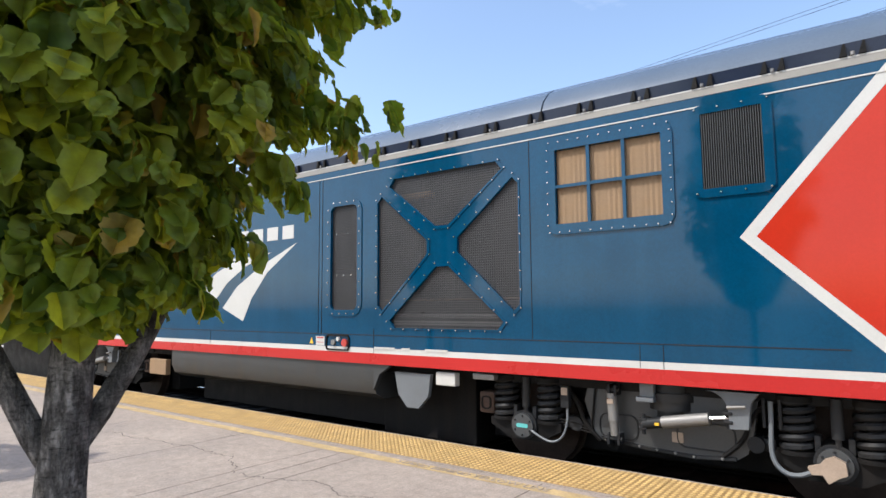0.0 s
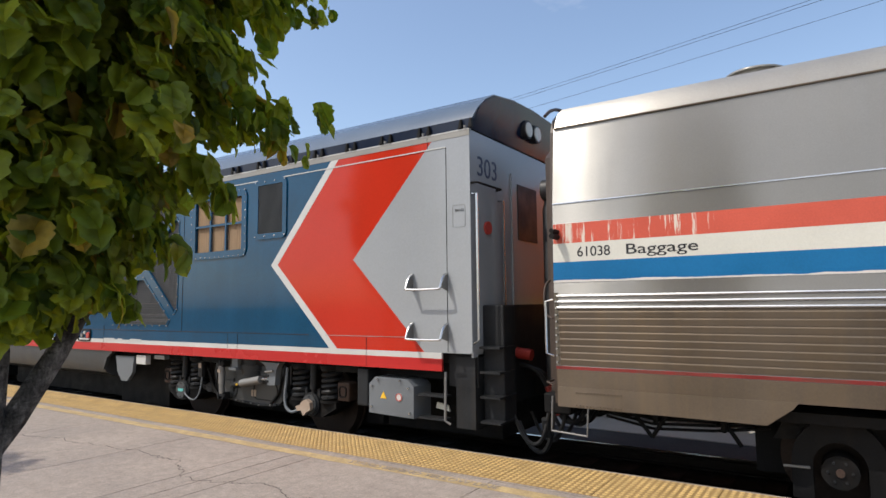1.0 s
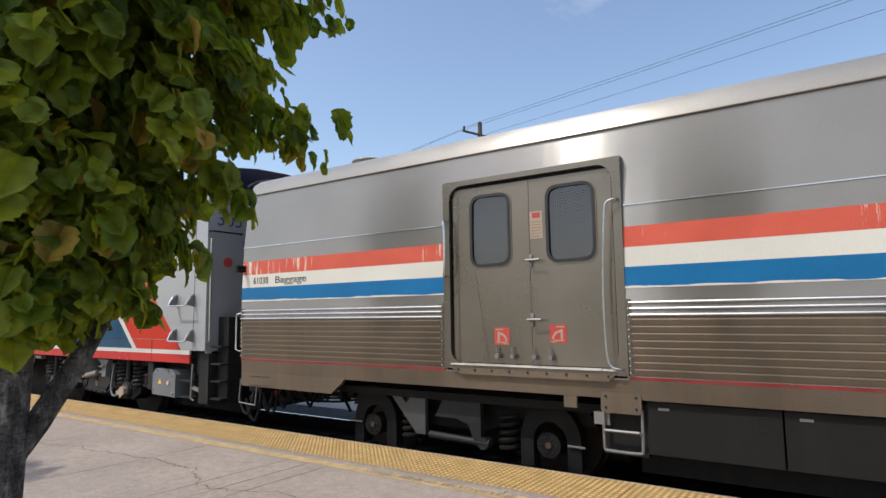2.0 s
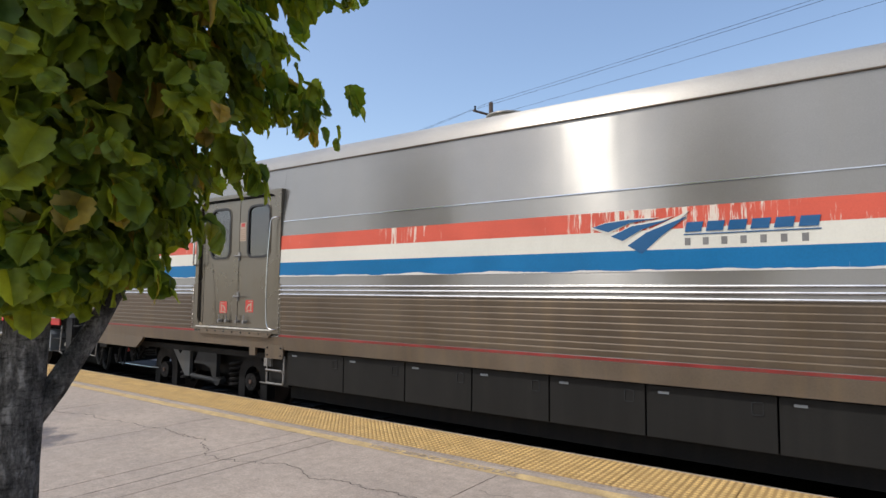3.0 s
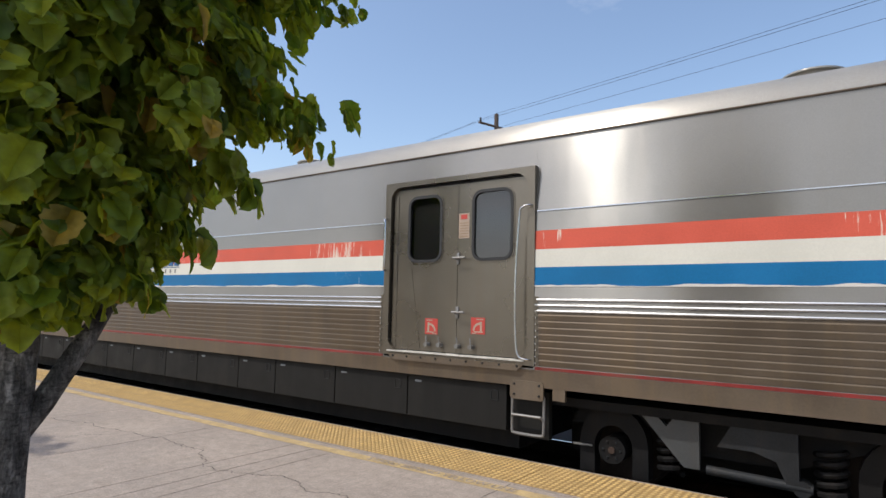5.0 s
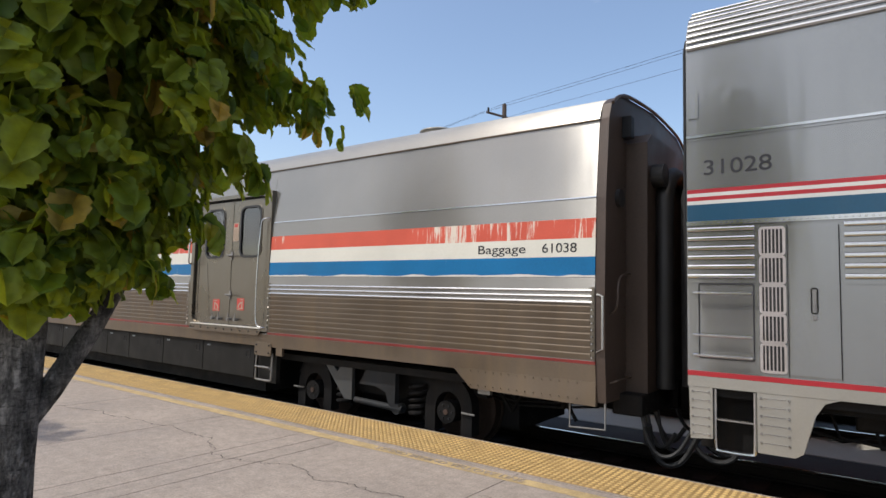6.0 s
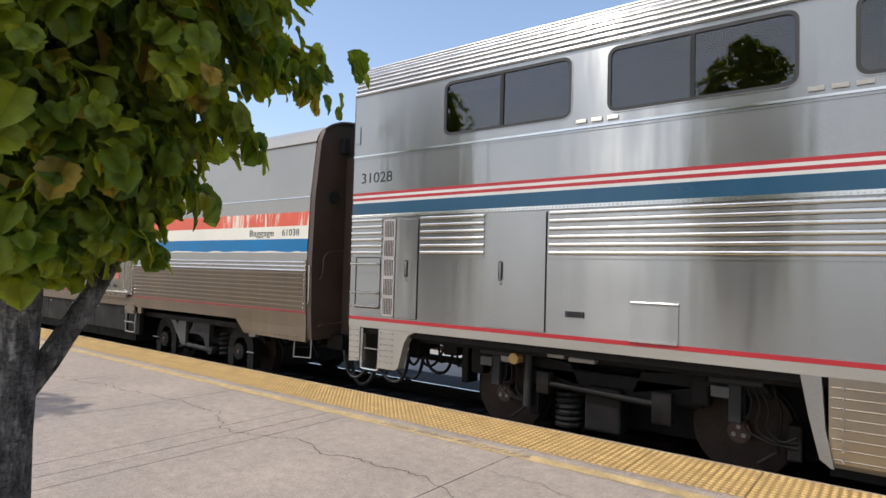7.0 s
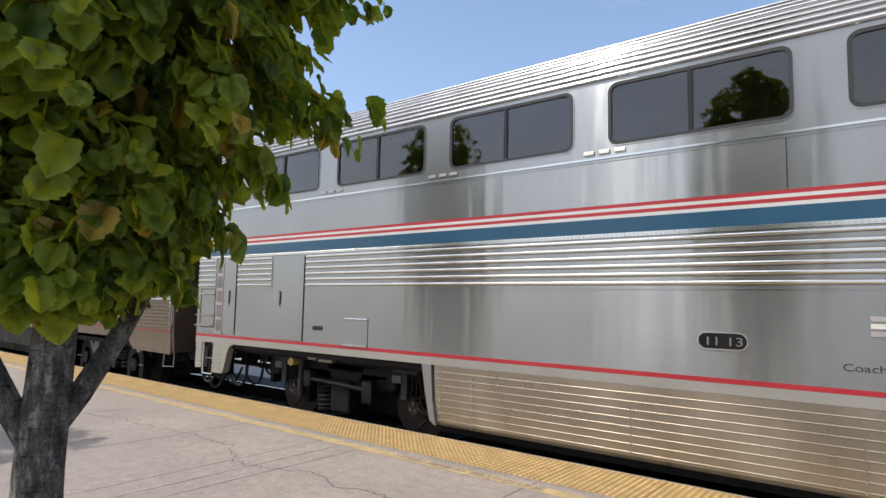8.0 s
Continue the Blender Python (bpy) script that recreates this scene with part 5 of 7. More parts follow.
def bag_details(car, x0, x1):
    segs = ((x0, 6.84), (9.0, 20.66), (22.82, x1))
    for xa, xb in segs:
        band(car, "red_stripe", xa + (0.0 if xa != x0 else 0.005), xb, 2.53, 2.735, M_RED_B, 0.004, "weathered red stripe with scratches")
        band(car, "white_stripe", xa, xb, 2.335, 2.53, M_DECAL, 0.0035)
        band(car, "blue_stripe", xa, xb, 2.125, 2.335, M_BLUE_B, 0.004, "blue stripe with a ragged lower edge")
        # bright half-round ribs
        for z in (1.865, 1.925, 1.985):
            bm = bm_new()
            rod(bm, (xa + 0.03, -1.578, z), (xb - 0.03, -1.578, z), 0.016, 8)
            part("rib", bm, M_BRIGHT, car, "", True)
        # lapped flutes
        n, za, zb = 8, 1.285, 1.835
        for k in range(n):
            a, b = za + (zb - za) * k / n, za + (zb - za) * (k + 1) / n - 0.006
            bm = bm_new()
            extrude_x(bm, [(-(sy(a) + 0.006), a), (-(sy(b) + 0.014), b - 0.012), (-(sy(b) + 0.011), b), (-(sy(b) - 0.02), b), (-(sy(a) - 0.02), a)], xa + 0.05, xb - 0.05)
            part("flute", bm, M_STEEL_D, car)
        bm = bm_new()
        for xe in (xa + 0.025, xb - 0.025):
            bolts(bm, [(xe, 1.31 + 0.069 * k) for k in range(10)], -1.588, 0.015, 0.016)
        tagged(part("rivets", bm, M_BRIGHT, car), kind="stuff")
        for xe in (xa + 0.003, xb - 0.047):
            band(car, "end_strip", xe, xe + 0.044, 1.28, 2.02, M_DOOR, 0.008)
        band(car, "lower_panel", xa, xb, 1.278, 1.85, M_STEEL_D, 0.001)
        band(car, "pinstripe", xa, xb, 1.238, 1.270, M_PIN, 0.006, "faded red pinstripe")
        # moulding below the roof
        band(car, "belt_rib", xa, xb, 2.950, 2.960, M_BRIGHT, 0.008)
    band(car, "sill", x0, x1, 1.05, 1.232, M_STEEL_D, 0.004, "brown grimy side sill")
    for pts in ([(x0, 1.06), (x0, 0.86), (4.95, 0.85), (5.15, 1.0), (5.2, 1.06)], [(26.3, 1.06), (26.55, 0.84), (x1, 0.82), (x1, 1.06)]):
        bm = bm_new()
        plate(bm, pts, -1.552, -1.50)
        part("end_skirt", bm, M_STEEL_D, car, "riveted brown end skirt")
    for xa, xb, za in ((x0, 3.9, 1.03), (26.35, x1, 1.06)):
        bm = bm_new()
        for z in (za - 0.02, 0.88):
            bolts(bm, along((xa + 0.2, z), (xb - 0.2, z), 14), -1.552, 0.009)
        tagged(part("rivets", bm, M_STEEL_D, car), kind="stuff")
    bm = bm_new()
    extrude_x(bm, [(-1.492, 3.780), (-1.492, 3.790), (-1.46, 3.796), (-1.46, 3.780)], x0 + 0.01, x1)
    part("gutter", bm, M_STEEL_D, car)
    for x in (4.95, 12.4, 18.32, 25.4):
        bm = bm_new()
        rod(bm, (x, -0.75, 4.10), (x, -0.75, 4.185), 0.22, 24)
        rod(bm, (x, -0.75, 4.185), (x, -0.75, 4.20), 0.28, 24)
        rod(bm, (x, -0.75, 4.20), (x, -0.75, 4.235), 0.28, 24, 0.17)
        part("roof_vent", bm, M_ROOFS, car, "round steel roof vent", True)
    # dark skirt boxes between the trucks
    cuts = [9.12, 10.28, 11.35, 12.35, 13.33, 14.35, 15.48, 16.46, 17.59, 18.49, 19.75, 21.03, 22.45]
    for a, b in zip(cuts, cuts[1:]):
        bm = bm_new()
        box(bm, a + 0.008, b - 0.008, -1.50, -1.36, 0.54, 1.035, 0.006)
        d = part("skirt_panel", bm, M_SKIRT, car, "black equipment box cover")
        bm = bm_new()
        box(bm, a + 0.12, a + 0.22, -1.506, -1.498, 0.96, 0.985)
        part("label_plate", bm, M_BOXG, d)
        bm = bm_new()
        ring(bm, b - 0.2, b - 0.12, 0.86, 0.96, 0.01, 0.01, -1.506, -1.498)
        part("latch", bm, M_UNDER2, d)
    bm = bm_new()
    box(bm, 9.0, 22.5, -1.3, 1.3, 0.32, 1.0)
    box(bm, x0 + 0.2, x1 - 0.2, -1.35, 1.35, 0.86, 0.95)
    part("underframe", bm, M_UNDER, car)
    # brake rigging that hangs below the overhangs
    for xa in (3.3, 26.2):
        for k, (x, z, w, h) in enumerate(((0.15, 0.72, 0.10, 0.16), (0.55, 0.66, 0.06, 0.24), (0.85, 0.74, 0.16, 0.12), (1.2, 0.62, 0.05, 0.24), (1.4, 0.72, 0.12, 0.15))):
            bm = bm_new()
            box(bm, xa + x - w / 2, xa + x + w / 2, -0.9, -0.7, z, z + h, 0.015)
            part("rigging_bracket", bm, M_UNDER, car)
        for k in range(3):
            bm = bm_new()
            zz = 0.62 + 0.05 * k
            tube(bm, [(xa, -0.8 - 0.04 * k, zz + 0.05), (xa + 0.5, -0.8, zz - 0.04), (xa + 1.1, -0.82, zz), (xa + 1.6, -0.8, zz + 0.07)], 0.016)
            part("brake_rod", bm, M_UNDER, car, "", True)
        for k, (xs_, xe_) in enumerate(((0.2, 0.5), (0.75, 0.5), (1.1, 1.35))):
            bm = bm_new()
            rod(bm, (xa + xs_, -0.85, 0.88), (xa + xe_, -0.85, 0.50), 0.022, 8)
            part("hanger", bm, M_UNDER, car, "", True)
    side_door(car, 6.84)
    side_door(car, 20.66)
    for x, xj in ((8.68, 8.30), (22.5, 23.02)):
        side_steps(car, x, xj)
    bag_truck(car, 5.45, 7.98)
    bag_truck(car, 23.55, 26.0)
    y = -(sy(2.4) + 0.004)
    for x, t, w in ((3.31, "61038", 0.34), (3.80, "Baggage", 0.66), (26.62, "Baggage", 0.62), (27.45, "61038", 0.40)):
        lettering("car_lettering", t, 0.105, x, y, 2.385, M_INK, car, width=w, bold=0.0005)
    # emblem and plain bars for the name beside it
    y = -(sy(2.45) + 0.006)
    for pts in ([(13.86, 2.585), (14.0, 2.622), (14.22, 2.642), (14.50, 2.638), (14.25, 2.612), (14.02, 2.53)],
                [(14.05, 2.485), (14.26, 2.575), (14.63, 2.622), (14.36, 2.54), (14.17, 2.435)],
                [(14.22, 2.385), (14.41, 2.51), (14.78, 2.64), (14.55, 2.47), (14.36, 2.30)]):
        bm = bm_new()
        plate(bm, pts, y - 0.004, y + 0.02)
        part("emblem_band", bm, M_EMB, car)
        bm = bm_new()
        cx_, cz_ = sum(p[0] for p in pts) / len(pts), sum(p[1] for p in pts) / len(pts)
        plate(bm, [(cx_ + (x - cx_) * 1.08, cz_ + (z - cz_) * 1.3) for x, z in pts], y - 0.001, y + 0.02)
        part("emblem_rim", bm, M_DECAL, car)
    for k in range(6):
        bm = bm_new()
        xa = 14.76 + k * 0.185
        plate(bm, [(xa, 2.495), (xa + 0.145, 2.495), (xa + 0.165, 2.585), (xa + 0.02, 2.585)], y - 0.003, y + 0.02)
        part("name_bar", bm, M_EMB, car)
    bm = bm_new()
    box(bm, 14.75, 15.85, y - 0.003, y + 0.02, 2.466, 2.476)
    part("name_underline", bm, M_EMB, car)
    for k in range(7):
        bm = bm_new()
        xa = 14.76 + k * 0.158
        box(bm, xa, xa + 0.05, y - 0.001, y + 0.02, 2.368, 2.438)
        part("name_bar", bm, M_SLAT, car)
    # lamp bracket by the number
    bm = bm_new()
    rod(bm, (3.10, -1.72, 2.60), (3.10, -1.56, 2.60), 0.03, 10)
    rod(bm, (3.10, -1.72, 2.655), (3.10, -1.56, 2.655), 0.026, 10)
    part("marker_bracket", bm, M_UNDER, car, "", True)


def side_door(car, xa):
    """A pair of steel leaves in a proud frame, with rounded windows, handrails, handles and a bright threshold."""
    xb, y = xa + 2.16, -1.52
    bm = bm_new()
    sheet(bm, [(xa, 1.275), (xb, 1.275), (xb, 3.46), (xa, 3.46)], [rounded(xa + 0.09, xb - 0.09, 1.33, 3.40, 0.16)], -1.585, -1.465)
    part("door_frame", bm, M_DOOR, car, "steel door surround")
    bm = bm_new()
    box(bm, xa + 0.06, xb - 0.06, -1.505, -1.468, 1.27, 3.43)
    part("door_lining", bm, M_DARKIN, car)
    mid = xa + 1.10
    for a, b, wx0, wx1 in ((xa + 0.112, mid - 0.004, xa + 0.37, xa + 0.875), (mid + 0.004, xb - 0.11, xa + 1.335, xa + 1.86)):
        bm = bm_new()
        sheet(bm, [(a, 1.345), (b, 1.345), (b, 3.362), (a, 3.362)], [rounded(wx0, wx1, 2.44, 3.25, 0.11)], y - 0.02, y + 0.01)
        leaf = part("door_leaf", bm, M_DOOR, car, "brownish steel door leaf")
        bm = bm_new()
        ring(bm, wx0 + 0.02, wx1 - 0.02, 2.46, 3.23, 0.10, 0.035, y - 0.034, y - 0.004)
        part("window_gasket", bm, M_RUBBER, leaf)
        bm = bm_new()
        ring(bm, wx0 - 0.015, wx1 + 0.015, 2.425, 3.265, 0.12, 0.014, y - 0.028, y - 0.018)
        part("window_trim", bm, M_DOOR, leaf)
        bm = bm_new()
        plate(bm, rounded(wx0, wx1, 2.44, 3.25, 0.11), y - 0.012, y - 0.006)
        pane = part("pane", bm, M_GLASS, leaf)
        pane.visible_shadow = False
    for z in (1.82, 2.46):
        bm = bm_new()
        box(bm, mid + 0.01, mid + 0.05, y - 0.035, y - 0.02, z - 0.07, z + 0.07, 0.004)
        rod(bm, (mid + 0.03, y - 0.03, z), (mid + 0.03, y - 0.10, z), 0.016, 8)
        rod(bm, (mid - 0.0, y - 0.10, z + 0.005), (mid + 0.17, y - 0.10, z + 0.005), 0.013, 8)
        part("door_handle", bm, M_SLAT, car, "", True)
    # stickers: a bar and a quarter turn, mirrored on the other leaf
    for x, z, s in ((mid - 0.35, 1.645, 1), (mid + 0.32, 1.675, -1)):
        bm = bm_new()
        box(bm, x - 0.095, x + 0.095, y - 0.024, y - 0.019, z - 0.095, z + 0.095)
        st = part("sticker", bm, M_REDS, car, "red door sticker with pale symbol")
        bm = bm_new()
        box(bm, x - s * 0.075, x + s * 0.02, y - 0.026, y - 0.022, z + 0.068, z + 0.080)
        box(bm, x - s * 0.055, x - s * 0.03, y - 0.026, y - 0.022, z - 0.06, z + 0.05)
        box(bm, x - s * 0.07, x + s * 0.05, y - 0.026, y - 0.022, z - 0.075, z - 0.062)
        box(bm, x + s * 0.02, x + s * 0.08, y - 0.026, y - 0.022, z - 0.090, z - 0.080)
        outer = [(x + s * (-0.03 + 0.10 * math.sin(k * 0.26)), z - 0.06 + 0.10 * math.cos(k * 0.26)) for k in range(7)]
        inner = [(x + s * (-0.03 + 0.075 * math.sin(k * 0.26)), z - 0.06 + 0.075 * math.cos(k * 0.26)) for k in range(7)]
        plate(bm, outer + inner[::-1], y - 0.026, y - 0.022)
        part("symbol", bm, M_NOTICE, st)
    bm = bm_new()
    box(bm, mid + 0.03, mid + 0.18, y - 0.024, y - 0.019, 2.70, 3.0)
    nt = part("notice", bm, M_NOTICE, car, "pale notice with red heading")
    bm = bm_new()
    plate(bm, [(mid + 0.06, 2.93), (mid + 0.15, 2.93), (mid + 0.15, 2.985), (mid + 0.06, 2.985)], y - 0.027, y - 0.023)
    part("heading", bm, M_REDS, nt)
    bm = bm_new()
    for k in range(6):
        box(bm, mid + 0.045, mid + 0.165, y - 0.026, y - 0.023, 2.72 + 0.032 * k, 2.728 + 0.032 * k)
    part("text_bars", bm, M_CARD, nt)
    bm = bm_new()
    extrude_x(bm, [(-1.587, 1.316), (-1.612, 1.318), (-1.612, 1.330), (-1.54, 1.336), (-1.54, 1.316)], xa + 0.10, xb - 0.12)
    part("threshold", bm, M_THRESH, car, "threshold bar with sun glint in its colour")
    bm = bm_new()
    plate(bm, [(xa + 0.1, 1.285), (xb - 0.12, 1.285), (xb - 0.2, 1.215), (xa + 0.22, 1.215)], -1.60, -1.585)
    part("threshold_apron", bm, M_STEEL_D, car)
    bm = bm_new()
    bolts(bm, along((xa + 0.2, 1.265), (xb - 0.2, 1.265), 9), -1.60, 0.014)
    tagged(part("bolts", bm, M_UNDER2, car), kind="stuff")
    bm = bm_new()
    tube(bm, [(xa + 0.02, -1.585, 3.0), (xa + 0.05, -1.66, 3.0), (xa + 0.08, -1.68, 2.96), (xa + 0.08, -1.68, 2.38), (xa + 0.05, -1.66, 2.34), (xa + 0.02, -1.585, 2.34)], 0.015)
    part("handrail", bm, M_BRIGHT, car, "", True)
    bm = bm_new()
    tube(bm, [(xb - 0.03, -1.585, 3.02), (xb - 0.05, -1.64, 3.02), (xb - 0.13, -1.65, 3.0), (xb - 0.155, -1.65, 2.93), (xb - 0.20, -1.66, 2.2), (xb - 0.19, -1.66, 1.5), (xb - 0.16, -1.65, 1.36), (xb - 0.06, -1.64, 1.34), (xb - 0.04, -1.585, 1.34)], 0.011)
    part("handrail", bm, M_BRIGHT, car, "thin bent handrail", True)
    for x in (mid - 0.39, mid - 0.20, mid + 0.06, mid + 0.25):
        bm = bm_new()
        rod(bm, (x, y - 0.02, 1.43), (x, y - 0.09, 1.43), 0.026, 10)
        rod(bm, (x, y - 0.06, 1.42), (x - 0.015, y - 0.06, 1.53), 0.008, 6)
        part("latch", bm, M_SLAT, car, "", True)
    for x, za, zb in ((mid, 1.345, 3.36), (xa + 0.17, 1.36, 3.3)):
        bm = bm_new()
        box(bm, x - 0.02, x + 0.02, y - 0.026, y - 0.018, za, zb)
        st = part("edge_strip", bm, M_DOOR, car)
        bm = bm_new()
        bolts(bm, along((x, za + 0.1), (x, zb - 0.1), 16), y - 0.026, 0.006, 0.006)
        tagged(part("rivets", bm, M_DOOR, st), kind="stuff")
    # a strap pressed into the leaf below its window
    bm = bm_new()
    plate(bm, [(xa + 0.36, 2.36), (xa + 0.42, 2.36), (xa + 0.58, 1.37), (xa + 0.51, 1.37)], y - 0.024, y - 0.018)
    part("stiffener", bm, M_DOOR, car)


def side_steps(car, x, xj):
    bm = bm_new()
    plate(bm, rounded(x + 0.02, x + 0.42, 0.91, 1.11, 0.035), -1.562, -1.535)
    sp = part("step_plate", bm, M_STEEL_D, car, "bolted brown step plate")
    bm = bm_new()
    bolts(bm, [(x + 0.07, 1.07), (x + 0.37, 1.07), (x + 0.07, 0.96), (x + 0.37, 0.96)], -1.562, 0.014, 0.014)
    tagged(part("bolts", bm, M_UNDER2, sp), kind="stuff")
    bm = bm_new()
    plate(bm, [(xj, 0.93), (xj + 0.14, 0.93), (xj + 0.14, 1.05), (xj, 1.05)], -1.545, -1.50)
    part("jacking_plate", bm, M_STEEL_D, car)
    bm = bm_new()
    tube(bm, [(x + 0.03, -1.52, 0.95), (x + 0.03, -1.53, 0.56), (x + 0.04, -1.53, 0.54), (x + 0.40, -1.53, 0.54), (x + 0.41, -1.53, 0.56), (x + 0.41, -1.52, 0.95)], 0.015)
    tube(bm, [(x + 0.03, -1.52, 0.70), (x + 0.05, -1.56, 0.74), (x + 0.39, -1.56, 0.74), (x + 0.41, -1.52, 0.70)], 0.015)
    part("step_ladder", bm, M_SLAT, car, "bent steel step irons", True)
    bm = bm_new()
    box(bm, x, x + 0.44, -1.46, -1.38, 0.5, 1.0)
    part("step_back", bm, M_SKIRT, car)


def bag_truck(car, xa, xb):
    mid = (xa + xb) / 2
    for x in (xa, xb):
        for y in (-0.76, 0.76):
            wheel(car, x, y, 0.457)
        bm = bm_new()
        rod(bm, (x, -0.8, 0.457), (x, 0.8, 0.457), 0.085, 12)
        part("axle", bm, M_UNDER, car)
        bm = bm_new()
        rod(bm, (x, -1.26, 0.457), (x, -1.0, 0.457), 0.14, 20)
        cap = part("bearing_cap", bm, M_UNDER, car, "", True)
        bm = bm_new()
        rod(bm, (x, -1.275, 0.457), (x, -1.26, 0.457), 0.035, 10)
        part("hub", bm, M_RUST, cap, "", True)
        bm = bm_new()
        bolts(bm, [(x + 0.09 * math.cos(k * 1.047), 0.457 + 0.09 * math.sin(k * 1.047)) for k in range(6)], -1.26, 0.014)
        tagged(part("bolts", bm, M_UNDER2, cap), kind="stuff")
        # horseshoe pedestal round the bearing
        bm = bm_new()
        outer = [(x + 0.36 * math.cos(a), 0.50 + 0.40 * math.sin(a)) for a in [math.pi * k / 12 for k in range(13)]]
        inner = [(x + 0.20 * math.cos(a), 0.48 + 0.22 * math.sin(a)) for a in [math.pi * k / 12 for k in range(13)]]
        plate(bm, [(x + 0.36, 0.2)] + outer + [(x - 0.36, 0.2), (x - 0.20, 0.2)] + inner[::-1] + [(x + 0.20, 0.2)], -1.22, -1.06)
        part("pedestal", bm, M_UNDER, car)
        s = 1 if x < mid else -1
        bm = bm_new()
        coil(bm, x + s * 0.55, -1.12, 0.30, 0.72, 0.11, 0.028, 5)
        part("coil_spring", bm, M_UNDER, car, "", True)
        bm = bm_new()
        rod(bm, (x - s * 0.22, -1.24, 0.47), (x - s * 0.42, -1.26, 0.47), 0.012, 6)
        part("sensor_rod", bm, M_SLAT, car)
    bm = bm_new()
    plate(bm, [(xa - 0.5, 0.66), (xa - 0.4, 0.86), (xb + 0.4, 0.86), (xb + 0.5, 0.66), (xb - 0.3, 0.72), (mid + 0.4, 0.50), (mid - 0.4, 0.50), (xa + 0.3, 0.72)], -1.1, -0.98)
    part("side_frame", bm, M_UNDER, car)
    bm = bm_new()
    box(bm, xa - 0.7, xb + 0.7, -0.66, 0.66, 0.25, 0.95)
    part("brake_unit", bm, M_UNDER, car)
    bm = bm_new()
    plate(bm, [(mid - 0.95, 0.92), (mid - 0.80, 0.92), (mid - 0.66, 0.78), (mid - 0.55, 0.92), (mid - 0.36, 0.92), (mid - 0.36, 0.42), (mid - 0.50, 0.42)], -1.32, -1.26)
    part("bolster_link", bm, M_TANK, car, "grey angled bracket")
    bm = bm_new()
    plate(bm, [(mid - 0.2, 0.66), (mid - 0.08, 0.86), (mid + 0.45, 0.86), (mid + 0.45, 0.38), (mid + 0.37, 0.38), (mid + 0.28, 0.60), (mid + 0.1, 0.66)], -1.34, -1.26)
    part("bolster_bracket", bm, M_UNDER2, car)
    bm = bm_new()
    rod(bm, (mid - 0.3, -1.3, 0.43), (mid + 0.55, -1.3, 0.40), 0.045, 12)
    rod(bm, (mid + 0.47, -1.34, 0.40), (mid + 0.47, -1.2, 0.40), 0.07, 12)
    part("damper", bm, M_UNDER2, car, "", True)
    bm = bm_new()
    box(bm, xb + 0.62, xb + 0.78, -1.5, -1.44, 0.78, 0.90)
    part("bracket_plate", bm, M_SLAT, car)


bag = baggage_car()


# ---------------- the double-deck coach ----------------
WINX = [30.50 + 2.093 * k for k in range(11)]


def double_deck_coach():
    global OX
    OX = 28.95
    car = empty("double_deck_coach", (OX, YC, ZR), "tall stainless-steel double-deck passenger coach with blue belt stripe", "railway car")
    x0, x1 = 28.95, 54.6
    bm = bm_new()
    sheet(bm, [(x0, 1.13), (x1, 1.13), (x1, 4.3), (x0, 4.3)], [rounded(x, x + 1.69, 3.57, 4.23, 0.09) for x in WINX], -1.55, -1.50)
    part("side_wall", bm, M_STEEL_SL, car, "brushed stainless side wall")
    bm = bm_new()
    box(bm, x0, x1, 1.50, 1.55, 1.13, 4.3)
    part("side_wall", bm, M_STEEL_SL, car)
    for x in (x0, x1 - 0.05):
        bm = bm_new()
        box(bm, x, x + 0.05, -1.5, 1.5, 1.13, 4.3)
        box(bm, x, x + 0.05, -1.4, 1.4, 4.3, 4.6)
        part("end_wall", bm, M_STEEL_D, car)
    bm = bm_new()
    box(bm, x0 + 0.05, x1 - 0.05, -1.495, 1.495, 1.05, 1.13)
    box(bm, x0 + 0.05, x1 - 0.05, -1.495, 1.495, 2.75, 2.85)
    part("floor", bm, M_UNDER, car)
    bm = bm_new()
    box(bm, x0 + 0.05, x1 - 0.05, -0.9, -0.86, 2.85, 4.5)
    part("inner_partition", bm, M_DARKIN, car)
    half = [(1.55, 4.3), (1.535, 4.45), (1.46, 4.62), (1.3, 4.76), (0.95, 4.86), (0.5, 4.92), (0, 4.93)]
    bm = bm_new()
    extrude_x(bm, [(-y, z) for y, z in half] + [(y, z) for y, z in half[-2::-1]], x0, x1)
    part("roof", bm, M_STEEL_SL, car, "", True)
    # roof corrugations
    for y, z in ((1.556, 4.305), (1.548, 4.37), (1.538, 4.43), (1.52, 4.49), (1.49, 4.55), (1.455, 4.61), (1.40, 4.67), (1.33, 4.735), (1.22, 4.785)):
        bm = bm_new()
        rod(bm, (x0 + 0.01, -y, z), (x1, -y, z), 0.016 if z > 4.31 else 0.024, 8)
        part("roof_rib", bm, M_BRIGHT, car, "", True)
    sl_details(car, x0, x1)
    return car


def strip(car, name, xa, xb, za, zb, m, proud=0.004, label=""):
    bm = bm_new()
    box(bm, xa, xb, -1.55 - proud, -1.545, za, zb)
    return part(name, bm, m, car, label)


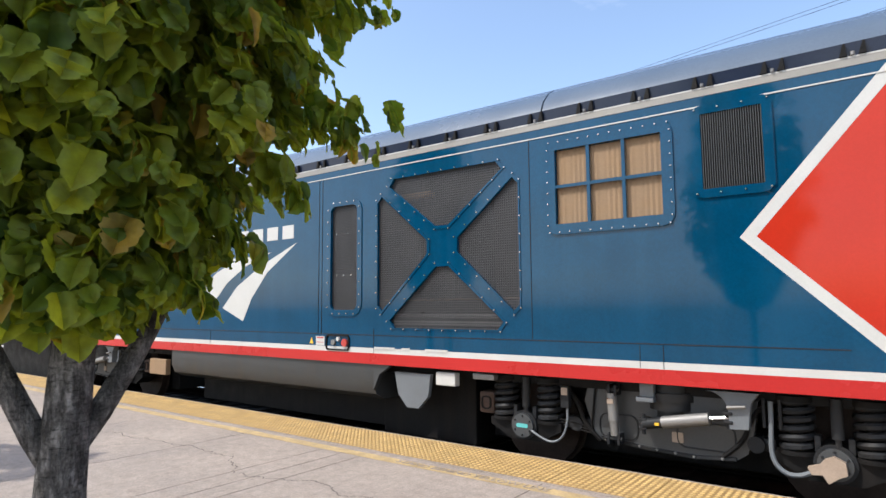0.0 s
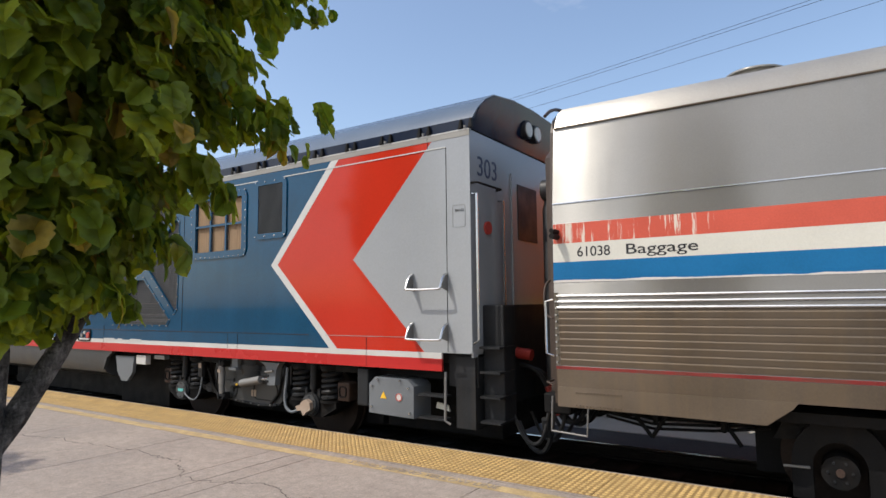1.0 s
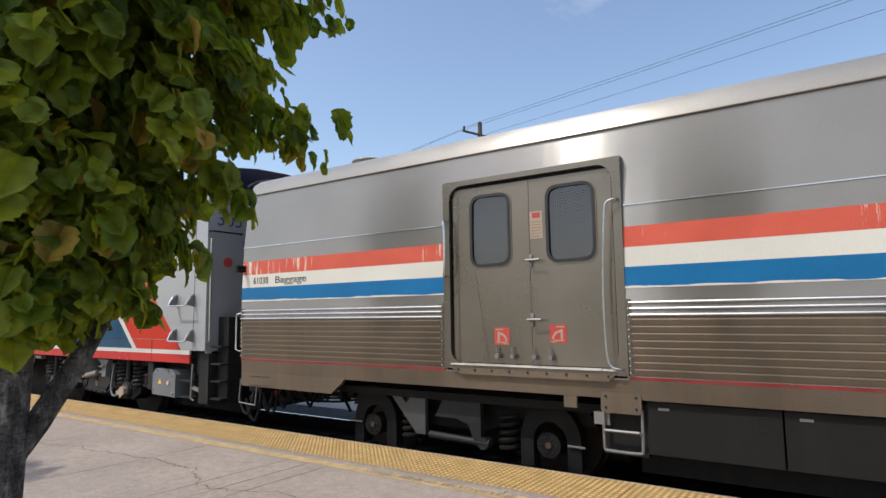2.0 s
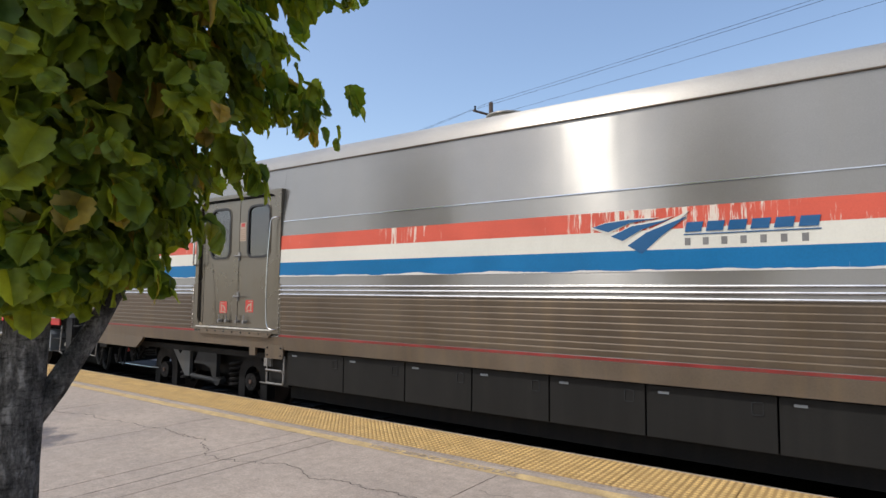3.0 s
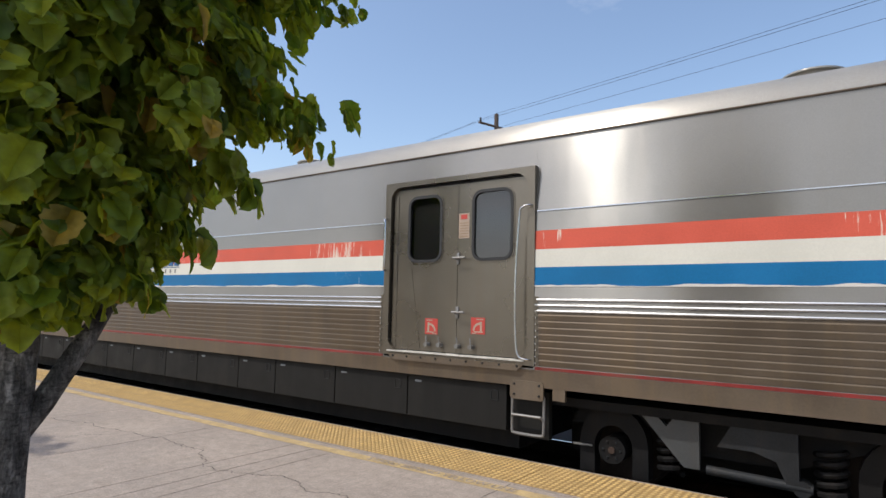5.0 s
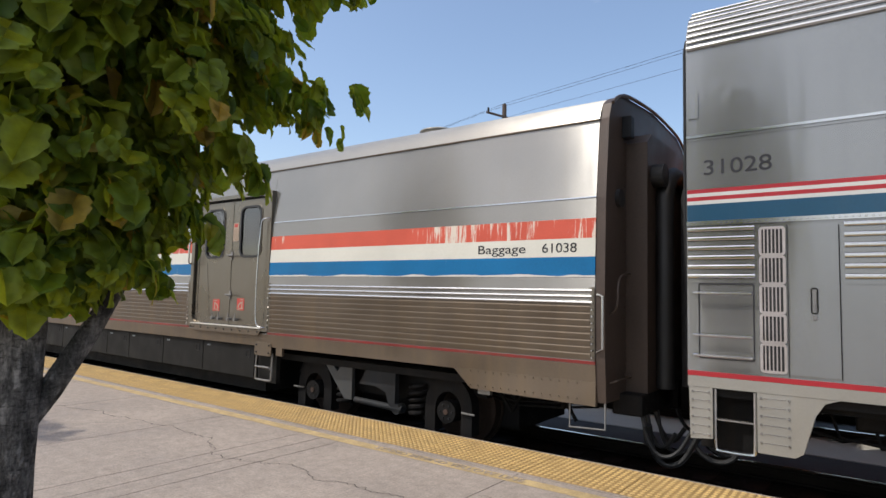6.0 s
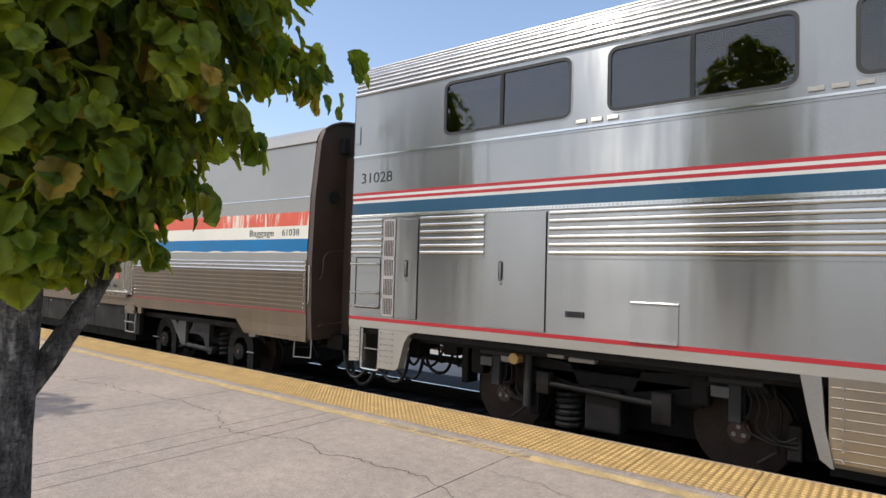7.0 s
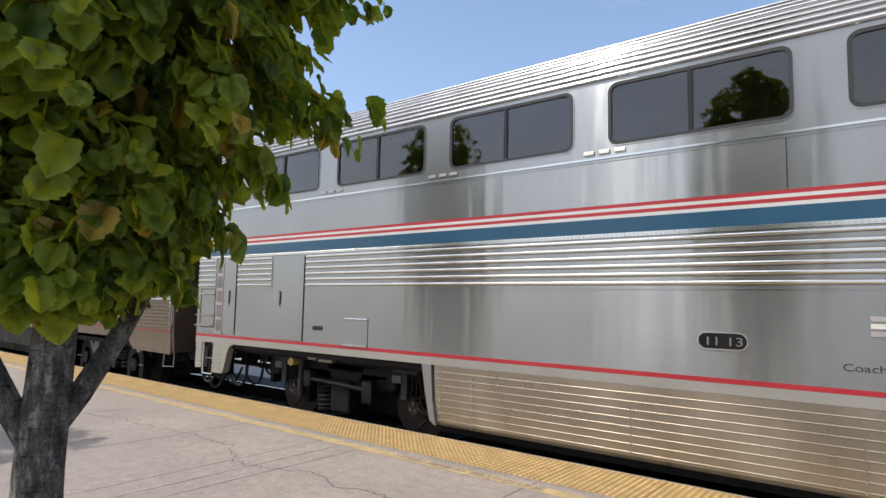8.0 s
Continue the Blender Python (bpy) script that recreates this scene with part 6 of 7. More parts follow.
def sl_details(car, x0, x1):
    ys = -1.55
    # windows
    for x in WINX:
        bm = bm_new()
        plate(bm, rounded(x + 0.005, x + 1.685, 3.575, 4.225, 0.085), ys + 0.012, ys + 0.018)
        pane = part("window_pane", bm, M_GLASS, car, "dark tinted glass")
        pane.visible_shadow = False
        bm = bm_new()
        ring(bm, x + 0.03, x + 1.66, 3.60, 4.20, 0.07, 0.035, ys - 0.004, ys + 0.02)
        part("window_gasket", bm, M_RUBBER, car)
        bm = bm_new()
        ring(bm, x - 0.004, x + 1.694, 3.566, 4.234, 0.10, 0.009, ys - 0.007, ys + 0.005)
        part("window_trim", bm, M_STEEL_SL, car)
        bm = bm_new()
        box(bm, x + 0.80, x + 0.845, ys - 0.002, ys + 0.02, 3.6, 4.2)
        part("mullion", bm, M_UNDER2, car)
    # belt
    for za, zb, m, n in ((2.905, 2.942, M_RED_S, "red_stripe"), (2.872, 2.905, M_WHITE, "white_stripe"), (2.835, 2.872, M_RED_S, "red_stripe"),
                         (2.80, 2.835, M_WHITE, "white_stripe"), (2.645, 2.80, M_BLUE_S, "blue_stripe")):
        strip(car, n, x0 + 0.005, x1, za, zb, m)
    strip(car, "belt_rib", x0, x1, 2.605, 2.645, M_BRIGHT, 0.012)
    strip(car, "belt_rib", x0, x1, 3.435, 3.458, M_BRIGHT, 0.010)
    strip(car, "belt_rib", x0, x1, 3.405, 3.420, M_STEEL_SL, 0.006)
    bm = bm_new()
    bolts(bm, [(x0 + 0.03 + 0.045 * k, 2.625) for k in range(290)], ys - 0.012, 0.011, 0.012)
    tagged(part("rivets", bm, M_BRIGHT, car, "row of small rivets"), kind="stuff")
    # upper flutes: bright half-round bars
    for xa, xb in ((x0 + 0.01, 29.52), (30.18, 31.13), (31.97, x1)):
        for k in range(6):
            z = 2.135 + k * 0.086
            bm = bm_new()
            rod(bm, (xa, ys, z), (xb, ys, z), 0.0215, 10)
            part("flute", bm, M_BRIGHT, car, "", True)
            bm = bm_new()
            box(bm, xa, xb, ys - 0.006, ys + 0.004, z - 0.062, z - 0.026)
            part("flute_bed", bm, M_STEEL_SL, car)
    # lower edge
    strip(car, "pinstripe", x0, x1, 1.228, 1.272, M_RED_S)
    strip(car, "fascia", x0, x1, 1.13, 1.226, M_FASC, 0.003)
    # front bay: ladder recess, vent column, locker doors
    bm = bm_new()
    ring(bm, 29.06, 29.50, 1.40, 2.06, 0.01, 0.012, ys - 0.006, ys + 0.004)
    part("ladder_recess", bm, M_RUBBER, car)
    for z in (1.98, 1.60, 1.42):
        bm = bm_new()
        tube(bm, [(29.02, ys, z), (29.02, ys - 0.07, z), (29.5, ys - 0.07, z), (29.5, ys, z)], 0.013)
        part("rung", bm, M_BRIGHT, car, "", True)
    for k in range(5):
        za = 1.315 + k * 0.252
        bm = bm_new()
        ring(bm, 29.575, 29.735, za + 0.012, za + 0.222, 0.008, 0.022, ys - 0.012, ys + 0.002)
        fr = part("vent_frame", bm, M_PINK, car)
        bm = bm_new()
        box(bm, 29.575, 29.735, ys - 0.003, ys + 0.002, za + 0.012, za + 0.222)
        part("vent_back", bm, M_DARKIN, fr)
        for i in range(5):
            bm = bm_new()
            xs = 29.594 + i * 0.029
            box(bm, xs - 0.005, xs + 0.005, ys - 0.010, ys - 0.003, za + 0.012, za + 0.222)
            part("slat", bm, M_PINK, fr)
    for xa, xb, za, zb in ((29.78, 30.14, 1.30, 2.56), (31.16, 31.93, 1.285, 2.58)):
        bm = bm_new()
        box(bm, xa, xb, ys - 0.012, ys + 0.002, za, zb, 0.004)
        d = part("locker_door", bm, M_STEEL_SL, car, "dented steel locker door")
        bm = bm_new()
        box(bm, xb - 0.001, xb + 0.006, ys - 0.0125, ys, za, zb)
        part("hinge_seam", bm, M_UNDER, d)
        hx = xa + (xb - xa) * (0.5 if xb - xa < 0.5 else 0.27)
        bm = bm_new()
        ring(bm, hx - 0.015, hx + 0.02, 1.83, 2.03, 0.012, 0.01, ys - 0.018, ys - 0.011)
        part("handle", bm, M_UNDER, d)
        bm = bm_new()
        plate(bm, [(hx - 0.012, 2.02), (hx + 0.018, 2.02), (hx + 0.008, 1.84), (hx - 0.002, 1.84)], ys - 0.03, ys - 0.012)
        rod(bm, (hx + 0.003, ys - 0.02, 1.79), (hx + 0.003, ys - 0.012, 1.79), 0.02, 10)
        part("latch", bm, M_SLAT, d)
    bm = bm_new()
    box(bm, 32.17, 32.38, ys - 0.012, ys, 1.465, 1.525, 0.004)
    sp = part("socket_plate", bm, M_UNDER2, car, "dark screwed plate")
    bm = bm_new()
    bolts(bm, [(32.19, 1.482), (32.19, 1.508), (32.36, 1.482), (32.36, 1.508)], ys - 0.012, 0.007, 0.006)
    tagged(part("screws", bm, M_BRIGHT, sp), kind="stuff")
    bm = bm_new()
    box(bm, 32.87, 33.32, ys - 0.010, ys + 0.002, 1.285, 1.64, 0.003)
    h = part("hatch", bm, M_STEEL_SL, car, "bright steel hatch")
    bm = bm_new()
    box(bm, 32.85, 33.31, ys - 0.022, ys - 0.009, 1.27, 1.295)
    part("lip", bm, M_BRIGHT, h)
    bm = bm_new()
    rod(bm, (32.87, ys - 0.012, 1.65), (33.32, ys - 0.012, 1.65), 0.012, 8)
    part("hinge", bm, M_BRIGHT, h)
    for x, za, zb in ((29.77, 1.28, 2.58), (38.4, 2.95, 3.4)):
        bm = bm_new()
        box(bm, x - 0.004, x + 0.004, ys - 0.004, ys, za, zb)
        part("panel_seam", bm, M_UNDER2, car)
    for x in (34.36, 40.5, 46.6):
        strip(car, "joint_strip", x - 0.035, x + 0.035, 1.28, 2.08, M_STEEL_SL, 0.004)
    bm = bm_new()
    box(bm, 28.97, 29.06, ys - 0.012, ys, 3.62, 3.86)
    part("corner_plate", bm, M_STEEL_SL, car)
    for x in (32.25, 34.35, 36.5):
        for k in range(3):
            bm = bm_new()
            box(bm, x + 0.17 * k, x + 0.12 + 0.17 * k, ys - 0.014, ys - 0.004, 3.492, 3.532, 0.004)
            part("reflector_tab", bm, M_ROOFS, car)
    # a shallow dent pressed into the upper corner
    bm = bm_new()
    nx, nz = 26, 20
    grid = [[bm.verts.new((29.06 + 0.66 * i / nx - OX, ys - 0.0005 - 0.005 * (math.sin(math.pi * i / nx) ** 2) * (math.sin(math.pi * j / nz) ** 2) * (0.7 + 0.5 * noise.noise((i * 0.22, j * 0.22, 3))), 3.56 + 0.52 * j / nz)) for i in range(nx + 1)] for j in range(nz + 1)]
    for j in range(nz):
        for i in range(nx):
            bm.faces.new((grid[j][i], grid[j][i + 1], grid[j + 1][i + 1], grid[j + 1][i]))
    part("dented_panel", bm, M_STEEL_SL, car, "dented corner panel", True)
    lettering("number_lettering", "31028", 0.145, 29.09, ys - 0.002, 3.075, M_INK, car, width=0.56)
    bm = bm_new()
    plate(bm, rounded(37.64, 38.05, 1.535, 1.675, 0.068), ys - 0.008, ys)
    sg = part("number_plate", bm, M_UNDER, car, "dark oval coach number display")
    bm = bm_new()
    ring(bm, 37.64, 38.05, 1.535, 1.675, 0.068, 0.012, ys - 0.010, ys)
    part("rim", bm, M_BRIGHT, sg)
    lettering("display_lettering", "11 13", 0.08, 37.685, ys - 0.009, 1.565, M_SLAT, sg, width=0.30)
    lettering("class_lettering", "Coachclass", 0.062, 38.75, ys - 0.002, 1.415, M_INK, car, width=0.50)
    for k in range(3):
        strip(car, "emblem_bar", 38.95, 39.5, 1.70 + 0.06 * k, 1.74 + 0.06 * k, (M_PINK, M_DECAL, M_PINK)[k], 0.008)
    # front step posts and curved lower skirt
    bm = bm_new()
    plate(bm, [(28.96, 1.128), (29.16, 1.128), (29.16, 0.68), (28.97, 0.66)], ys, ys + 0.12)
    part("step_post", bm, M_FASC, car, "riveted cream skirt post")
    bm = bm_new()
    curve = [(30.12, 1.128), (30.02, 1.09), (29.95, 0.98), (29.90, 0.80), (29.86, 0.66), (29.80, 0.62)]
    plate(bm, [(29.52, 0.62), (29.52, 1.128)] + curve, ys, ys + 0.12)
    part("step_post", bm, M_FASC, car, "riveted cream skirt post")
    bm = bm_new()
    for xx in (28.99, 29.13, 29.55, 29.76):
        bolts(bm, [(xx, 0.71 + 0.075 * k) for k in range(6)], ys, 0.013)
    for xa, xb in ((29.0, 29.12), (29.57, 29.74)):
        for k in range(6):
            box(bm, xa, xb, ys - 0.003, ys + 0.002, 0.708 + 0.075 * k, 0.713 + 0.075 * k)
    tagged(part("rivets", bm, M_BRIGHT, car), kind="stuff")
    bm = bm_new()
    tube(bm, [(29.18, ys + 0.03, 1.12), (29.18, ys + 0.02, 0.60), (29.20, ys + 0.02, 0.58), (29.48, ys + 0.02, 0.58), (29.50, ys + 0.02, 0.60), (29.50, ys + 0.03, 1.12)], 0.016)
    tube(bm, [(29.18, ys + 0.05, 0.85), (29.50, ys + 0.05, 0.85)], 0.014)
    part("step_iron", bm, M_BRIGHT, car, "", True)
    bm = bm_new()
    box(bm, 29.0, 29.5, -1.3, -1.1, 0.55, 1.1)
    part("step_well", bm, M_UNDER, car)
    # lower fluted skirt amidships
    xa, xb = 34.30, 51.0
    bm = bm_new()
    plate(bm, [(xa, 1.128), (xa + 0.06, 0.80), (xa + 0.14, 0.46), (xa + 0.22, 0.40), (xa + 0.24, 0.40), (xa + 0.18, 0.70), (xa + 0.15, 1.128)], ys - 0.004, ys + 0.10)
    part("skirt_end", bm, M_SLAT, car, "grey skirt end")
    bm = bm_new()
    extrude_x(bm, [(ys, 1.128), (ys + 0.045, 0.44), (ys + 0.06, 0.40), (ys + 0.14, 0.40), (ys + 0.14, 1.128)], xa + 0.20, xb)
    part("lower_skirt", bm, M_STEEL_D2, car, "ribbed stainless lower skirt")
    for k in range(8):
        z = 0.47 + k * 0.083
        bm = bm_new()
        rod(bm, (xa + 0.22, ys + 0.045 - 0.065 * (z - 0.44), z), (xb, ys + 0.045 - 0.065 * (z - 0.44), z), 0.007, 8)
        part("rib", bm, M_STEEL_D2, car, "", True)
    bm = bm_new()
    bolts(bm, [(xa + 0.30, 0.47 + 0.083 * k) for k in range(8)] + [(xa + 0.78, 0.43 + 0.083 * k) for k in range(8)], ys, 0.017)
    for q in range(1, 9):
        bolts(bm, [(xa + 0.78 + 1.9 * q, 0.47 + 0.083 * k) for k in range(8)], ys + 0.02, 0.014)
    tagged(part("bolts", bm, M_BRIGHT, car), kind="stuff")
    sl_truck(car, 31.14, 33.74)
    bm = bm_new()
    box(bm, x0 + 0.3, x1, -1.3, 1.3, 0.98, 1.1)
    box(bm, 34.5, 51, -1.38, 1.4, 0.30, 1.0)
    part("underframe", bm, M_UNDER, car)
    bm = bm_new()
    box(bm, x0 - 0.4, x0 + 0.3, -0.11, 0.11, 0.72, 0.96, 0.03)
    box(bm, x0 - 0.5, x0 - 0.3, -0.17, 0.17, 0.66, 1.0, 0.04)
    part("coupler", bm, M_UNDER, car)
    bm = bm_new()
    xx = x0 - 0.18
    tube(bm, [(xx, -0.62, 1.0), (xx, -0.62, 3.0), (xx, -0.4, 3.3), (xx, 0.4, 3.3), (xx, 0.62, 3.0), (xx, 0.62, 1.0)], 0.12, 12)
    part("diaphragm", bm, M_RUBBER, car, "black rubber gangway tube", True)
    bm = bm_new()
    tube(bm, [(x0 - 0.01, -1.52, 2.6), (x0 - 0.02, -1.52, 2.7), (x0 - 0.02, -1.52, 4.3), (x0 - 0.01, -1.48, 4.42)], 0.017)
    part("corner_pipe", bm, M_UNDER2, car, "", True)
    for y in (-0.7, -0.35, 0.4):
        bm = bm_new()
        tube(bm, [(x0 + 0.1, y, 0.95), (x0 - 0.1, y, 0.8), (x0 - 0.2, y, 0.45), (x0 - 0.02, y + 0.02, 0.25), (x0 + 0.25, y + 0.05, 0.3), (x0 + 0.4, y, 0.8)], 0.026)
        part("hose", bm, M_RUBBER, car, "", True)
    for k in range(3):
        bm = bm_new()
        tube(bm, [(29.7 + k * 0.3, -0.9, 0.97), (29.78 + k * 0.3, -0.95, 0.78 - 0.05 * k), (30.1 + k * 0.28, -0.95, 0.70), (30.5 + k * 0.2, -0.9, 0.80)], 0.016)
        part("brake_pipe", bm, M_UNDER, car, "", True)
    for k, (xa_, xb_, za, zb) in enumerate(((29.62, 29.8, 0.74, 0.98), (30.2, 30.42, 0.82, 1.0), (30.5, 30.6, 0.5, 0.98), (30.7, 31.0, 0.78, 1.0))):
        bm = bm_new()
        box(bm, xa_, xb_, -1.05, -0.8, za, zb, 0.02)
        part("brake_bracket", bm, M_UNDER, car)


def sl_truck(car, xa, xb):
    mid = (xa + xb) / 2
    for x in (xa, xb):
        for y in (-0.80, 0.80):
            wheel(car, x, y, 0.457, hub_mat=M_WHEEL)
        bm = bm_new()
        rod(bm, (x, -0.8, 0.457), (x, 0.8, 0.457), 0.085, 12)
        part("axle", bm, M_UNDER, car)
        bm = bm_new()
        rod(bm, (x, -1.04, 0.457), (x, -0.9, 0.457), 0.105, 20)
        cap = part("hub_cover", bm, M_RUST, car, "rusty hub cover", True)
        bm = bm_new()
        for k in range(3):
            a = 1.57 + k * 2.094
            rod(bm, (x + 0.05 * math.cos(a), -1.06, 0.457 + 0.05 * math.sin(a)), (x + 0.05 * math.cos(a), -1.04, 0.457 + 0.05 * math.sin(a)), 0.022, 8)
        tagged(part("bolts", bm, M_SLAT, cap), kind="stuff")
        bm = bm_new()
        plate(bm, [(x - 0.28, 0.88), (x + 0.28, 0.88), (x + 0.22, 0.98), (x - 0.22, 0.98)], -1.2, -0.95)
        box(bm, x - 0.08, x + 0.08, -1.16, -0.98, 0.62, 0.9)
        part("spring_block", bm, M_UNDER, car)
        bm = bm_new()
        box(bm, x - 0.22, x + 0.24, -1.26, -1.1, 0.93, 0.985, 0.01)
        box(bm, x - 0.05, x + 0.06, -1.26, -1.18, 0.58, 0.93, 0.01)
        part("hanger", bm, M_UNDER2, car)
        bm = bm_new()
        box(bm, x - 0.42, x - 0.24, -1.16, -0.98, 0.66, 0.98, 0.03)
        box(bm, x - 0.46, x + 0.30, -1.12, -1.0, 0.80, 0.96, 0.04)
        part("axle_guide", bm, M_UNDER, car)
        bm = bm_new()
        box(bm, x - 0.20, x - 0.04, -1.275, -1.262, 0.80, 0.90)
        part("tag_plate", bm, M_TANK, car)
        for k in range(3):
            bm = bm_new()
            tube(bm, [(x + 0.10 + 0.05 * k, -1.2, 0.93), (x + 0.16 + 0.07 * k, -1.23, 0.74), (x + 0.05 + 0.10 * k, -1.22, 0.56), (x + 0.22 + 0.08 * k, -1.2, 0.44), (x + 0.5, -1.18, 0.42 + 0.05 * k)], 0.011)
            part("brake_pipe", bm, M_UNDER, car, "", True)
        bm = bm_new()
        tube(bm, [(x + 0.3, -1.14, 0.95), (x + 0.37, -1.14, 0.7), (x + 0.34, -1.14, 0.35), (x + 0.18, -1.14, 0.22)], 0.018)
        part("brake_hanger", bm, M_UNDER, car, "", True)
        bm = bm_new()
        box(bm, x + 0.42, x + 0.54, -1.18, -1.0, 0.30, 0.62, 0.02)
        part("brake_shoe", bm, M_UNDER, car)
        bm = bm_new()
        s = 1 if x < mid else -1
        plate(bm, [(x - s * 0.32, 0.88), (x - s * 0.1, 1.0), (x + s * 0.9, 0.92), (x + s * 1.0, 0.70), (x + s * 0.3, 0.84)], -1.12, -0.98)
        part("side_frame", bm, M_UNDER, car)
    bm = bm_new()
    box(bm, mid - 1.0, mid + 1.0, -1.12, -0.98, 0.62, 0.86, 0.03)
    box(bm, mid - 0.18, mid + 0.22, -1.24, -1.0, 0.25, 0.72, 0.03)
    part("side_frame", bm, M_UNDER, car)
    bm = bm_new()
    rod(bm, (mid - 0.62, -1.28, 0.70), (mid + 0.62, -1.28, 0.64), 0.035, 12)
    box(bm, mid - 0.72, mid - 0.56, -1.33, -1.2, 0.58, 0.82, 0.02)
    box(bm, mid + 0.56, mid + 0.76, -1.33, -1.2, 0.46, 0.78, 0.02)
    part("anchor_rod", bm, M_UNDER, car, "", True)
    bm = bm_new()
    box(bm, xa - 0.6, xb + 0.6, -0.68, 0.68, 0.22, 0.98)
    part("brake_unit", bm, M_UNDER, car)
    for dx in (-0.42,):
        bm = bm_new()
        coil(bm, mid + dx, -1.05, 0.20, 0.60, 0.15, 0.03, 6)
        part("coil_spring", bm, M_UNDER, car, "", True)
    bm = bm_new()
    rod(bm, (mid - 0.86, -1.26, 0.40), (mid - 0.86, -1.24, 0.98), 0.05, 12)
    part("damper", bm, M_UNDER2, car, "", True)
    bm = bm_new()
    rod(bm, (xa + 0.30, -1.36, 0.93), (xa + 0.30, -1.18, 0.93), 0.062, 14)
    part("pressure_valve", bm, M_AMBER, car, "dull yellow valve", True)
    for a, b, ya, yb, za, zb in ((0.02, 0.2, -1.24, -1.18, 0.86, 0.98), (0.75, 0.95, -1.4, -1.3, 1.0, 1.06), (1.0, 1.3, -1.4, -1.3, 0.98, 1.03)):
        bm = bm_new()
        box(bm, xa + a, xa + b, ya, yb, za, zb, 0.01)
        part("tag_plate", bm, M_SLAT, car)


coach = double_deck_coach()


# ---------------- trees ----------------
OX = 0.0
CROWN = [(1.63, 0.15), (1.69, 0.28), (1.76, 0.36), (1.80, 0.39), (1.92, 0.43), (2.02, 0.52), (2.12, 0.62), (2.3, 0.68), (2.5, 0.74), (2.8, 0.86), (3.1, 0.95), (3.5, 1.0), (4.2, 0.95), (5.0, 0.75), (5.5, 0.42), (5.8, 0.1)]


def crown_radius(z):
    for (za, ra), (zb, rb) in zip(CROWN, CROWN[1:]):
        if za <= z <= zb:
            return ra + (rb - ra) * (z - za) / (zb - za)
    return 0


def leaf_shape():
    """Half outline of a broad toothed leaf, from stalk to tip: (along, across)."""
    return [(0.0, 0.02), (-0.08, 0.16), (-0.05, 0.32), (0.07, 0.43), (0.16, 0.44), (0.22, 0.50), (0.34, 0.47), (0.42, 0.52), (0.54, 0.45), (0.62, 0.47), (0.74, 0.36), (0.82, 0.33), (0.92, 0.16), (1.0, 0.0)]


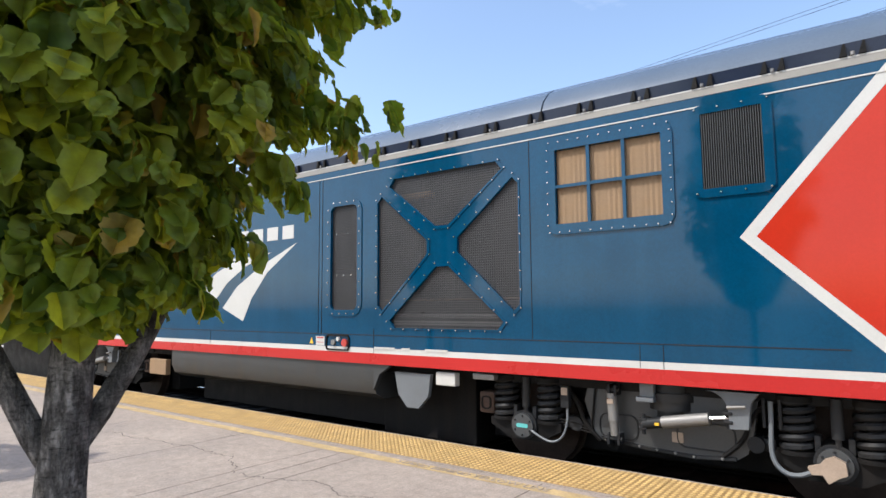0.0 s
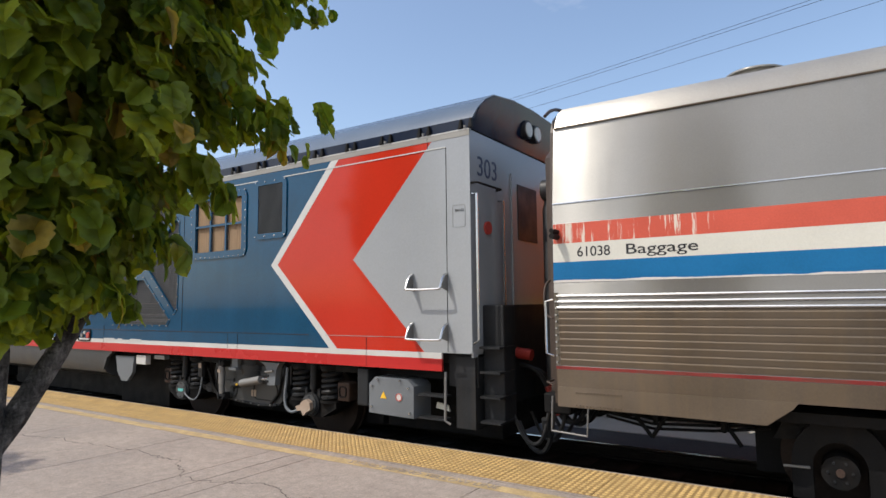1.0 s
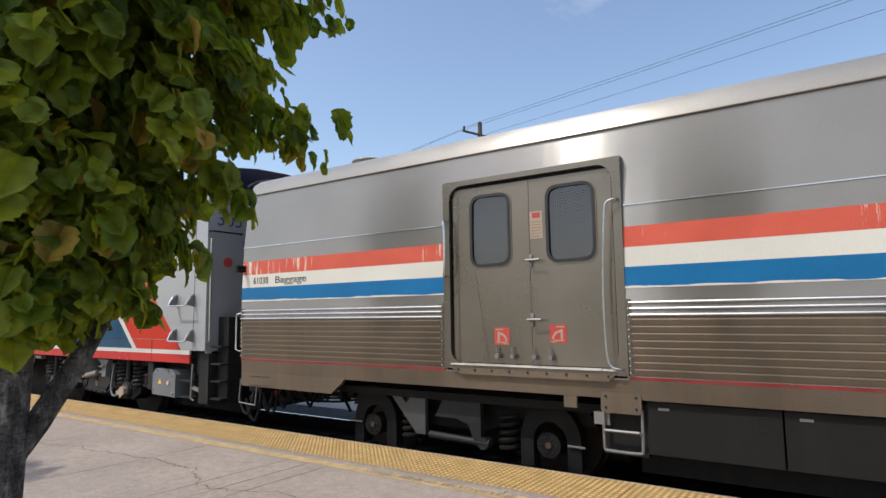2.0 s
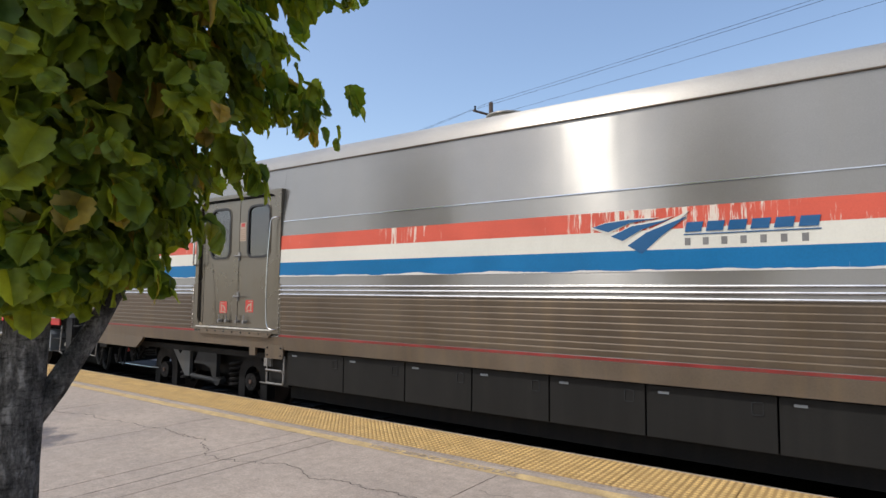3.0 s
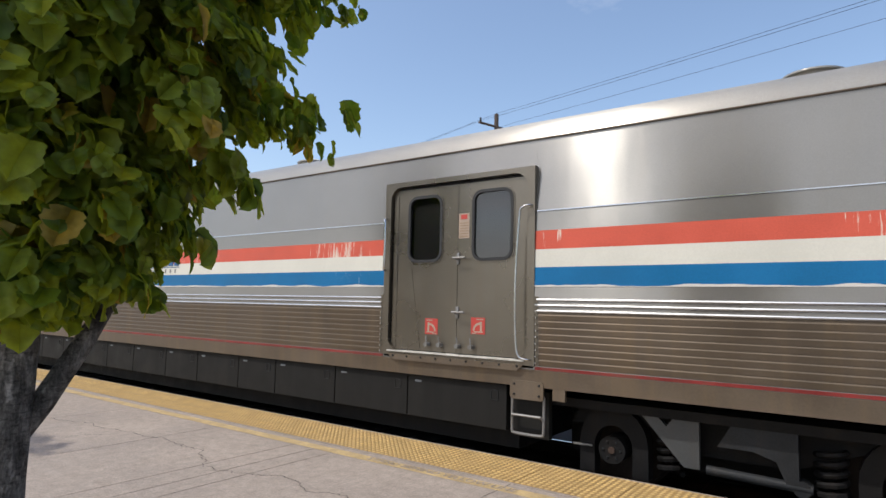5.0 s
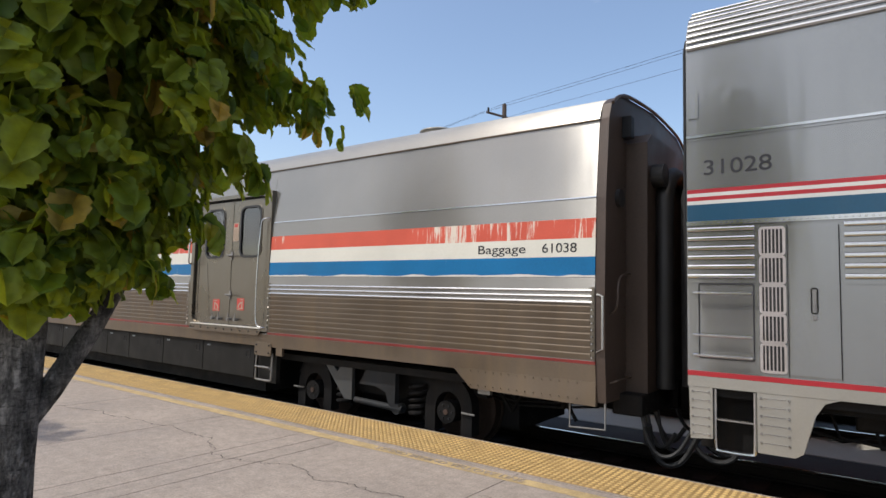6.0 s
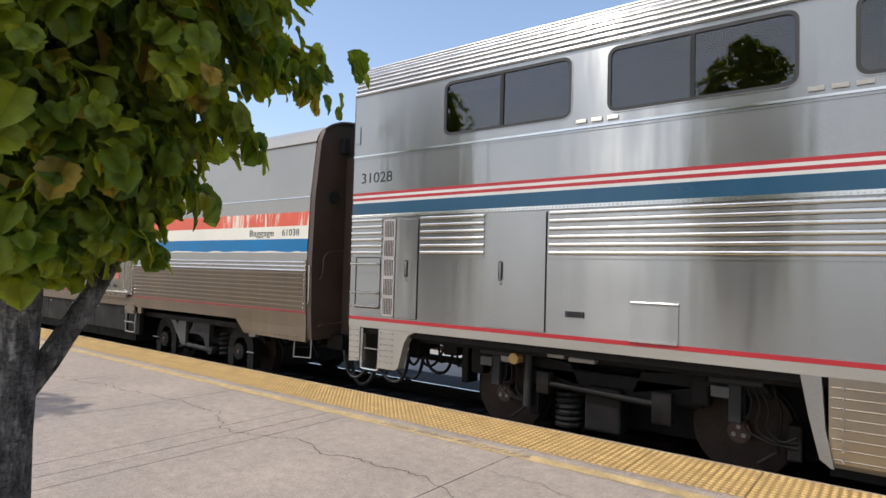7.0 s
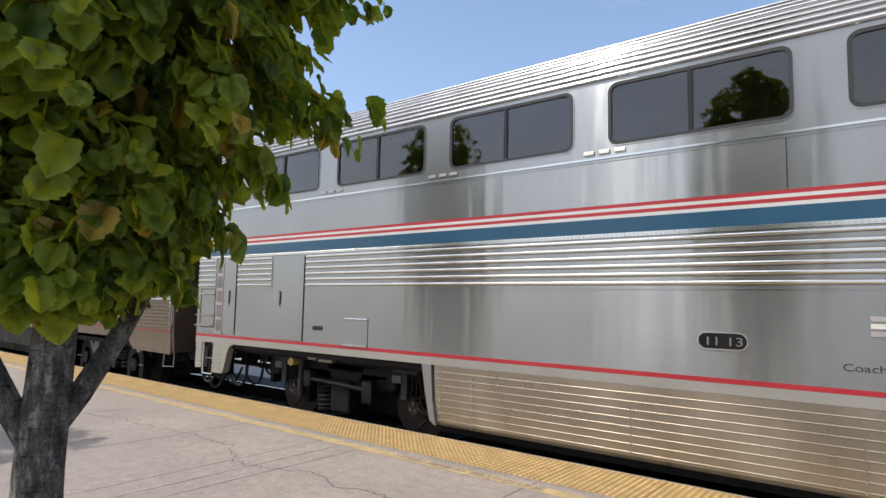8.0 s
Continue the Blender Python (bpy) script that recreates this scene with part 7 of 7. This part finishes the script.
def tree(name, x, y, seed, label):
    rng = random.Random(seed)
    t = empty(name, (x, y, 0), label, "tree", "trees on the platform")
    bm = bm_new()
    trunk = [(0, 0, -0.05), (0.0, 0, 0.03), (0.005, 0.0, 0.3), (0.0, 0.01, 0.7), (0.01, 0.0, 1.1), (0.02, 0.01, 1.5), (0.03, 0.0, 2.0), (0.02, 0.03, 2.6), (0.0, 0.0, 3.8), (0.01, 0, 5.2)]
    tube(bm, trunk, [0.11, 0.085, 0.073, 0.070, 0.068, 0.058, 0.05, 0.038, 0.024, 0.008], 14)
    for v in bm.verts:
        k = noise.noise(v.co * 9) * 0.006 + noise.noise(v.co * 30) * 0.003
        v.co += Vector((v.co.x, v.co.y, 0)).normalized() * k
    part("trunk", bm, M_BARK, t, "grey-brown bark", True)
    # view from the platform: right is (0.35, 0.94), left the other way
    limbs = [((0, 0.01, 1.19), (0.33, 0.94), 0.33, 1.80, 0.033), ((0, 0, 1.14), (-0.4, -0.92), 0.28, 1.74, 0.034)]
    for k in range(20):
        a = rng.random() * 6.283
        z = 1.5 + k * 0.16
        limbs.append(((0.01, 0, z), (math.cos(a), math.sin(a)), 0.6 * crown_radius(min(z + 0.35, 5.2)), z + 0.35 + 0.2 * rng.random(), 0.022))
    for (ax, ay, az), (dx, dy), out, zt, r in limbs:
        bm = bm_new()
        pts = [(ax + dx * out * f, ay + dy * out * f, az + (zt - az) * f ** (1.2 if zt < 1.85 else 0.8)) for f in (0, 0.25, 0.55, 0.8, 1)]
        tube(bm, pts, [r * 1.3, r * 1.08, r * 0.95, r * 0.7, r * 0.3], 10)
        part("limb", bm, M_BARK, t, "", True)
    # leaves
    V, F = [], []
    out = leaf_shape()
    ctr = Vector((0, 0, 2.4))

    def leaf(p, size, n, down):
        n = n.normalized()
        ax = (down - n * down.dot(n)).normalized()
        sd = n.cross(ax)
        k0 = len(V)
        cup = rng.uniform(-0.15, 0.45)
        bend = rng.uniform(-0.05, 0.5)
        twist = rng.uniform(-0.3, 0.3)
        for s in (1, -1):
            for u, w in out:
                w, u = w * rng.uniform(0.86, 1.12), u + rng.uniform(-0.015, 0.015)
                V.append(p + size * (ax * u + sd * (s * w) + n * (cup * abs(w) - bend * u * u + twist * s * w * u + 0.04 * math.sin(9 * u + s))))
        for u, w in out[1:-1]:
            V.append(p + size * (ax * u - n * bend * u * u))
        m = len(out)
        mid = lambda i: k0 + 2 * m + i - 1
        for s in (0, 1):
            b = k0 + s * m
            F.append((b, b + 1, mid(1)))
            for i in range(1, m - 2):
                F.append((b + i, b + i + 1, mid(i + 1), mid(i)))
            F.append((b + m - 2, b + m - 1, mid(m - 2)))

    def spray(base, tip, count, size):
        """Leaves in two ranks along a drooping twig."""
        d = tip - base
        out_ = Vector((tip.x, tip.y, 0)).normalized()
        for k in range(count):
            f = 0.2 + 0.8 * (k + rng.random() * 0.6) / count
            side = (1 if k % 2 else -1)
            q = base + d * f + Vector((0, 0, -0.05 * f * f)) + Vector((rng.gauss(0, 0.018), rng.gauss(0, 0.018), rng.gauss(0, 0.018)))
            lat = d.cross(Vector((0, 0, 1))).normalized() * side
            n = out_ * 0.85 + Vector((rng.gauss(0, 0.38), rng.gauss(0, 0.38), min(0.85, 0.38 + 0.4 * max(0, tip.z - 1.8)) + rng.gauss(0, 0.3)))
            down = out_ * 0.45 + lat * 0.55 + Vector((rng.gauss(0, 0.25), rng.gauss(0, 0.25), -0.95 + rng.gauss(0, 0.25)))
            leaf(q, size * rng.uniform(0.55, 1.2), n, down)

    made = 0
    while made < 1900:
        z = 1.64 + 4.04 * rng.random() ** 1.8
        R = crown_radius(z)
        if rng.random() > R / 1.1 + 0.2:
            continue
        a = rng.random() * 6.283
        wob = 1 + 0.17 * noise.noise((math.cos(a) * 1.7, math.sin(a) * 1.7, z * 2.4)) + 0.16 * noise.noise((math.cos(a) * 5, math.sin(a) * 5, z * 6))
        rr = R * wob * (1.04 - 0.6 * rng.random() ** 1.7) * (1 + 0.24 * max(0, -0.31 * math.cos(a) - 0.95 * math.sin(a)))   # extra unseen crown added sunward, to shade the lower leaves
        if noise.noise((math.cos(a) * rr * 4 + 9, math.sin(a) * rr * 4, z * 4)) < (-0.16 if z < 2.9 else 0.02):
            continue
        tip = Vector((math.cos(a) * rr, math.sin(a) * rr, z))
        L = rng.uniform(0.14, 0.26)
        base = Vector((math.cos(a + rng.gauss(0, 0.3)) * (rr - L), math.sin(a + rng.gauss(0, 0.3)) * (rr - L), z + rng.uniform(0.02, 0.12)))
        spray(base, tip, rng.choice((6, 7, 8, 9)), 0.082)
        made += 1
    # longer shoots that stand out of the crown
    for tx, ty, tz in ((0.615, 0.625, 2.225), (0.60, 0.60, 2.20), (0.38, 0.32, 1.86), (0.50, 0.46, 2.03), (0.33, 0.20, 1.72), (0.38, 0.30, 1.97), (-0.3, -0.7, 2.3), (0.30, 0.87, 2.40), (0.34, 1.02, 2.86)):
        tip = Vector((tx, ty, tz))
        for k in range(3):
            w = Vector((rng.gauss(0, 0.035), rng.gauss(0, 0.035), rng.gauss(0, 0.04)))
            spray(tip * 0.72 + Vector((0, 0, tz * 0.28 + 0.05)) + w, tip + w * (1 if k else 0), 9, 0.075)
    # the shaded inside, packed with added leaves to keep sun off the lower crown
    for k in range(4200):
        z = 1.72 + 3.0 * rng.random() ** 1.7
        a, rr = rng.random() * 6.283, crown_radius(z) * 0.82 * rng.random() ** 0.6
        if 0.31 * math.cos(a) + 0.95 * math.sin(a) > 0.3 and z > 1.95 and rng.random() < 0.75:      # thinned away from the sun, to brighten that edge
            continue
        leaf(Vector((math.cos(a) * rr, math.sin(a) * rr, z)), rng.uniform(0.07, 0.10), Vector((rng.gauss(0, 1), rng.gauss(0, 1), 0.6)), Vector((rng.gauss(0, 0.5), rng.gauss(0, 0.5), -1)))
    me = bpy.data.meshes.new("crown")
    me.from_pydata(V, [], F)
    me.materials.append(M_LEAF)
    me.polygons.foreach_set("use_smooth", [True] * len(me.polygons))
    o = new("crown", me)
    o.parent = t
    tagged(o, "dense broad green leaves, some yellowing", kind="stuff")
    return t


tree_a = tree("street_tree", -2.033, 0.704, 5, "young broad-leaved tree with dense green crown on the platform")
tree_b = copy_thing(tree_a, pose(-10.55, -1.37, 0, 0, 0, 130) @ Matrix.Scale(1.22, 4))
tree_c = copy_thing(tree_a, pose(-12.6, -5.0, 0, 0, 0, 250) @ Matrix.Scale(1.15, 4))


# ---------------- beyond the train ----------------
def parked_locomotive():
    """An orange freight engine standing on the far track."""
    global OX
    OX = 6.0
    y = YC + 4.45
    car = empty("freight_locomotive", (OX, y, ZR), "parked orange freight locomotive with yellow stripe and dark roof", "locomotive")
    x0, x1 = -4.5, 16.0
    bm = bm_new()
    extrude_x(bm, [(-1.1, 1.75), (-1.1, 2.95), (-0.9, 3.05), (0.9, 3.05), (1.1, 2.95), (1.1, 1.75)], x0, -0.2)
    part("nose", bm, M_ORANGE, car, "orange nose")
    bm = bm_new()
    extrude_x(bm, [(-1.5, 1.75), (-1.5, 4.0), (-1.1, 4.5), (1.1, 4.5), (1.5, 4.0), (1.5, 1.75)], -0.19, 2.2)
    part("cab", bm, M_ORANGE, car, "orange cab")
    bm = bm_new()
    extrude_x(bm, [(-1.1, 1.75), (-1.1, 3.75), (-0.9, 3.95), (0.9, 3.95), (1.1, 3.75), (1.1, 1.75)], 2.21, x1)
    part("hood", bm, M_ORANGE, car, "orange engine hood")
    bm = bm_new()
    extrude_x(bm, [(-1.05, 3.06), (-0.95, 4.2), (0.95, 4.2), (1.05, 3.06)], x0, -0.22)
    part("upper_nose", bm, M_ORANGE, car, "orange upper nose")
    bm = bm_new()
    box(bm, x0, x1, -1.13, -1.10, 1.78, 1.98)
    part("yellow_band", bm, M_YELL, car)
    bm = bm_new()
    box(bm, x0 - 0.6, x1, -1.5, 1.5, 1.45, 1.72)
    part("deck", bm, M_UNDER, car)
    bm = bm_new()
    box(bm, x0 - 0.6, x1, -1.515, -1.5, 1.47, 1.53)
    part("deck_stripe", bm, M_WHITE, car)
    for k in range(7):
        bm = bm_new()
        xx = 2.4 + k * 1.3
        ring(bm, xx, xx + 1.0, 2.1, 3.4, 0.03, 0.02, -1.125, -1.10)
        part("hood_door", bm, M_ORANGE, car)
    bm = bm_new()
    for k in range(11):
        rod(bm, (x0 - 0.5 + k * 1.5, -1.46, 1.72), (x0 - 0.5 + k * 1.5, -1.46, 2.75), 0.016, 6)
    rod(bm, (x0 - 0.5, -1.46, 2.75), (x1, -1.46, 2.75), 0.016, 6)
    part("railing", bm, M_WHITE, car)
    bm = bm_new()
    box(bm, 2.0, 6.8, -1.4, 1.4, 0.35, 1.44, 0.08)
    part("fuel_tank", bm, M_UNDER, car)
    for xa in (-3.2, -1.4, 0.4, 8.4, 10.2, 12.0):
        for s in (-0.76, 0.76):
            bm = bm_new()
            rod(bm, (xa, s - 0.06, 0.5), (xa, s + 0.06, 0.5), 0.5, 28)
            part("wheel", bm, M_UNDER, car, "", True)
    bm = bm_new()
    box(bm, -4.4, 1.9, -1.2, -0.95, 0.4, 1.44, 0.05)
    part("truck_frame", bm, M_UNDER, car)
    bm = bm_new()
    box(bm, 6.9, 13.2, -1.2, -0.95, 0.4, 1.44, 0.05)
    part("truck_frame", bm, M_UNDER, car)
    OX = 0.0


def utility_poles():
    spots = [(-15.4, 25.8, 11.25), (24.0, 15.6 + 0.0, 11.3), (-56.0, 37.0, 10.6)]
    poles = []
    for x, y, h in spots:
        p = empty("utility_pole", (x, y, -0.3), "dark wooden utility pole with crossarm", "utility pole", "utility poles")
        bm = bm_new()
        tube(bm, [(0, 0, -0.3), (0, 0, h * 0.5), (0, 0, h + 0.4)], [0.17, 0.14, 0.11], 10)
        part("post", bm, M_WOOD, p, "", True)
        d = Vector((0.966, -0.26, 0)) if x > -50 else Vector((0.966, -0.26, 0))
        n = Vector((-d.y, d.x, 0))
        bm = bm_new()
        a, b = n * -1.2, n * 1.2
        tube(bm, [(a.x, a.y, h - 0.25), (b.x, b.y, h - 0.25)], 0.06, 6)
        part("crossarm", bm, M_WOOD, p)
        for k in (-1.1, 0.0, 1.1):
            bm = bm_new()
            q = n * k
            rod(bm, (q.x, q.y, h - 0.2), (q.x, q.y, h + (0.45 if k == 0 else 0.0)), 0.05, 8)
            part("insulator", bm, M_UNDER2, p, "", True)
        poles.append((Vector((x, y, h - 0.3)), n))
    for a, b in ((0, 1), (2, 0)):
        for k in (-1.1, 0.0, 1.1):
            pa, pb = poles[a][0] + poles[a][1] * k, poles[b][0] + poles[b][1] * k
            top = 0.45 if k == 0 else 0.15 * k
            pts = []
            for i in range(17):
                f = i / 16
                q = pa.lerp(pb, f)
                pts.append((q.x, q.y, q.z + top - 4 * 0.25 * f * (1 - f)))
            bm = bm_new()
            tube(bm, pts, 0.007, 5)
            tagged(part("overhead_wire", bm, M_UNDER), "thin dark overhead wire between utility poles", "wire", "overhead wires")


parked_locomotive()
utility_poles()


# ---------------- what moves ----------------
def motions():
    """The train rolls in, slowing a little; its wheels turn with it."""
    for car, x in ((loco, 2.0), (bag, 3.05), (coach, 28.95)):
        walk(car, [(t, pose(x - s, YC, ZR)) for t, s in TRAIN])
    ts, ss = [t for t, s in TRAIN], [s for t, s in TRAIN]
    for ob, (x, y, z), r in WHEELS:
        walk(ob, [(k / 10, pose(x, y, z, 0, -math.degrees(float(np.interp(k / 10, ts, ss)) / r), 0)) for k in range(81)])


motions()
